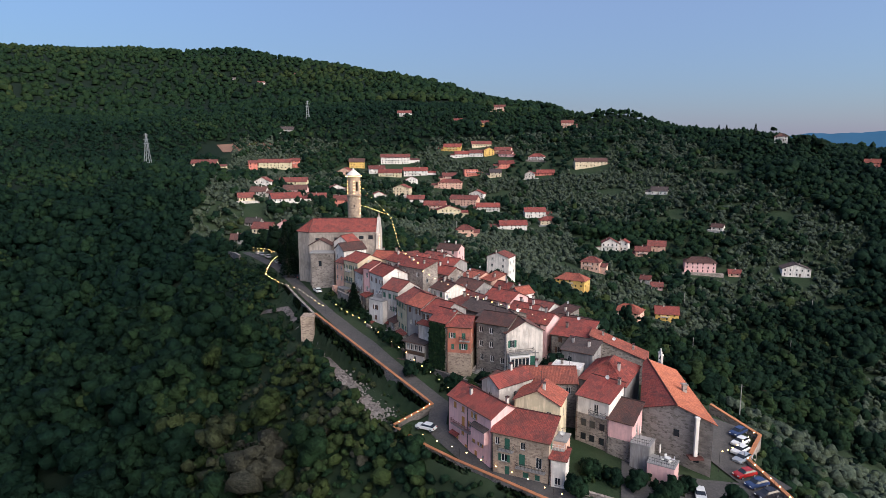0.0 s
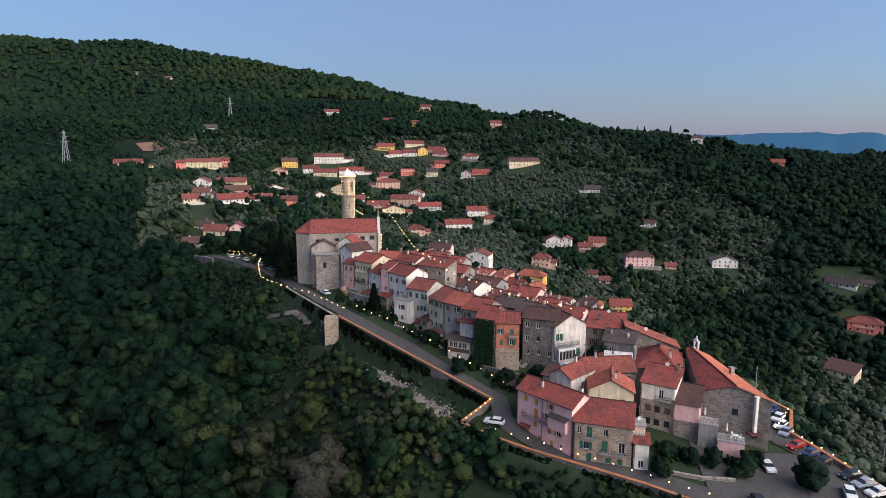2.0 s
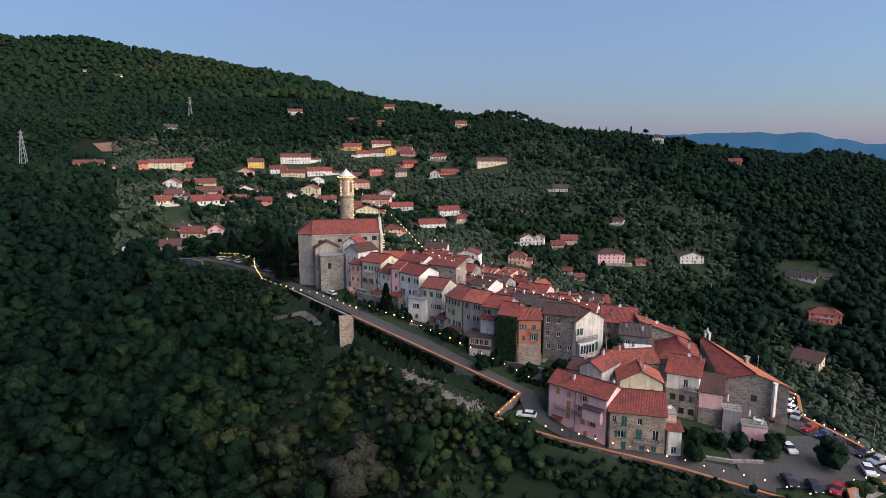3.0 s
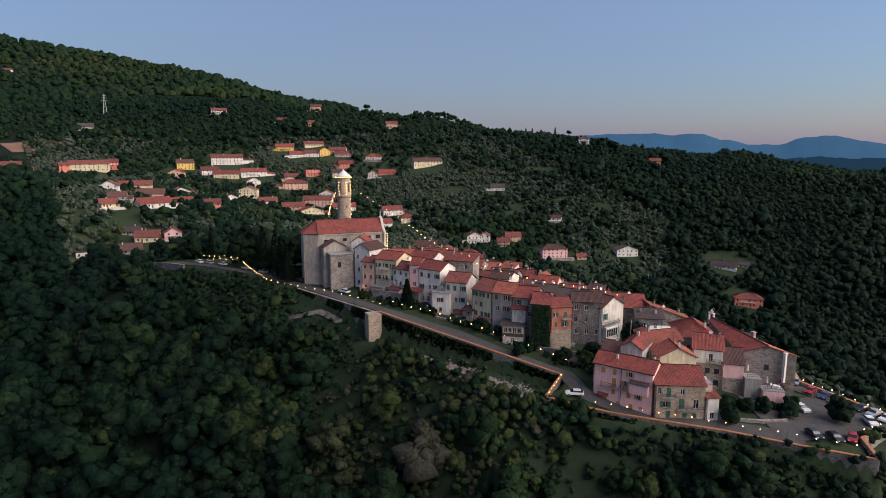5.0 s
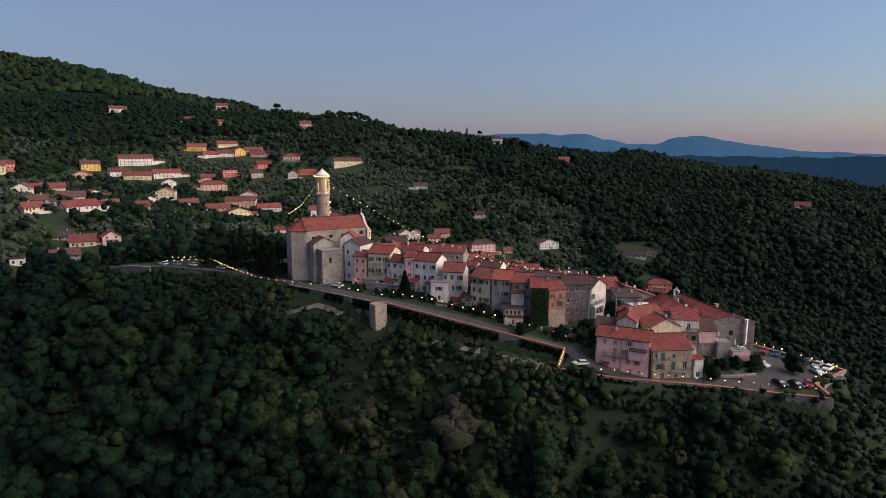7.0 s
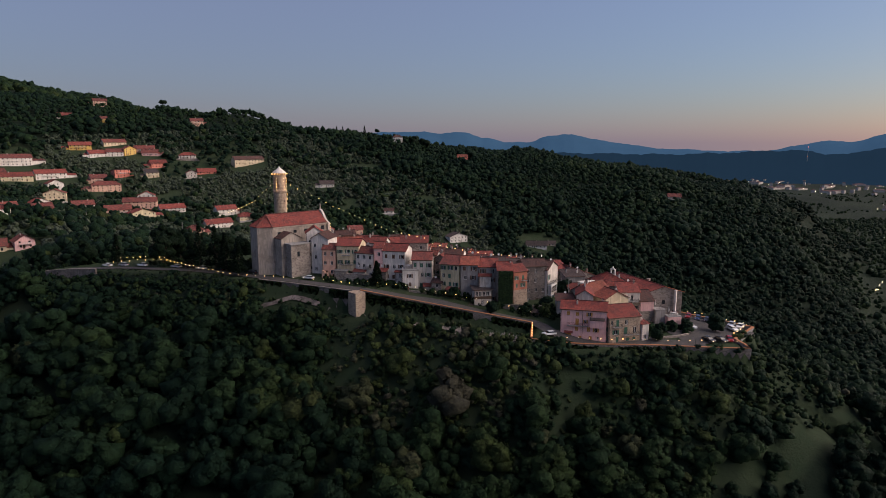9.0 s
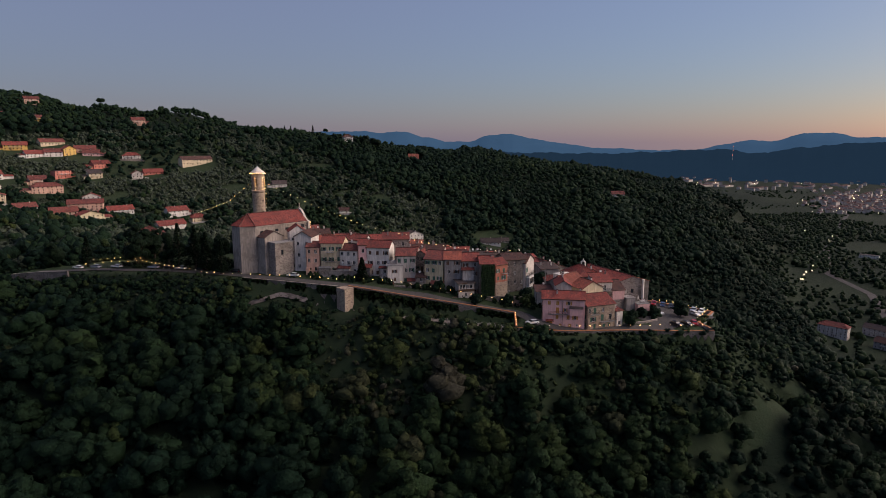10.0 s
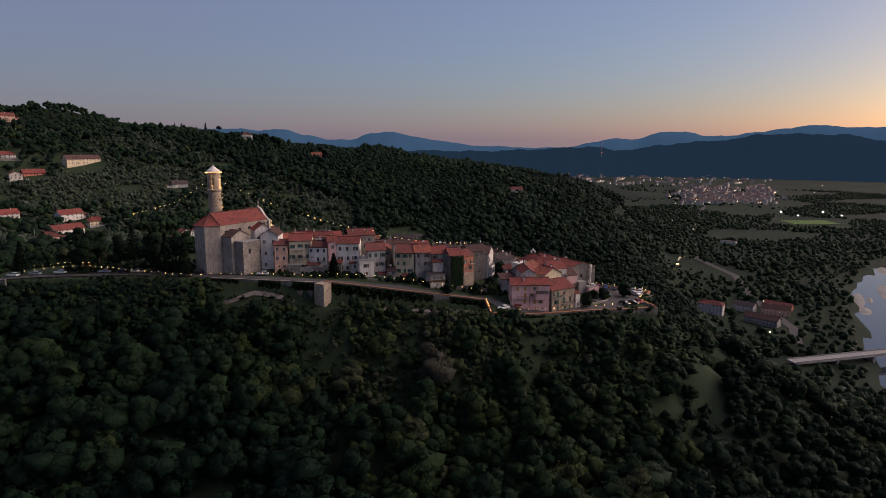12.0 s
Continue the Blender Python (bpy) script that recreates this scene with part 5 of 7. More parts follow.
road("car_park", [(30, 98, -1.8), (44, 94, -2), (57, 92, -1.8)], 9.5, ASPHALT, "grey asphalt car park on the terrace", 0.22)
road("lane", [(57, 100, -1.7), (53, 113, -1.2), (58, 124, 0.5)], 4.0, ASPHALT, "asphalt lane beside the stone hall", 0.24)
road("footpath", [(-43, 181, 2), (-36.5, 168, 0), (-28, 153, -2), (-20, 139, -4), (-14, 128, -5)], 1.5, SCREE, "pale stony footpath on the bench below the wall", 0.12, 2, category="path")
road("side_path", [(-68, 200, 2), (-58, 198, 0), (-50, 193, -2), (-45, 184, -4)], 0.9, SCREE, "pale footpath in the grass below the church road", 0.15, 2, category="path")


def rubble(name, pts, wide, count, label):
    """Loose stones strewn along a way."""
    r_ = random.Random(6)
    bm = bmesh.new()
    for _ in range(count):
        i = r_.randrange(len(pts) - 1)
        k = r_.random()
        x, y = pts[i][0] + (pts[i + 1][0] - pts[i][0]) * k + r_.gauss(0, wide), pts[i][1] + (pts[i + 1][1] - pts[i][1]) * k + r_.gauss(0, wide)
        m = Matrix.LocRotScale((x, y, ground(x, y) + 0.1), Euler((r_.uniform(0, 3), r_.uniform(0, 3), 0)), Vector([r_.uniform(0.12, 0.38) for _ in range(3)]))
        bmesh.ops.create_icosphere(bm, subdivisions=1, radius=1, matrix=m)
    return tagged(part(name, bm, RUBBLE), label, "stones", kind="stuff")


rubble("rubble", [(-26, 150), (-20, 139), (-15, 129), (-13, 125)], 1.8, 330, "pale broken stones tipped on the bench below the wall")


# ---- cars ----
def car_mesh(paint, label, kind="hatch"):
    """A parked car: shaped body, glass house, wheels and lamps."""
    ob = thing("car", pose(0, 0, 0), label, "car", "parked cars")
    L, W = (4.3, 1.78) if kind != "small" else (3.7, 1.65)
    high = 1.62 if kind == "suv" else 1.45
    prof = [(-L / 2, 0.35), (-L / 2 + 0.05, 0.78), (-L / 2 + 0.35, 0.92), (-0.95, 1.0), (L / 2 - 0.5, 1.0), (L / 2 - 0.05, 0.9), (L / 2, 0.4)]
    def loft(pts, half, top_in=0.0):
        bm = bmesh.new()
        rows = [[bm.verts.new((x, s * (half - (top_in if z > 1.2 else 0)), z)) for x, z in pts] for s in (-1, 1)]
        bm.faces.new(rows[0])
        bm.faces.new(rows[1][::-1])
        for i in range(len(pts)):
            j = (i + 1) % len(pts)
            bm.faces.new((rows[0][i], rows[1][i], rows[1][j], rows[0][j]))
        bmesh.ops.recalc_face_normals(bm, faces=bm.faces)
        bmesh.ops.bevel(bm, geom=bm.edges[:], offset=0.06, segments=2, affect="EDGES")
        return bm
    part("body", loft(prof, W / 2), paint, ob)
    part("glass_house", loft([(-1.05, 0.98), (-0.35, high - 0.06), (L / 2 - 0.75, high - 0.05), (L / 2 - 0.2, 0.98)], W / 2 - 0.08, 0.16), GLASS, ob)
    part("roof_panel", loft([(-0.35, high - 0.08), (-0.3, high), (L / 2 - 0.8, high), (L / 2 - 0.7, high - 0.08)], W / 2 - 0.2), paint, ob)
    for x in (-L / 2 + 0.8, L / 2 - 0.75):
        for s in (-1, 1):
            w = part("wheel", rod(bmesh.new(), (x, s * (W / 2 - 0.2), 0.32), (x, s * (W / 2 + 0.01), 0.32), 0.32, 0.32, 14), TYRE, ob)
            part("rim", rod(bmesh.new(), (x, s * (W / 2 - 0.02), 0.32), (x, s * (W / 2 + 0.025), 0.32), 0.2, 0.2, 10), RIM, w)
    for s in (-1, 1):
        part("headlight", boxed(-L / 2 - 0.01, -L / 2 + 0.12, s * 0.6 - 0.18, s * 0.6 + 0.18, 0.66, 0.8), LAMP, ob)
        part("tail_light", boxed(L / 2 - 0.1, L / 2 + 0.015, s * 0.66 - 0.13, s * 0.66 + 0.13, 0.7, 0.88), TAIL, ob)
    return ob


TYRE, RIM = material("tyre", (0.02, 0.02, 0.02), 0.8), material("rim", (0.4, 0.4, 0.42), 0.35, 0.8)
LAMP, TAIL = material("lamp_glass", (0.6, 0.6, 0.58), 0.15, 0, 0.6), material("tail_glass", (0.3, 0.02, 0.02), 0.2, 0, 0.6)
PAINTS = {"white": ((0.72, 0.72, 0.7), "white"), "black": ((0.02, 0.02, 0.024), "black"), "red": ((0.32, 0.02, 0.02), "dark red"), "blue": ((0.03, 0.05, 0.12), "dark blue"), "grey": ((0.3, 0.33, 0.37), "silver grey")}
CARS = {}
for key, (rgb, word) in PAINTS.items():
    CARS[key] = car_mesh(material("paint_" + key, rgb, 0.25, 0.1, 0.6), word + " car parked with its lights off")
PARKED = [("white", -3.6, 119.6, -28), ("white", -40.8, 198.5, -62), ("white", 43.6, 98.4, 75), ("red", 41.5, 84.6, 35), ("black", 37.6, 85.6, 70), ("black", 34.6, 88.0, 72),
          ("white", 57.2, 88.2, 8), ("grey", 57.0, 91.0, 8), ("black", 56.8, 93.8, 8), ("white", 52.0, 88.4, 60), ("blue", 54.8, 101.6, 20), ("black", 55.0, 98.4, 20), ("red", 54.2, 104.8, 20),
          ("white", 57.6, 113.8, 35), ("white", 58.8, 116.4, 35), ("blue", 59.8, 119.6, 35), ("grey", 56.8, 111.2, 35),
          ("grey", -62.5, 241.0, -62), ("black", -65.0, 246.5, -62), ("grey", -68.0, 252.5, -62), ("black", -58.8, 233.0, -62), ("black", -52.0, 219.5, -64), ("white", -76, 268, -65), ("grey", -81, 276, -66), ("white", -85, 284, -66)]
used = set()
for key, x, y, turn in PARKED:
    m = pose(x, y, terrace(x, y) + 0.24, 0, 0, turn)
    if key not in used:
        used.add(key)
        CARS[key].matrix_world = m
    else:
        copy_thing(CARS[key], m)

wall_run("garden_wall_1", [(-33, 191.5, 11.2), (-28.5, 184.5, 11.2), (-24, 178.5, 10.8)], 0.4, 1.0, 2.2, STONE, STONE, "rubble stone garden wall above the road")
wall_run("garden_wall_2", [(-21, 166, 8.2), (-15.5, 158.5, 7.6), (-9.8, 150.2, 6.0)], 0.4, 1.5, 1.6, STONE, STONE, "rubble stone garden wall beside the road")
wall_run("garden_wall_3", [(-3.5, 141.5, 5), (3, 134.8, 5), (9.5, 130, 4.5)], 0.4, 2.0, 1.5, STONE_DARK, STONE_DARK, "dark stone yard wall below the tall houses")
wall_run("garden_wall_4", [(21.5, 100.5, -1.4), (29, 96, -1.4), (34.5, 94.5, -1.4)], 0.4, 1.0, 1.1, STONE, STONE, "low stone wall round the garden")


# ---- houses on the hills around ----
FAR_HOUSES = [
    (-235, 621, 7, 24.0, 10.0, 8.4, "x", CREAM, ROOF_MID, "cream gabled house with worn red tiles"),
    (-197, 655, 14, 8.6, 6.5, 9.9, "x", CORAL, ROOF_MID, "coral red gabled house with worn red tiles"),
    (-181, 680, 6, 34.0, 10.0, 8.3, "x", YELLOW, ROOF_MID, "pale yellow gabled house with worn red tiles"),
    (-163, 697, 13, 10.3, 7.7, 8.4, "x", CORAL, ROOF_MID, "coral red gabled house with worn red tiles"),
    (-202, 828, 14, 15.4, 10.0, 6.1, "x", GREY, ROOF_GREY, "grey gabled house with grey roofing"),
    (-144, 500, -4, 12.2, 9.2, 5.6, "y", WHITE, ROOF_RED, "white gable-fronted house with red tiles"),
    (-134, 453, -5, 11.1, 8.3, 3.4, "x", OLD_WHITE, ROOF_OLD, "stained white gabled house with brown tiles"),
    (-135, 431, 26, 10.6, 8.0, 3.3, "x", CREAM, ROOF_MID, "cream gabled house with worn red tiles"),
    (-131, 549, 1, 23.4, 10.0, 6.6, "x", YELLOW, ROOF_MID, "pale yellow gabled house with worn red tiles"),
    (-117, 494, -0, 18.4, 10.0, 3.7, "x", PINK, ROOF_OLD, "pink gabled house with brown tiles"),
    (-110, 442, 28, 20.6, 10.0, 3.7, "x", WHITE, ROOF_RED, "white gabled house with red tiles"),
    (-95, 471, 6, 13.0, 9.8, 3.0, "x", OLD_WHITE, ROOF_MID, "stained white gabled house with worn red tiles"),
    (-99, 588, 18, 15.1, 10.0, 4.8, "y", WHITE, ROOF_RED, "white gable-fronted house with red tiles"),
    (-76, 466, 4, 10.7, 8.0, 6.4, "x", CORAL, ROOF_RED, "coral red gabled house with red tiles"),
    (-97, 713, 9, 16.9, 10.0, 8.4, "x", OCHRE, ROOF_OLD, "ochre yellow gabled house with brown tiles"),
    (-106, 680, -8, 14.9, 10.0, 6.8, "y", SALMON, ROOF_RED, "salmon gable-fronted house with red tiles"),
    (-55, 730, 5, 33.0, 10.0, 9.2, "x", WHITE, ROOF_MID, "white gabled house with worn red tiles"),
    (-73, 700, 15, 17.8, 10.0, 5.7, "x", WHITE, ROOF_RED, "white gabled house with red tiles"),
    (-58, 690, 2, 25.0, 10.0, 5.6, "x", YELLOW, ROOF_RED, "pale yellow gabled house with red tiles"),
    (-30, 695, 7, 26.4, 10.0, 6.9, "x", WHITE, ROOF_RED, "white gabled house with red tiles"),
    (-33, 663, 5, 13.2, 9.9, 7.8, "y", WHITE, ROOF_MID, "white gable-fronted house with worn red tiles"),
    (-42, 623, -16, 16.9, 10.0, 9.0, "y", CREAM, ROOF_MID, "cream gable-fronted house with worn red tiles"),
    (-59, 577, 11, 14.2, 10.0, 6.3, "y", WHITE, ROOF_RED, "white gable-fronted house with red tiles"),
    (-26, 595, 2, 16.2, 10.0, 4.9, "x", WHITE, ROOF_MID, "white gabled house with worn red tiles"),
    (-8, 564, -10, 19.4, 10.0, 7.2, "x", SALMON, ROOF_RED, "salmon gabled house with red tiles"),
    (19, 600, -23, 27.2, 10.0, 7.6, "x", SALMON, ROOF_MID, "salmon gabled house with worn red tiles"),
    (5, 544, 9, 20.7, 10.0, 7.9, "y", YELLOW, ROOF_RED, "pale yellow gable-fronted house with red tiles"),
    (7, 656, -6, 24.9, 10.0, 7.7, "h", SALMON, ROOF_RED, "salmon hip-roofed house with red tiles"),
    (7, 680, 3, 14.7, 10.0, 6.1, "x", SALMON, ROOF_MID, "salmon gabled house with worn red tiles"),
    (31, 691, 7, 15.0, 10.0, 8.1, "f", CORAL, ROOF_RED, "coral red flat-roofed house with red tiles"),
    (57, 682, -1, 12.3, 9.3, 6.2, "s", CREAM, ROOF_GREY, "cream lean-to house with grey roofing"),
    (71, 704, 5, 16.6, 10.0, 5.7, "x", CORAL, ROOF_RED, "coral red gabled house with red tiles"),
    (11, 764, -9, 20.7, 10.0, 6.2, "x", OCHRE, ROOF_RED, "ochre yellow gabled house with red tiles"),
    (23, 744, 5, 17.4, 10.0, 4.7, "x", WHITE, ROOF_RED, "white gabled house with red tiles"),
    (39, 743, -9, 16.1, 10.0, 5.4, "x", WHITE, ROOF_RED, "white gabled house with red tiles"),
    (54, 742, 8, 12.1, 9.1, 8.0, "y", OCHRE, ROOF_MID, "ochre yellow gable-fronted house with worn red tiles"),
    (47, 771, 6, 23.7, 10.0, 4.2, "x", CREAM, ROOF_RED, "cream gabled house with red tiles"),
    (69, 745, -24, 20.2, 10.0, 5.4, "x", SALMON, ROOF_MID, "salmon gabled house with worn red tiles"),
    (72, 736, -23, 16.0, 10.0, 4.0, "x", PINK, ROOF_RED, "pink gabled house with red tiles"),
    (105, 716, -23, 17.6, 10.0, 4.6, "h", WHITE, ROOF_RED, "white hip-roofed house with red tiles"),
    (158, 674, -0, 34.0, 10.0, 6.9, "x", CREAM, ROOF_OLD, "cream gabled house with brown tiles"),
    (92, 670, -14, 10.4, 7.8, 5.5, "y", OLD_WHITE, ROOF_RED, "stained white gable-fronted house with red tiles"),
    (109, 671, -9, 18.4, 10.0, 3.1, "x", CORAL, ROOF_RED, "coral red gabled house with red tiles"),
    (21, 872, -5, 14.2, 10.0, 3.1, "x", WHITE, ROOF_RED, "white gabled house with red tiles"),
    (55, 850, -12, 10.8, 8.1, 5.4, "x", OCHRE, ROOF_MID, "ochre yellow gabled house with worn red tiles"),
    (162, 832, -12, 15.3, 10.0, 7.6, "x", SALMON, ROOF_RED, "salmon gabled house with red tiles"),
    (339, 638, -26, 12.0, 9.0, 5.4, "h", WHITE, ROOF_OLD, "white hip-roofed house with brown tiles on the ridge"),
    (387, 570, -33, 12.0, 9.0, 5.0, "x", CORAL, ROOF_NEW, "coral red gabled house with orange tiles on the ridge"),
    (87, 983, -5, 17.0, 10.0, 7.6, "x", SALMON, ROOF_MID, "salmon gabled house with worn red tiles on the skyline"),
    (-55, 919, 4, 20.0, 9.0, 6.5, "x", WHITE, ROOF_MID, "white gabled house with worn red tiles high on the slope"),
    (-449, 1598, 26, 18.0, 10.0, 6.0, "x", WHITE, ROOF_RED, "white gabled house with red tiles"),
    (-378, 1674, 15, 12.4, 9.3, 7.8, "x", CREAM, ROOF_MID, "cream gabled house with worn red tiles"),
    (-530, 1645, 29, 9.4, 7.0, 4.7, "x", OLD_WHITE, ROOF_GREY, "stained white gabled house with grey roofing"),
    (-640, 1223, 36, 19.9, 10.0, 3.7, "x", OLD_WHITE, ROOF_GREY, "stained white gabled house with grey roofing"),
    (-263, 1639, 23, 15.0, 10.0, 4.5, "x", OLD_WHITE, ROOF_MID, "stained white gabled house with worn red tiles"),
    (42, 583, -2, 21.2, 10.0, 4.8, "x", WHITE, ROOF_RED, "white gabled house with red tiles"),
    (33, 627, -19, 14.8, 10.0, 5.1, "y", WHITE, ROOF_RED, "white gable-fronted house with red tiles"),
    (83, 562, 1, 18.6, 10.0, 6.2, "x", WHITE, ROOF_RED, "white gabled house with red tiles"),
    (92, 540, 3, 14.9, 10.0, 4.5, "h", CREAM, ROOF_RED, "cream hip-roofed house with red tiles"),
    (59, 521, 4, 22.9, 10.0, 4.8, "x", WHITE, ROOF_RED, "white gabled house with red tiles"),
    (16, 460, -4, 12.6, 9.4, 5.4, "h", SALMON, ROOF_MID, "salmon hip-roofed house with worn red tiles"),
    (128, 475, -11, 12.6, 9.4, 7.2, "y", WHITE, ROOF_RED, "white gable-fronted house with red tiles"),
    (138, 477, -31, 8.2, 6.1, 7.2, "y", WHITE, ROOF_RED, "white gable-fronted house with red tiles"),
    (150, 464, -10, 10.7, 8.0, 5.4, "x", SALMON, ROOF_MID, "salmon gabled house with worn red tiles"),
    (163, 473, -20, 12.8, 9.6, 5.5, "x", SALMON, ROOF_MID, "salmon gabled house with worn red tiles"),
    (101, 424, -25, 12.8, 9.6, 6.8, "h", SALMON, ROOF_RED, "salmon hip-roofed house with red tiles"),
    (75, 364, -31, 17.9, 10.0, 5.2, "h", OCHRE, ROOF_NEW, "ochre yellow hip-roofed house with orange tiles"),
    (182, 436, -14, 20.8, 10.0, 8.7, "h", PINK, ROOF_OLD, "pink hip-roofed house with brown tiles"),
    (243, 423, -16, 17.9, 10.0, 6.3, "y", WHITE, ROOF_GREY, "white gable-fronted house with grey roofing"),
    (96, 322, -35, 14.4, 10.0, 4.7, "h", SALMON, ROOF_NEW, "salmon hip-roofed house with orange tiles"),
    (127, 345, -13, 12.4, 9.3, 5.2, "x", OCHRE, ROOF_RED, "ochre yellow gabled house with red tiles"),
    (199, 579, -26, 14.4, 10.0, 4.4, "x", WHITE, ROOF_GREY, "white gabled house with grey roofing"),
    (219, 498, -40, 8.9, 6.7, 3.5, "x", WHITE, ROOF_OLD, "white gabled house with brown tiles"),
    (136, 414, -30, 6.4, 6.0, 3.2, "x", OLD_WHITE, ROOF_RED, "stained white gabled house with red tiles"),
    (141, 404, -14, 7.1, 6.0, 2.8, "x", PINK, ROOF_MID, "pink gabled house with worn red tiles"),
    (204, 430, -16, 7.9, 6.0, 2.6, "x", SALMON, ROOF_RED, "salmon gabled house with red tiles"),
    (-113, 386, -8, 12.5, 9.0, 4.2, "x", CREAM, ROOF_MID, "cream gabled house with worn red tiles"),
    (-99, 383, 4, 9.0, 8.0, 4.8, "y", PINK, ROOF_RED, "pink gable-fronted house with red tiles"),
    (-122, 396, -12, 9.9, 7.4, 2.6, "x", OLD_WHITE, ROOF_GREY, "stained white gabled house with grey roofing"),
    (-121, 372, 6, 13.0, 8.0, 3.1, "x", GREY, ROOF_OLD, "grey gabled house with brown tiles"),
    (-141, 360, -2, 6.0, 6.0, 3.4, "f", WHITE, ROOF_GREY, "white flat-roofed house with grey roofing"),
    (-94, 565, 9, 12.2, 9.2, 2.6, "x", OLD_WHITE, ROOF_GREY, "stained white gabled house with grey roofing"),
    (284, 335, -36, 19.0, 11.0, 7.0, "h", CORAL, ROOF_MID, "coral red hip-roofed house with worn red tiles"),
    (303, 380, -50, 19.2, 10.0, 3.5, "x", WHITE, ROOF_GREY, "white gabled house with grey roofing"),
    (525, 363, -51, 14.4, 10.0, 4.3, "x", WHITE, ROOF_RED, "white gabled house with red tiles"),
    (474, 121, -93, 23.9, 10.0, 11.0, "h", OLD_WHITE, ROOF_MID, "stained white hip-roofed house with worn red tiles"),
    (509, 94, -104, 19.7, 10.0, 8.5, "x", OLD_WHITE, ROOF_GREY, "stained white gabled house with grey roofing"),
    (512, 64, -87, 26.3, 10.0, 7.9, "x", SALMON, ROOF_OLD, "salmon gabled house with brown tiles"),
    (467, 74, -107, 30.9, 10.0, 7.4, "x", GREY, ROOF_OLD, "grey gabled house with brown tiles"),
    (540, 65, -102, 27.3, 10.0, 4.8, "x", CORAL, ROOF_MID, "coral red gabled house with worn red tiles"),
    (976, 172, -90, 25.7, 10.0, 5.4, "f", WHITE, ROOF_GREY, "white flat-roofed house with grey roofing"),
    (319, 376, -44, 9.0, 6.0, 2.6, "x", OLD_WHITE, ROOF_GREY, "stained white gabled house with grey roofing"),
    (233, 295, -60, 15.4, 10.0, 3.9, "s", CREAM, ROOF_OLD, "cream lean-to house with brown tiles"),

]
for k, (x, y, turn, w, deep, high, kind, wall, roof, label) in enumerate(FAR_HOUSES):
    along = Vector((math.cos(radians(turn)), math.sin(radians(turn))))
    a, b = Vector((x, y)) - along * w / 2, Vector((x, y)) + along * w / 2
    back = Vector((-along.y, along.x)) * deep
    base = ground(x, y) + 0.2
    rows = max(1, round(high / 3.0))
    rng = random.Random(k)
    roof = rng.choice((roof, ROOF_MID)) if roof is ROOF_RED else roof
    home = house(a, b, deep, base, base + high * 0.88, min(3.4, (deep if kind in "xs" else min(w, deep)) * 0.36), kind, wall, roof, label, front=(max(2, round(w / 3.6)), rows), side=(2, rows), simple=True,
          chimneys=((rng.uniform(0.2, 0.8), 0.45),) if kind in "xyh" else (), seed=k, group="hillside houses", foot=6, over=0.7)
    if rng.random() < 0.55 and high > 4.5:
        balcony(home, w * 0.2, w * rng.uniform(0.55, 0.85), high * 0.48, 1.3, FRAME_WHITE)
    if y > 380 and x < 300 and rng.random() < 0.6 and w > 9:  # a lower wing beside the house
        side_x, wing_w, wing_h = rng.choice(((-w * 0.35, 0.0), (w, w * 1.35))), rng.uniform(0.6, 0.9), high * rng.uniform(0.4, 0.6)
        x0, x1 = side_x
        part("wing", boxed(x0 + 0.02, x1 - 0.02, deep * 0.1, deep * wing_w, -6, wing_h), wall, home)
        bm = bmesh.new()
        slope_sheet(bm, (x0 - 0.3, deep * 0.1 - 0.5, wing_h - 0.1), (x1 + 0.3, deep * 0.1 - 0.5, wing_h - 0.1), (x1 + 0.3, deep * wing_w, wing_h + 1.6), (x0 - 0.3, deep * wing_w, wing_h + 1.6))
        part("wing_roof", bm, roof, home)
    elif y > 430 and rng.random() < 0.6:
        part("terrace", boxed(-2.0, w + rng.uniform(0, 5), -rng.uniform(2.5, 5), -0.02, -6, rng.uniform(0.1, 0.8)), rng.choice((STONE, CONCRETE, OLD_WHITE)), home, "walled terrace in front of the house")


# ---- trees ----
def ico(level):
    bm = bmesh.new()
    bmesh.ops.create_icosphere(bm, subdivisions=level, radius=1)
    bm.verts.index_update()
    out = np.array([v.co for v in bm.verts]), np.array([[v.index for v in f.verts] for f in bm.faces])
    bm.free()
    return out


BALLS = {1: ico(1), 2: ico(2)}


def clump(rng, lobe, level, uneven, centre, spread):
    """One leaf clump of a crown: a lumpy shell, open below. Returns triangles with the way the skin faces at their corners."""
    v, f = BALLS[level]
    turn = rng.uniform(0, 6.28)
    v = np.stack([v[:, 0] * math.cos(turn) - v[:, 1] * math.sin(turn), v[:, 0] * math.sin(turn) + v[:, 1] * math.cos(turn), v[:, 2]], 1)
    v = v * (1 + uneven * rng.normal(size=(len(v), 1)).clip(-1.6, 1.6)) * np.array([1, 1, rng.uniform(0.8, 1.05)]) * lobe[3] + np.array(lobe[:3])
    flat = np.cross(v[f[:, 1]] - v[f[:, 0]], v[f[:, 2]] - v[f[:, 0]])
    n = np.zeros(v.shape)
    for k in range(3):
        np.add.at(n, f[:, k], flat)
    n /= np.linalg.norm(n, axis=1)[:, None]
    n = n + 0.75 * (v - centre) / spread + np.array([0, 0, 0.3])
    n /= np.linalg.norm(n, axis=1)[:, None]
    f = f[flat[:, 2] / np.linalg.norm(flat, axis=1) > -0.5]
    return np.concatenate([v[f], n[f]], 1)


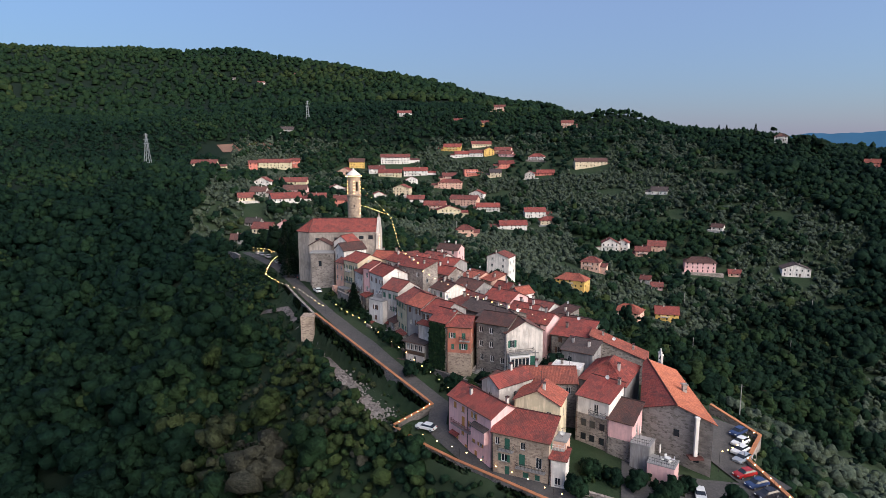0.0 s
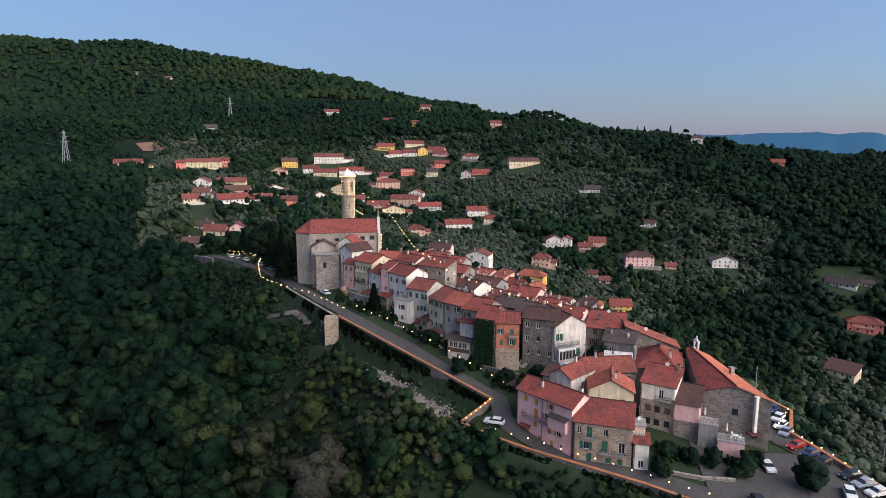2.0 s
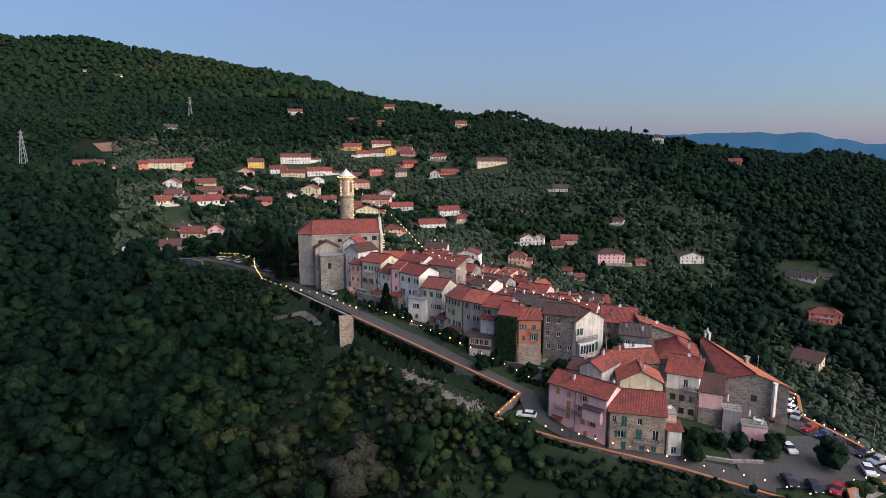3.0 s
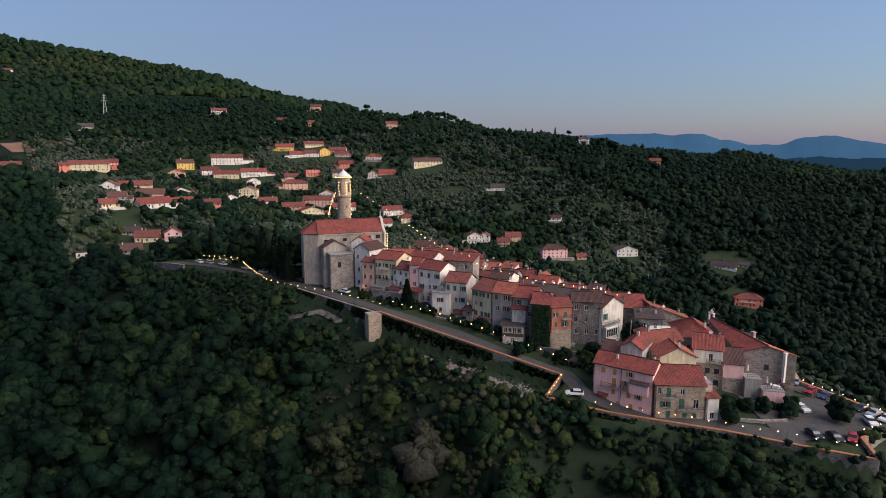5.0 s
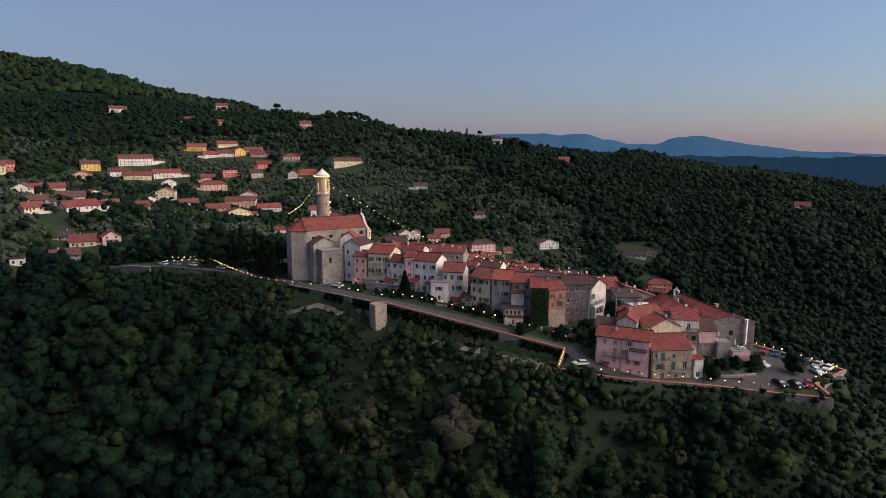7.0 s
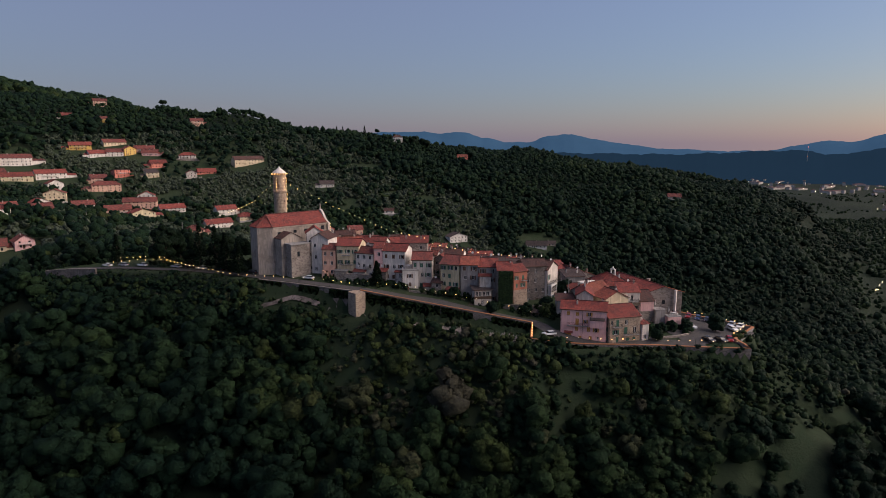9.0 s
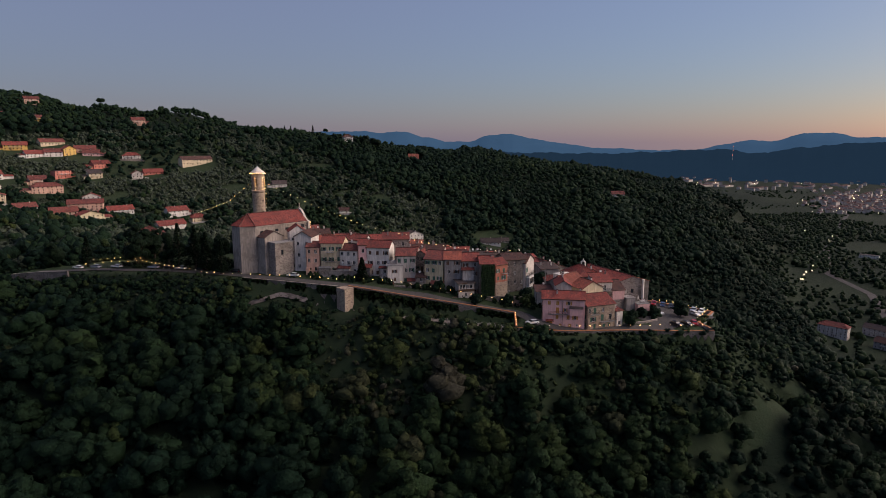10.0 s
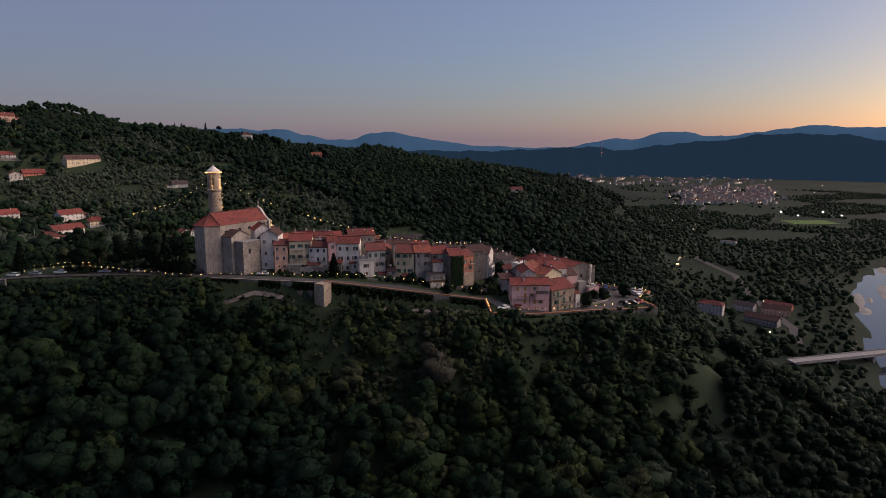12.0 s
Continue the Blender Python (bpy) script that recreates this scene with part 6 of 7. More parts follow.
def sprays(rng, lobes, count, size, centre, spread):
    """Loose leaf sprays that stand out of the clumps and break their outline."""
    L = np.array(lobes)[rng.choice(len(lobes), count)]
    d = rng.normal(size=(count, 3))
    d /= np.linalg.norm(d, axis=1)[:, None]
    d[:, 2] = np.where(d[:, 2] < -0.35, -d[:, 2], d[:, 2])
    c = L[:, :3] + d * L[:, 3:4] * rng.uniform(0.85, 1.12, (count, 1))
    n = d + rng.normal(size=(count, 3)) * 0.8
    t = np.cross(n, rng.normal(size=(count, 3)))
    t /= np.linalg.norm(t, axis=1)[:, None]
    b = np.cross(n, t)
    b /= np.linalg.norm(b, axis=1)[:, None]
    s = size * rng.uniform(0.5, 1.3, (count, 1))
    face = d + 0.75 * (c - centre) / spread + np.array([0, 0, 0.3]) + rng.normal(size=(count, 3)) * 0.3
    face /= np.linalg.norm(face, axis=1)[:, None]
    return np.stack([c - t * s, c + t * s * 0.8 - b * s * 0.8, c + t * s * 0.3 + b * s, face, face, face], 1)


def lobes_of(rng, high, wide, n, low=0.3, big=(0.34, 0.55)):
    out = []
    for i in range(n):
        a, r = rng.uniform(0, 6.28), wide * rng.uniform(0.2, 0.66)
        z = high * (low + (0.9 - low) * (i + rng.uniform(0, 1)) / n)
        taper = 1 - 0.5 * max(0, (z / high - 0.55) / 0.45)
        out.append((r * math.cos(a) * taper, r * math.sin(a) * taper, z, wide * rng.uniform(*big) * taper))
    return out


def card_mesh(name, cards, tints, mat):
    """One mesh of many leaf triangles with a tint for each and the way the skin faces at each corner."""
    cards = np.asarray(cards)
    n = len(cards)
    if cards.shape[1] == 3:
        face = np.cross(cards[:, 1] - cards[:, 0], cards[:, 2] - cards[:, 0])
        face *= np.where(face[:, 2:] < 0, -1, 1) / np.maximum(np.linalg.norm(face, axis=1)[:, None], 1e-6)
        skin = np.repeat(face, 3, 0)
    else:
        cards, skin = cards[:, :3], cards[:, 3:].reshape(-1, 3)
    me = bpy.data.meshes.new(name)
    me.vertices.add(n * 3)
    me.vertices.foreach_set("co", np.ascontiguousarray(cards, np.float32).reshape(-1))
    me.loops.add(n * 3)
    me.loops.foreach_set("vertex_index", np.arange(n * 3, dtype=np.int32))
    me.polygons.add(n)
    me.polygons.foreach_set("loop_start", np.arange(0, n * 3, 3, dtype=np.int32))
    att = me.attributes.new("tint", "FLOAT", "POINT")
    att.data.foreach_set("value", np.repeat(np.asarray(tints, np.float32), 3))
    lean = me.attributes.new("lean", "FLOAT_VECTOR", "POINT")
    lean.data.foreach_set("vector", np.ascontiguousarray(skin, np.float32).reshape(-1))
    me.materials.append(mat)
    me.update(calc_edges=True)
    return me


def template(rng, high, wide, n_lobes, level, loose, size, low=0.3, big=(0.34, 0.55), uneven=0.15):
    lobes = lobes_of(rng, high, wide, n_lobes, low, big)
    centre, spread = np.array(lobes)[:, :3].mean(0), wide
    return np.concatenate([clump(rng, l, level, uneven, centre, spread) for l in lobes] + ([sprays(rng, lobes, loose, size, centre, spread)] if loose else []))


def conifer(rng, high, wide, cards, size):
    z = high * (0.12 + 0.88 * rng.random(cards) ** 1.3)
    a = rng.uniform(0, 6.28, cards)
    r = wide * (1.05 - z / high) * rng.uniform(0.6, 1.05, cards)
    c = np.stack([r * np.cos(a), r * np.sin(a), z], 1)
    out = np.stack([np.cos(a), np.sin(a), np.full(cards, -0.35)], 1)
    side = np.stack([-np.sin(a), np.cos(a), rng.normal(size=cards) * 0.3], 1)
    s = size * rng.uniform(0.6, 1.2, (cards, 1))
    face = out + np.array([0, 0, 0.75]) + rng.normal(size=(cards, 3)) * 0.3
    face /= np.linalg.norm(face, axis=1)[:, None]
    return np.stack([c - out * s, c + out * s * 0.6 - side * s * 0.9, c + out * s * 0.6 + side * s * 0.9, face, face, face], 1)


rng = np.random.default_rng(5)
NEAR = [template(rng, 1, rng.uniform(0.4, 0.6), 9, 1, 420, 0.034, uneven=0.2) for _ in range(10)]
SIDE = [template(rng, 1, rng.uniform(0.46, 0.62), 7, 1, 32, 0.06, uneven=0.2) for _ in range(8)]
MIDDLE = [template(rng, 1, rng.uniform(0.62, 0.8), 3, 1, 2, 0.09, big=(0.42, 0.62), uneven=0.2) for _ in range(8)]
DISTANT = [template(rng, 1, 0.9, 2, 1, 0, 0.18, 0.2, (0.55, 0.8), 0.24) for _ in range(6)]
OLIVES = [template(rng, 1, 0.62, 3, 1, 6, 0.09, 0.3, (0.45, 0.7), 0.2) for _ in range(6)]
HOUSE_ARR = np.array(HOUSES)
ROADS = [(-96, 300, 7), (-80, 268, 10), (-64, 240, 11), (-50, 210, 11), (-41.5, 191, 11), (-32.5, 174, 10), (-16, 151, 6), (0, 128, 2), (5, 112, 0), (20, 99, 0), (44, 94, 0), (57, 92, 0), (53, 113, 0), (58, 122, 0)]


def to_way(x, y):
    best = np.full(x.shape, 1e9)
    for (ax, ay, _), (bx, by, _) in zip(ROADS, ROADS[1:]):
        k = np.clip(((x - ax) * (bx - ax) + (y - ay) * (by - ay)) / ((bx - ax) ** 2 + (by - ay) ** 2), 0, 1)
        best = np.minimum(best, np.hypot(x - ax - k * (bx - ax), y - ay - k * (by - ay)))
    return best


def in_terrace(x, y):
    ins = np.zeros(x.shape, bool)
    for (ax, ay, *_), (bx, by, *_) in zip(EDGE, EDGE[1:] + EDGE[:1]):
        ins ^= ((ay > y) != (by > y)) & (x < (bx - ax) * (y - ay) / (by - ay + 1e-9) + ax)
    return ins


def jitter(x0, x1, y0, y1, step):
    gx_, gy_ = np.meshgrid(np.arange(x0, x1, step), np.arange(y0, y1, step), indexing="ij")
    x, y = gx_.ravel(), gy_.ravel()
    return x + rng.uniform(-0.45, 0.45, x.shape) * step, y + rng.uniform(-0.45, 0.45, x.shape) * step


def free_of_houses(x, y, room):
    ok = np.ones(x.shape, bool)
    for hx, hy, r in HOUSE_ARR:
        ok &= np.hypot(x - hx, y - hy) > r + room
        if hy > 300:  # gardens in front of the hillside houses stay open
            d = math.hypot(hx + 60, hy)
            for step in (9, 17, 25) if hx < -90 and hy < 400 else (6,):
                ok &= np.hypot(x - hx + (hx + 60) / d * step, y - hy + hy / d * step) > r + 1 + step * 0.1
    return ok


def patch(x, y, scale, seed):
    """Soft uneven blotches over the plan, about -1 to 1."""
    s = seed
    return (np.sin(x / scale + 1.7 * s + 1.3 * np.sin(y / scale * 0.8 + s)) + np.sin(y / scale * 1.1 + 2.3 * s + 1.2 * np.sin(x / scale * 0.7 - s))) / 2


def olive_land(x, y):
    """Where olive terraces and gardens lie, in place of woods."""
    east = ((x > 68) | ((x > 25) & (y > 150))) & (y > 60) & (y < 560) & (x < 250 - 0.12 * y + 40)
    suburb = (y > 330) & (y < 800) & (x > -260) & (x < 330 - 0.15 * (y - 330)) & (x > -260 + (800 - y) * 0.25)
    ravine = (np.abs((x - 150) * 0.55 - (y - 300) * 0.83) < 30 + 9 * np.sin(x / 23)) & (x > 128 + 9 * np.sin(y / 17))
    return (east | suburb) & (patch(x, y, 38, 1) > -0.55) & ~ravine


def grow(name, label, x, y, high, kinds, tint, mat, sink=0.3):
    """One wood: a joined mesh of many trees."""
    z = land(x, y)
    cards, tints = [], []
    which = rng.integers(0, len(kinds), len(x))
    for k, t in enumerate(kinds):
        sel = np.nonzero(which == k)[0]
        if not len(sel):
            continue
        a = rng.uniform(0, 6.28, len(sel))
        ca, sa = np.cos(a), np.sin(a)
        wide = high[sel] * rng.uniform(0.85, 1.25, len(sel))
        p = t[None, :, :3].repeat(len(sel), 0)
        f = t[None, :, 3:].repeat(len(sel), 0)
        f = np.stack([f[..., 0] * ca[:, None, None] - f[..., 1] * sa[:, None, None], f[..., 0] * sa[:, None, None] + f[..., 1] * ca[:, None, None], f[..., 2]], -1)
        px = (p[..., 0] * ca[:, None, None] - p[..., 1] * sa[:, None, None]) * wide[:, None, None] + x[sel][:, None, None]
        py = (p[..., 0] * sa[:, None, None] + p[..., 1] * ca[:, None, None]) * wide[:, None, None] + y[sel][:, None, None]
        pz = p[..., 2] * high[sel][:, None, None] + (z[sel] - sink)[:, None, None]
        cards.append(np.concatenate([np.stack([px, py, pz], -1), f], 2).reshape(-1, 6, 3))
        tints.append(np.repeat(tint[sel], len(t)))
    ob = new(name, card_mesh(name, np.concatenate(cards), np.concatenate(tints), mat))
    return tagged(ob, label, "trees", kind="stuff")


def seen_land(x, y):
    """The sweep of country that lies before the way."""
    return (x > -0.8 * y - 60) & (y > -30 - 0.1 * x)


# woods on the slopes below and around the village
x, y = jitter(-340, 220, -40, 430, 5.2)
keep = seen_land(x, y) & ~in_terrace(x, y) & (to_way(x, y) > np.where(x < -8, 19, 12) + 5 * patch(x, y, 11, 2)) & free_of_houses(x, y, 3) & ~olive_land(x, y)
open_slope = (np.hypot((x + 34) / 24, (y - 136) / 26) < 1) & (rng.random(x.shape) < 0.72)
keep &= ~open_slope & (np.hypot(x + 112, y - 272) > 15) & (np.hypot(x + 46, y - 160) > 12) & ~((x > 22) & (x < 76) & (y > 52) & (y < 92) & (rng.random(x.shape) < 0.88)) & (rng.random(x.shape) < 0.94)
x, y = x[keep], y[keep]
x, y = np.append(x, rng.normal(-75, 5.5, 26)), np.append(y, rng.normal(162, 5.5, 26))  # close the canopy in the hollow
tall = (5.0 + 9.0 * rng.random(len(x)) ** 1.5) * (1 - 0.5 * np.exp(-to_way(x, y) / 22)) * (1 - 0.25 * (x > -20))
# Tint falls westward: the shade of the slope facing away from the glow.
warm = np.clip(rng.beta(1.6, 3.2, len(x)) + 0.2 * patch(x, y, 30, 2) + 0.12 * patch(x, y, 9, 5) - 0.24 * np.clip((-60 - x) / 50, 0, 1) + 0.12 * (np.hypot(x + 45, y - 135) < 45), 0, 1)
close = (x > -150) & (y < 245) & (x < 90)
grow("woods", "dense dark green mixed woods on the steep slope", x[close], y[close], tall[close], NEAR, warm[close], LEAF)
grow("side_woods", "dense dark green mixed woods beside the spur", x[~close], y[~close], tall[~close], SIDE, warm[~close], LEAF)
# scrub under the road walls and on the broken slope
x, y = jitter(-112, 90, 60, 310, 1.75)
keep = ~in_terrace(x, y) & (to_way(x, y) < np.where(x < 0, 46, 34)) & (to_way(x, y) > 3.6) & free_of_houses(x, y, 1) & (rng.random(x.shape) < 0.8 + 0.4 * patch(x, y, 7, 3)) & (np.hypot(x + 38, y - 169) > 5) & ~((np.abs((x + 28) * 0.87 + (y - 153) * 0.5) < 3) & (y > 123) & (y < 182))
x, y = x[keep], y[keep]
brown = (np.hypot((x + 34) / 30, (y - 140) / 30) < 1) & (rng.random(x.shape) < 0.75)
grow("scrub", "low green and brown scrub on the slope below the walls", x, y, rng.uniform(1.2, 3.6, len(x)) * np.clip(to_way(x, y) / 11, 0.35, 1) * (1 + 0.45 * patch(x, y, 5.5, 4)), MIDDLE, np.where(brown, rng.uniform(0.6, 1.0, len(x)), rng.beta(2, 3, len(x))), LEAF)
# shrubs in the gardens and yards of the village
spots = [(-26, 175, 3, 3), (-22, 170, 2, 3), (-18, 160, 4, 4), (-14, 155, 3, 3), (-9, 148, 3, 3), (-5, 142, 3, 3), (-30, 184, 3, 3), (0, 135, 4, 4), (-36, 192, 3, 3), (-44, 205, 4, 4), (30, 99, 7, 5), (26, 102, 4, 3), (36, 99, 5, 4), (-12, 149, 6, 5), (-7, 141, 4, 3), (6, 128, 6, 4), (-20, 158, 4, 5), (2, 131, 5, 3), (20, 128, 3, 3), (-28, 180, 3, 3), (-56, 228, 6, 9), (-50, 240, 8, 8), (-64, 262, 8, 12), (12, 126, 4, 3), (40, 100, 3, 2), (-4, 146, 2, 2)]
px_, py_ = [], []
for sx, sy, sa, sb in spots:
    k = int(sa * sb * 1.6)
    px_.append(rng.normal(sx, sa * 0.5, k))
    py_.append(rng.normal(sy, sb * 0.5, k))
x, y = np.concatenate(px_), np.concatenate(py_)
keep = (to_way(x, y) > 3.3) & free_of_houses(x, y, -1.5)
x, y = x[keep], y[keep]
grow("garden_shrubs", "dark green shrubs in the village gardens", x, y, rng.uniform(0.9, 2.4, len(x)), SIDE, rng.beta(2, 3, len(x)), LEAF)
# olive terraces
x, y = jitter(-270, 340, 60, 800, 4.9)
keep = seen_land(x, y) & ~in_terrace(x, y) & olive_land(x, y) & free_of_houses(x, y, 1.5) & (patch(x, y, 17, 4) > -0.86)
x, y = x[keep], y[keep]
kind = rng.random(len(x)) < np.where(y < 330, 0.93, 0.8) + 0.25 * patch(x, y, 45, 7)
grow("olive_trees", "grey-green olive trees on garden terraces", x[kind], y[kind], rng.uniform(3.2, 5.4, kind.sum()), OLIVES, rng.random(kind.sum()), OLIVE)
grow("garden_trees", "dark green garden trees between the houses", x[~kind], y[~kind], rng.uniform(4.5, 9.0, (~kind).sum()), MIDDLE, rng.beta(2, 4, (~kind).sum()), LEAF)
# woods of the middle distance
x, y = jitter(-900, 1150, -150, 1180, 9.2)
keep = seen_land(x, y) & ~((x > -340) & (x < 220) & (y < 430)) & ~olive_land(x, y) & free_of_houses(x, y, np.where(y < 650, 5, 2)) & (land(x, y) > FLOOR + 9) & (np.hypot(x, y) < 1250)
keep &= ~((np.hypot((x - (-232)) / 50, (y - 744) / 52) < 1)) & ~((x > 300) & (x < 420) & (y < 36)) & ((y > bank(x) + 8) | (x < 340))
x, y = x[keep], y[keep]
fx, fy = jitter(130, 720, 60, 680, 7.4)
more = ~olive_land(fx, fy) & ((fx > 220) | (fy > 430)) & free_of_houses(fx, fy, 5) & (land(fx, fy) > FLOOR + 9)
x, y = np.append(x, fx[more]), np.append(y, fy[more])
# Tint raised slightly beyond y 430 to stand in for distance haze.
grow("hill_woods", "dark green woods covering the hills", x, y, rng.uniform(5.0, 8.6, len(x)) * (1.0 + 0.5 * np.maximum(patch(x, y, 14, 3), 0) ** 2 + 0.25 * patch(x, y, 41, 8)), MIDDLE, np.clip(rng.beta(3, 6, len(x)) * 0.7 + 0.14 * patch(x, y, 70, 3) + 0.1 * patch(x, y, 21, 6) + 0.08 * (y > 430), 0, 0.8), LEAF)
# far woods
x, y = jitter(-1900, 1700, 600, 2700, 23.5)
keep = seen_land(x, y) & (np.hypot(x, y) > 1230) & (land(x, y) > FLOOR + 9) & (x < 1500)
x, y = x[keep], y[keep]
# Paler tint here carries the haze over the far slopes.
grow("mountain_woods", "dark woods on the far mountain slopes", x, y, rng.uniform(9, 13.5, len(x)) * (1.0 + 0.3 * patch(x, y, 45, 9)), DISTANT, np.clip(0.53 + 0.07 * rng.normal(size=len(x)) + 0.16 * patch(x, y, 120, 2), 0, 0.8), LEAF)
# scrub and trees of the valley floor
x, y = jitter(330, 2400, -400, 900, 11.5)
keep = seen_land(x, y) & (land(x, y) <= FLOOR + 9) & (patch(x, y, 60, 6) > np.where(x < 900, -0.85, np.where(x < 1500, -0.45, -0.1))) & free_of_houses(x, y, 6) & ((y > bank(x) + 6) | (x > 1450)) & (np.abs((x - 372) * 0.695 + (y - 20) * 0.72) > 13) & ~((x > 1300) & (x < 1490) & (np.abs(y - 62) < 75)) & ~((x > 1600) & (y > 120) & (rng.random(x.shape) < 0.85))
x, y = x[keep], y[keep]
# Tint floor lifted for the haze and glow over the plain.
grow("valley_trees", "dark trees and hedges on the valley floor", x, y, rng.uniform(3.0, 6.5, len(x)) * (1 + 0.3 * patch(x, y, 33, 5)), DISTANT, 0.35 + 0.4 * rng.beta(2, 5, len(x)), LEAF)


def tree(x, y, high, wide, tint, mat, label, kind="broad", seed=0, base=None):
    """A single tree: tapered trunk with limbs, crown of leaf clumps."""
    r = np.random.default_rng(seed + 11)
    ob = thing("tree", pose(x, y, (ground(x, y) if base is None else base) - 0.1), label, "tree", "single trees")
    bm = bmesh.new()
    rod(bm, (0, 0, -0.5), (0, 0, high * 0.45), high * 0.03 + 0.06, high * 0.018 + 0.03, 8)
    for k in range(6):
        a = k * 1.05 + r.uniform(0, 0.6)
        z = high * r.uniform(0.25, 0.45)
        rod(bm, (0, 0, z), (wide * 0.55 * math.cos(a), wide * 0.55 * math.sin(a), z + high * r.uniform(0.15, 0.3)), high * 0.014 + 0.02, 0.03, 5)
    if kind == "conifer":
        rod(bm, (0, 0, high * 0.4), (0, 0, high * 0.95), high * 0.02, 0.03, 6)
    part("trunk", bm, BARK, ob)
    if kind == "umbrella":
        part("upper_trunk", rod(bmesh.new(), (0, 0, high * 0.4), (0, 0, high * 0.82), high * 0.02, high * 0.012, 7), BARK, ob)
    cards = conifer(r, high, wide, 1000, 0.5) if kind == "conifer" else template(r, high, wide, 12, 2, 420, 0.4, 0.78) if kind == "umbrella" else template(r, high, wide, 12, 2, 420, max(0.2, wide * 0.06), 0.28)
    crown = new("crown", card_mesh("crown", cards, np.full(len(cards), tint), mat))
    crown.parent = ob
    return ob


SINGLE = [(-67, 160, 10, 4.2, 0.85, LEAF, "yellow-green tree on the wooded slope", "broad"), (-74, 166, 9, 4.5, 0.5, LEAF, "fresh green tree on the wooded slope", "broad"),
          (-26, 177.5, 8.5, 2.4, 0.1, PINE, "dark conifer beside the road", "conifer"), (-56, 222, 13, 3.4, 0.2, PINE, "tall dark cypress beside the church", "conifer"), (-57, 231, 15, 3.8, 0.4, PINE, "tall dark cypress behind the church", "conifer"),
          (-62, 252, 14, 5, 0.3, PINE, "dark evergreen tree by the upper road", "broad"), (-70, 262, 15, 5.5, 0.1, PINE, "dark evergreen tree by the upper road", "broad"), (-52, 246, 13, 5, 0.5, PINE, "dark evergreen tree behind the church", "broad"),
          (-80, 288, 13, 3.4, 0.3, PINE, "tall dark cypress above the upper road", "conifer"), (-60, 270, 14, 5.5, 0.2, PINE, "dark evergreen tree above the upper road", "broad"), (-46, 256, 12, 5, 0.6, PINE, "dark evergreen tree behind the church", "broad"),
          (-48, 238, 12, 4.5, 0.2, PINE, "dark evergreen tree behind the church", "broad"), (-88, 305, 12, 5, 0.4, PINE, "dark evergreen tree above the upper road", "broad"),
          (46.5, 91.5, 6, 3.2, 0.25, LEAF, "round leafy tree on the car park", "broad"), (33, 99.5, 3.4, 2.2, 0.2, LEAF, "dark leafy garden tree", "broad"), (38.5, 97.5, 3.6, 2.4, 0.3, LEAF, "dark leafy garden tree", "broad"),
          (29.5, 101, 2.8, 1.9, 0.15, LEAF, "dark leafy garden tree", "broad"), (26, 103.5, 3.0, 1.9, 0.4, LEAF, "green garden shrub tree", "broad"), (41.5, 99.5, 3.2, 2.0, 0.2, LEAF, "dark leafy garden tree", "broad"), (36, 95.8, 3.2, 2.2, 0.35, LEAF, "leafy garden tree above the road", "broad"),
          (25.5, 136.5, 6.5, 3.6, 0.15, LEAF, "dark round tree between the houses", "broad"), (22.4, 98.2, 4.5, 2.2, 0.3, LEAF, "green shrub tree at the house corner", "broad"), (-1.5, 223, 9, 4.6, 0.55, LEAF, "large green tree near the square", "broad"),
          (6, 129, 4, 2.2, 0.7, LEAF, "small bright shrub tree in the yard", "broad"), (-8, 139.5, 4, 2.2, 0.2, LEAF, "dark shrub tree beside the road", "broad"), (-13, 152, 4.5, 2.4, 0.3, LEAF, "dark shrub tree beside the road", "broad"), (9, 131.5, 3.6, 2.4, 0.2, LEAF, "dark shrub in the yard", "broad"), (2.5, 133.5, 3.4, 2.4, 0.25, LEAF, "dark shrub below the tall house", "broad")]
SINGLE += [(333, 770, 14, 3.6, 0.2, PINE, "dark conifer on the ridge", "conifer"), (341, 767, 14, 3.6, 0.3, PINE, "dark conifer on the ridge", "conifer"), (371, 757, 17, 4, 0.2, PINE, "tall dark conifer on the ridge", "conifer"),
           (391, 755, 15, 6, 0.2, PINE, "umbrella pine with a bare trunk on the ridge", "umbrella"), (352, 622, 13, 7, 0.2, PINE, "dark evergreen tree beside the ridge house", "broad"), (362, 615, 14, 8, 0.3, PINE, "dark evergreen tree beside the ridge house", "broad"),
           (150, 921, 16, 8, 0.3, PINE, "umbrella pine on the skyline", "umbrella"), (-58, 238, 17, 4, 0.2, PINE, "tall dark cypress behind the church", "conifer"), (-62, 243, 18, 4.2, 0.3, PINE, "tall dark cypress behind the church", "conifer"), (-66, 270, 17, 6, 0.2, PINE, "dark evergreen tree by the upper road", "broad")]
for k, (x, y, high, wide, tint, mat, label, kind) in enumerate(SINGLE):
    tree(x, y, high, wide, tint, mat, label, kind, k)
# ivy up the tall house
r = np.random.default_rng(3)
n = 1500
s, h = r.uniform(0, 1, n), r.beta(1.3, 1.1, n) * 12.5
ix, iy = -3.0 + 3.4 * s, 141.3 - 2.75 * s
off = r.uniform(0.05, 0.7, n)
c = np.stack([ix - 0.65 * off, iy - 0.76 * off, 5.0 + h], 1)
d = r.normal(size=(n, 3))
u = np.cross(np.array([-0.65, -0.76, 0.3]) + d * 0.4, d)
u /= np.linalg.norm(u, axis=1)[:, None]
v = np.cross(u, np.array([-0.65, -0.76, 0.2]))
ivy = new("ivy", card_mesh("ivy", np.stack([c - u * 0.4, c + u * 0.3 - v * 0.35, c + u * 0.2 + v * 0.4], 1), r.uniform(0.3, 0.7, n), LEAF))
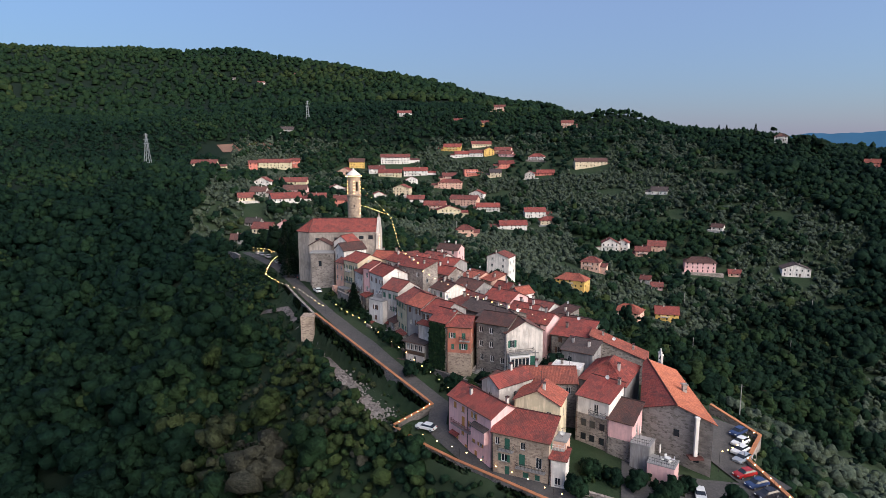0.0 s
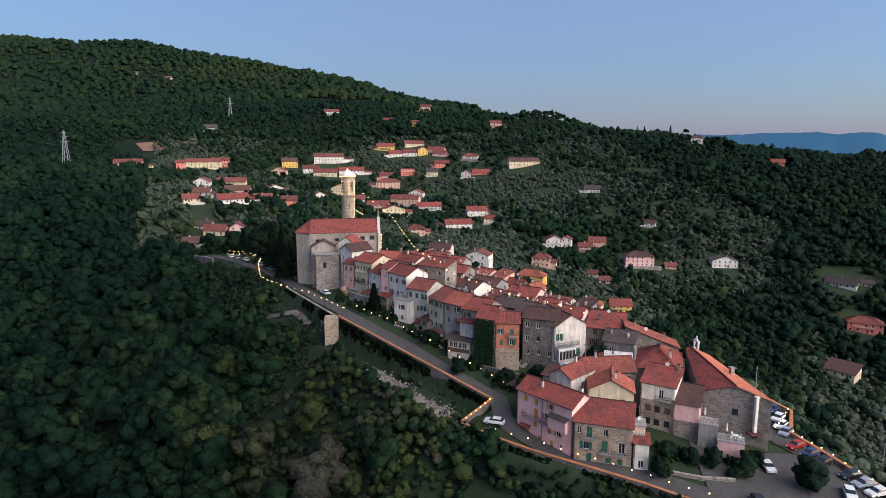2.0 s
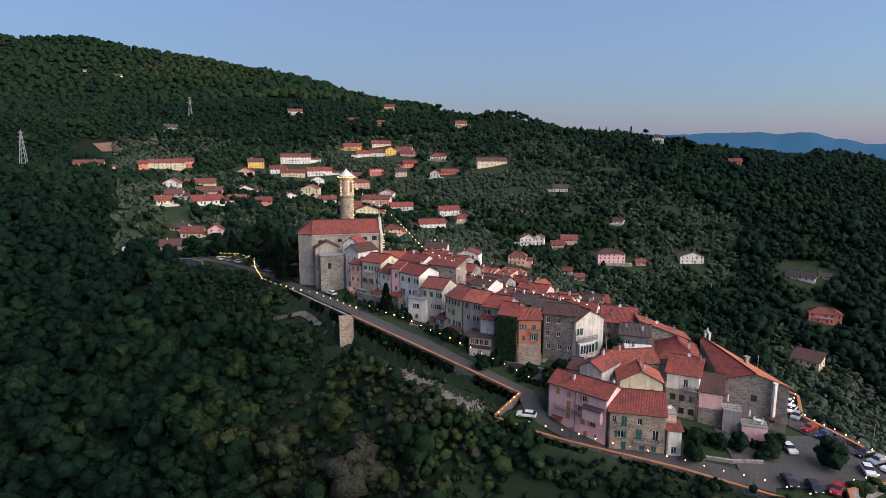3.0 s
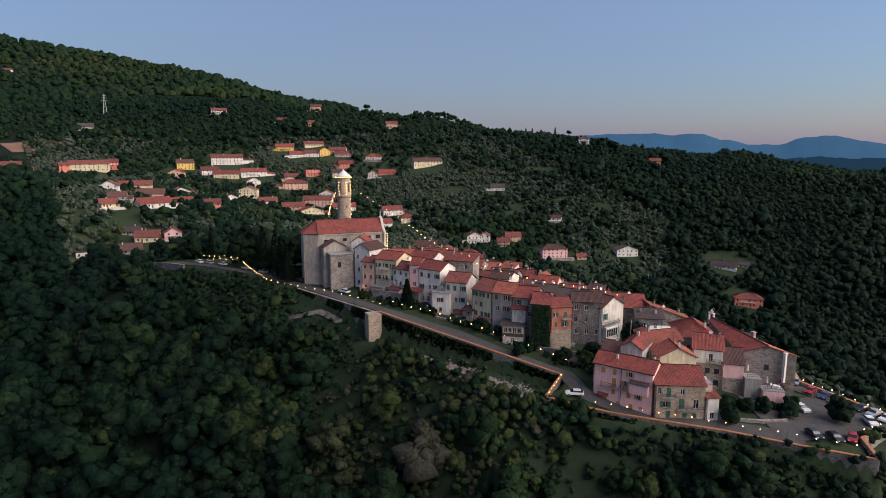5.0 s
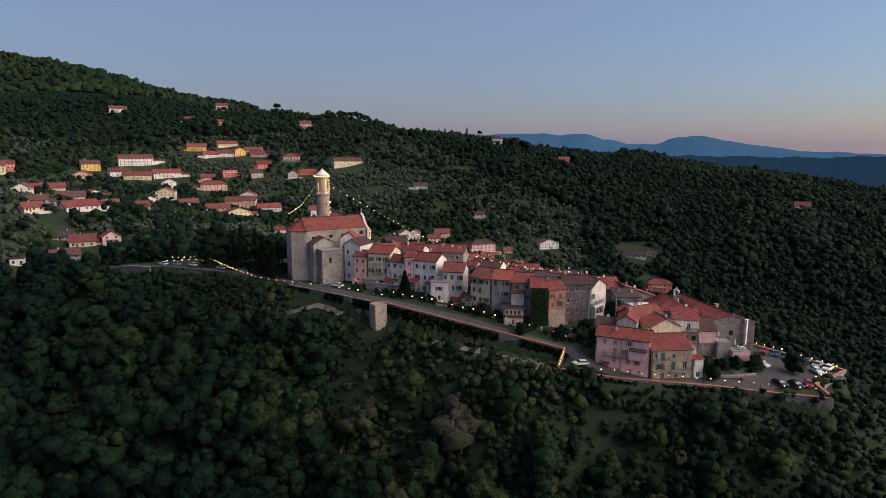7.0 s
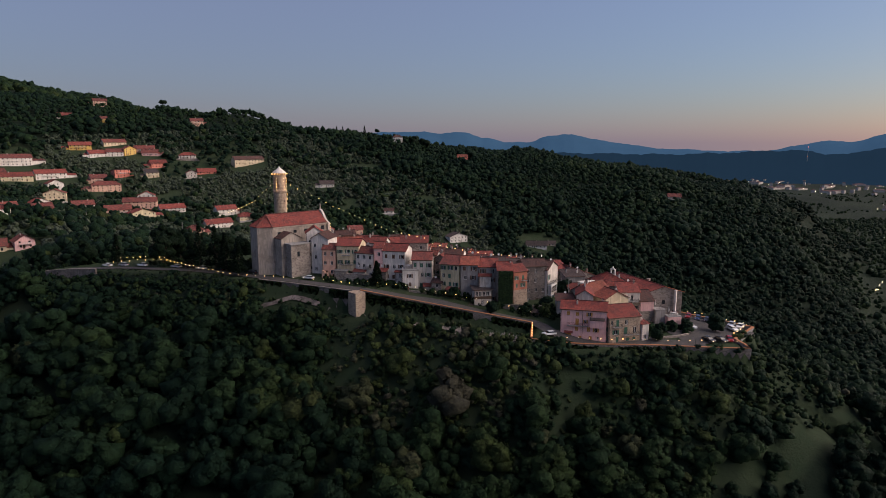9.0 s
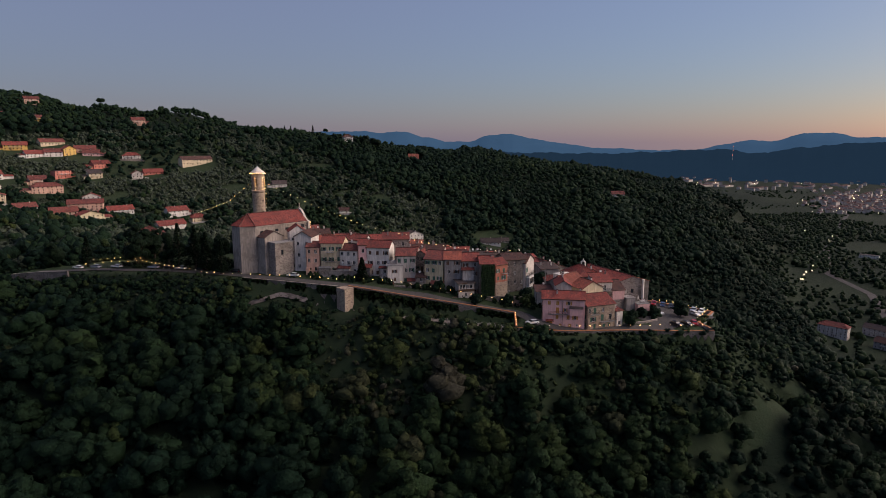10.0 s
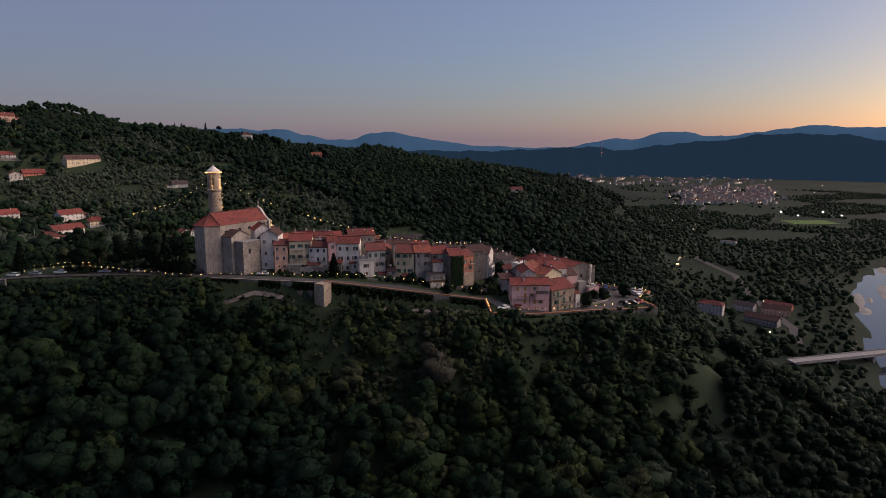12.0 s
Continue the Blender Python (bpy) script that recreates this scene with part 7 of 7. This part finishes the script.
tagged(ivy, "dense dark green ivy covering a house wall", "ivy", kind="stuff")


# ivy and weeds hanging on the road walls
def wall_green(name, pts, out, n, low, high, label):
    r_ = np.random.default_rng(8)
    pts = np.array(pts)
    seg = r_.integers(0, len(pts) - 1, n)
    k = r_.random((n, 1))
    c_ = pts[seg] * (1 - k) + pts[seg + 1] * k
    along = pts[seg + 1] - pts[seg]
    nrm = np.stack([along[:, 1], -along[:, 0], np.zeros(n)], 1)
    nrm /= np.linalg.norm(nrm, axis=1)[:, None]
    blot = patch(c_[:, 0], c_[:, 1], 2.7, 5) > -0.3
    c_ = c_ + nrm * (0.3 + r_.uniform(0, out, (n, 1))) + np.stack([np.zeros(n), np.zeros(n), r_.uniform(low, high, n)], 1)
    dd = r_.normal(size=(n, 3))
    u_ = np.cross(nrm + dd * 0.5, dd)
    u_ /= np.linalg.norm(u_, axis=1)[:, None]
    v_ = np.cross(u_, nrm)
    tri_ = np.stack([c_ - u_ * 0.4, c_ + u_ * 0.3 - v_ * 0.4, c_ + u_ * 0.2 + v_ * 0.42], 1)[blot]
    return tagged(new(name, card_mesh(name, tri_, r_.uniform(0.35, 0.8, len(tri_)), LEAF)), label, "ivy", kind="stuff")


wall_green("wall_ivy", W1[:2], 0.7, 6000, -4.6, 0.3, "dark ivy hanging over the road wall")
wall_green("roadside_weeds", W2[:5], 1.2, 5000, -3.2, 0.0, "dark weeds along the foot of the lower road wall")
wall_green("verge_weeds", [(-54, 210, 11), (-45.8, 192, 10.8), (-36.3, 172.6, 10.3)], 1.0, 3000, -2.4, 0.1, "green weeds along the church road edge")


# ---- pylons and bare earth on the hill ----
STEEL = material("galvanised_steel", (0.3, 0.31, 0.32), 0.5, 0.3)


def pylon(x, y, high, label):
    ob = thing("pylon", pose(x, y, ground(x, y)), label, "pylon", "pylons")
    half = high * 0.09
    for sx in (-1, 1):
        for sy in (-1, 1):
            part("leg", rod(bmesh.new(), (sx * half, sy * half, -1), (sx * 0.25, sy * 0.25, high), 0.3, 0.2, 4), STEEL, ob)
    for k, wide in ((0.72, 3.4), (0.84, 2.8), (0.95, 2.2)):
        part("crossarm", boxed(-wide, wide, -0.15, 0.15, high * k, high * k + 0.4), STEEL, ob)
    bm = bmesh.new()
    for i in range(8):
        z0, z1 = high * i / 8, high * (i + 1) / 8
        w0, w1 = half + (0.25 - half) * i / 8, half + (0.25 - half) * (i + 1) / 8
        for a_, b_ in (((-w0, -w0, z0), (w1, -w1, z1)), ((w0, -w0, z0), (w1, w1, z1)), ((w0, w0, z0), (-w1, w1, z1)), ((-w0, w0, z0), (-w1, -w1, z1))):
            rod(bm, a_, b_, 0.12, 0.12, 3)
    part("bracing", bm, STEEL, ob)


pylon(-271, 581, 34, "grey steel lattice pylon on the wooded hill")
pylon(-190, 900, 28, "grey steel lattice pylon above the suburb")
for k, (px, py) in enumerate(((20, 130.5), (-24, 214), (88, 250), (120, 290), (70, 330), (150, 380), (190, 330), (230, 380), (100, 130), (70, 140), (-60, 430), (10, 470))):
    ob = thing("utility_pole", pose(px, py, ground(px, py)), "grey concrete utility pole", "pole", "utility poles")
    part("post", rod(bmesh.new(), (0, 0, -1), (0, 0, 9), 0.16, 0.1, 8), CONCRETE, ob)
    part("crossarm", boxed(-0.7, 0.7, -0.06, 0.06, 8.3, 8.45), IRON, ob)
road("bare_earth", [(-262, 745, 0), (-240, 758, 0), (-206, 780, 0)], 17, EARTH, "brown bare earth of a landslip", 0.5, 2, category="bare earth")


# ---- far ridges, river, town ----
def ridge(name, label, start, end, far, base, tops, mat, wob):
    """A far mountain chain as a solid form along an arc round the place, azimuths from north."""
    bm = bmesh.new()
    n = 240
    rows = []
    for i in range(n + 1):
        k = i / n
        az = radians(start + (end - start) * k)
        f = k * (len(tops) - 1)
        j = min(int(f), len(tops) - 2)
        q = f - j
        q = q * q * (3 - 2 * q)
        high = tops[j] * (1 - q) + tops[j + 1] * q + wob * (math.sin(i * 0.34) + 0.6 * math.sin(i * 0.87 + 1) + 0.4 * math.sin(i * 1.9 + 2) + 0.25 * math.sin(i * 3.7))
        row = []
        for out, up in ((-0.16, 0.0), (-0.09, 0.42), (-0.04, 0.78), (0.0, 1.0), (0.05, 0.5)):
            d = far * (1 + out)
            row.append(bm.verts.new((d * math.sin(az), d * math.cos(az), base + (high - base) * up + wob * 1.2 * math.sin(i * 0.31 + out * 60) * (0.3 < up < 0.9))))
        rows.append(row)
    for a, b in zip(rows, rows[1:]):
        for m in range(4):
            f = bm.faces.new((a[m], b[m], b[m + 1], a[m + 1]))
            f.smooth = True
    return tagged(part(name, bm, mat), label, "mountains", kind="structure")


# Distance haze put into a blue base colour and a faint glow.
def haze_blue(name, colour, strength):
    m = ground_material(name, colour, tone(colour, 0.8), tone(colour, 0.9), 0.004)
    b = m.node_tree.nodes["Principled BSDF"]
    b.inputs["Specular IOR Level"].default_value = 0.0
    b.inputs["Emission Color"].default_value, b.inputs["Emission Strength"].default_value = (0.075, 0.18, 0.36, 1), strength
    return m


FAR_HAZE = haze_blue("far_mountains", (0.02, 0.045, 0.075), 0.38)
MID_HAZE = haze_blue("blue_hills", (0.002, 0.006, 0.01), 0.17)
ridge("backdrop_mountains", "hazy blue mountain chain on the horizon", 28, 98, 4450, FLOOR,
      [105, 125, 128, 130, 136, 142, 124, 139, 98, 64, 68, 110, 118, 88, 56, 40, 20, 15, 10, 8, 8, 45, 69, 67, 115, 115, 91, 91, 112, 139, 153, 141, 140, 141, 141, 130], FAR_HAZE, 3.0)
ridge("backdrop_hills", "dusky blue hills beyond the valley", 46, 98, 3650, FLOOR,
      [-20, -5, 2, 1, 0, -1, -3, -4, 0, 5, 11, 18, 24, 3, 11, 33, 46, 56, 67, 92, 94, 90, 91, 63, 55, 50, 45], MID_HAZE, 3.2)


mast = thing("radio_mast", pose(2975, 1043, -14), "tall radio mast with red warning lights on a far hill", "mast")
part("pole", rod(bmesh.new(), (0, 0, -8), (0, 0, 58), 1.1, 0.5, 6), STEEL, mast)
for z in (14, 34, 56):
    lamp = bmesh.new()
    bmesh.ops.create_icosphere(lamp, subdivisions=1, radius=1.4, matrix=Matrix.Translation((0, 0, z)))
    part("warning_light", lamp, RED_LAMP, mast)

# ---- strings of lights ----
bulb_mesh = None


def bulb_shape():
    bm = bmesh.new()
    bmesh.ops.create_icosphere(bm, subdivisions=1, radius=0.13)
    me = bpy.data.meshes.new("bulb")
    bm.to_mesh(me)
    bm.free()
    me.materials.append(BULB)
    return me


bulb_mesh = bulb_shape()


def string_lights(pts, spacing, label, sag=0.35, span=14.0, posts=False):
    """Warm bulbs on a sagging wire along pts (x, y, z)."""
    ob = thing("string_lights", pose(*pts[0]), label, "string lights", "festoon lights")
    o = Vector(pts[0])
    bm = bmesh.new()
    for a, b in zip(pts, pts[1:]):
        a, b = Vector(a), Vector(b)
        long = (b - a).length
        n = max(2, round(long / spacing))
        line = []
        hang = lambda k: a.lerp(b, k) - Vector((0, 0, sag * 4 * ((k * long / span) % 1) * (1 - (k * long / span) % 1))) - o
        for i in range(n):
            line.append(hang(i / n))
            bulb = new("bulb", bulb_mesh)
            bulb.parent = ob
            bulb.location = hang((i + 0.5) / n) - Vector((0, 0, 0.15))
        line.append(hang(1))
        rows = [[bm.verts.new(p + Vector(q)) for q in ((0.02, 0, 0), (-0.01, 0.017, 0), (-0.01, -0.017, 0.01))] for p in line]
        for r0, r1 in zip(rows, rows[1:]):
            for m in range(3):
                bm.faces.new((r0[m], r0[(m + 1) % 3], r1[(m + 1) % 3], r1[m]))
        part("wire", bm, IRON, ob)
        bm = bmesh.new()
    bm.free()
    if posts:
        for p in pts:
            q = Vector(p) - o
            part("post", rod(bmesh.new(), q - Vector((0, 0, 4.2)), q, 0.05, 0.04, 6), IRON, ob)
    return ob


def over(x, y, up):
    return (x, y, terrace(x, y) + up)


string_lights([over(-86, 276, 3), over(-78, 272, 3), over(-69, 262, 3), over(-67, 239, 3), over(-63, 217, 3), over(-54, 202, 3), over(-46.5, 195, 2.8), over(-40.5, 185, 2.8), over(-34, 175, 2.6)], 3.4, "string of warm bulbs along the church road", posts=True)
string_lights([over(-84, 272, 4.6), over(-76, 266, 4.8), over(-70, 257, 4.6)], 2.4, "string of warm bulbs over the upper road", posts=True)
string_lights([over(-32, 177, 3), over(-22, 164, 3), over(-10, 147, 2.8), over(2, 129.5, 2.6)], 3.4, "string of warm bulbs along the village road", posts=True)
string_lights([over(-2.4, 127.2, 1.6), over(-9.8, 121.2, 1.6)], 1.7, "string of warm bulbs on the road bend")
string_lights([over(-8.5, 119.2, 2.2), over(3, 111.6, 2.2), over(18.6, 98.4, 2.2), over(28, 89, 2.4), over(37.6, 78.8, 2.6)], 3.3, "string of warm bulbs along the lower road", posts=True)
string_lights([over(44, 85, 2.2), over(58.5, 86.2, 2.4), over(57, 100, 2.6), over(56.5, 110, 2.6)], 2.8, "string of warm bulbs round the car park", posts=True)
string_lights([over(50, 106, 4), over(57, 113, 3), over(63, 118.6, 2.6)], 2.8, "string of warm bulbs beside the stone hall", posts=True)
string_lights([(-34.4, 235.4, 43.4), (-33.8, 255, 34.6), (-26.3, 300, 25.8)], 4.5, "string of warm bulbs from the bell tower to the hill", 0.1)
string_lights([(-30.2, 231.2, 43.4), (-18, 215, 34.2), (-13, 187, 27.5), (-6.5, 172.5, 25.4)], 3.0, "string of warm bulbs from the bell tower to the lane", 0.2)
string_lights([(-6.5, 172.5, 24.0), (2, 162, 21.6), (9, 153.5, 20.4), (17, 146, 20.0), (25, 141, 18)], 3.0, "string of warm bulbs over the village lane", 0.3)
string_lights([(-21.9, 213.2, 28.6), (-21.9, 213.2, 17)], 0.9, "string of warm bulbs down the church front", 0)
ring = [(-33 + 3.05 * math.cos(6.2832 * i / 12), 232.2 + 3.05 * math.sin(6.2832 * i / 12), 47.2) for i in range(13)]
string_lights(ring, 1.0, "ring of warm bulbs under the tower cap", 0)
for t in (-2.5, -1.4, -0.35):
    string_lights([(-33 + 2.6 * math.cos(t), 232.2 + 2.6 * math.sin(t), 46), (-33 + 2.65 * math.cos(t), 232.2 + 2.65 * math.sin(t), 40.5)], 1.1, "string of warm bulbs on the tower belfry", 0)
string_lights([(-33 + 2.75 * math.cos(-0.6), 232.2 + 2.75 * math.sin(-0.6), 40), (-33 + 2.9 * math.cos(-0.6), 232.2 + 2.9 * math.sin(-0.6), 27)], 1.8, "string of warm bulbs down the tower shaft", 0)
string_lights([(150, 120, -48), (170, 128, -50), (186, 140, -52)], 4.0, "string of warm bulbs in the olive grove", 0.4)


# ---- valley floor: river, bridge, town, pitch ----
bm = bmesh.new()
xs_ = np.linspace(345, 1480, 160)
low, up = [bm.verts.new((x, bank(x) - 148, FLOOR - 0.7)) for x in xs_], [bm.verts.new((x, bank(x) + 1, FLOOR - 0.7)) for x in xs_]
for i in range(len(xs_) - 1):
    bm.faces.new((low[i], low[i + 1], up[i + 1], up[i]))
tagged(part("water", bm, WATER), "pale shallow river reflecting the evening sky", "river", kind="structure")
bm = bmesh.new()
rr = random.Random(4)
for k in range(16):
    x = rr.uniform(380, 900)
    y, a, b = bank(x) - rr.uniform(8, 95), rr.uniform(12, 50), rr.uniform(3, 9)
    ring = [bm.verts.new((x + a * math.cos(t) * rr.uniform(0.92, 1.06), y + b * math.sin(t) * rr.uniform(0.85, 1.1), FLOOR - 0.75)) for t in np.linspace(0, 6.0, 14)]
    top = bm.verts.new((x, y, FLOOR + 0.3))
    for i in range(14):
        bm.faces.new((ring[i], ring[(i + 1) % 14], top))
tagged(part("gravel_bars", bm, GRAVEL), "dark gravel bars in the shallow river", "gravel", kind="stuff")
bridge = thing("bridge", pose(470, -2, FLOOR), "grey concrete road bridge over the river", "bridge")
bridge.matrix_world = pose(372, 20, FLOOR, 0, 0, -44)
part("deck", boxed(-30, 190, -5, 5, 6.5, 7.6), CONCRETE, bridge)
for s in (-4.8, 4.6):
    part("railing", boxed(-30, 190, s, s + 0.2, 7.6, 8.7), CONCRETE, bridge)
for k in range(5):
    part("pier", boxed(10 + k * 36, 12.5 + k * 36, -4, 4, -4, 6.5), CONCRETE, bridge)
road("valley_road", [(420, 40, 0), (470, 45, 0), (568, 88, 0), (702, 126, 0), (800, 190, 0), (1000, 235, 0), (1200, 262, 0), (1700, 330, 0)], 4.5, ASPHALT, "grey road along the valley floor", 0.35, 2)
pitch = thing("sports_pitch", pose(1385, 62, FLOOR + 2.9, 0, 0, -60), "floodlit green football pitch on the valley floor", "sports pitch")
part("turf", boxed(-50, 50, -32, 32, -1.5, 0), TURF, pitch)
for sx in (-46, 46):
    for sy in (-36, 36):
        mast = part("mast", rod(bmesh.new(), (sx, sy, -2), (sx, sy, 18), 0.25, 0.15, 6), IRON, pitch)
        part("floodlight", boxed(sx - 1.6, sx + 1.6, sy - 0.6, sy + 0.6, 18, 19.4), FLOOD, mast)
# the town, blocks with pitched roofs
bm_w, bm_r, bm_l = bmesh.new(), bmesh.new(), bmesh.new()
for k in range(520):
    if k < 330:
        u_, v_ = rr.random(), rr.random() ** 1.3
        x, y = 1640 + 640 * v_ + 165 * u_ + rr.gauss(0, 20), 378 + 130 * v_ - (200 + 100 * v_) * u_ + rr.gauss(0, 20)
    else:
        x, y = rr.uniform(2300, 3400), rr.uniform(250, 1300)
    w, d, h, t = rr.uniform(9, 22), rr.uniform(8, 14), rr.uniform(6, 15), rr.uniform(-0.4, 0.4)
    if k >= 330 and rr.random() < 0.3:
        w, d, h = rr.uniform(30, 80), rr.uniform(20, 35), rr.uniform(7, 10)
    c, s = math.cos(t), math.sin(t)
    at = lambda u, v, z: (x + u * c - v * s, y + u * s + v * c, FLOOR + z)
    v = [bm_w.verts.new(at(u, q, z)) for z in (-2, h) for u, q in ((-w / 2, -d / 2), (w / 2, -d / 2), (w / 2, d / 2), (-w / 2, d / 2))]
    for f in ((0, 1, 5, 4), (1, 2, 6, 5), (2, 3, 7, 6), (3, 0, 4, 7)):
        bm_w.faces.new([v[i] for i in f])
    e = [bm_r.verts.new(at(u, q, h)) for u, q in ((-w / 2 - 0.5, -d / 2 - 0.5), (w / 2 + 0.5, -d / 2 - 0.5), (w / 2 + 0.5, d / 2 + 0.5), (-w / 2 - 0.5, d / 2 + 0.5))]
    p, q = bm_r.verts.new(at(-w / 2 + d / 3, 0, h + 2.2)), bm_r.verts.new(at(w / 2 - d / 3, 0, h + 2.2))
    for f in ((e[0], e[1], q, p), (e[2], e[3], p, q), (e[1], e[2], q), (e[3], e[0], p)):
        bm_r.faces.new(f)
    if rr.random() < 0.55:
        lx, ly = x + rr.uniform(-25, 25), y + rr.uniform(-25, 25)
        m = Matrix.Translation((lx, ly, FLOOR + rr.uniform(5, 9)))
        bmesh.ops.create_icosphere(bm_l, subdivisions=1, radius=rr.uniform(0.35, 0.8), matrix=m)
town = tagged(part("town_houses", bm_w, OLD_WHITE), "pale houses and sheds of the valley town", "town", kind="stuff")
part("town_roofs", bm_r, ROOF_MID, town)
for p in ((707, 202), (760, 208), (817, 213), (1099, 252), (1162, 258), (900, 225), (500, 60), (540, 78), (772, 204), (709, 200), (740, 206), (1203, 313), (1081, 247), (474, 112), (420, 62), (2791, -133), (2600, 60), (2480, 300), (2897, 907), (2700, 800), (3100, 950), (2500, 650), (2650, 690), (2800, 600), (1640, -5), (1800, 20), (2231, 78)):
    bmesh.ops.create_icosphere(bm_l, subdivisions=1, radius=0.5, matrix=Matrix.Translation((*p, ground(*p) + 7)))
tagged(part("town_lights", bm_l, STREET), "scattered warm street lights of the valley town", "street lights", kind="stuff")
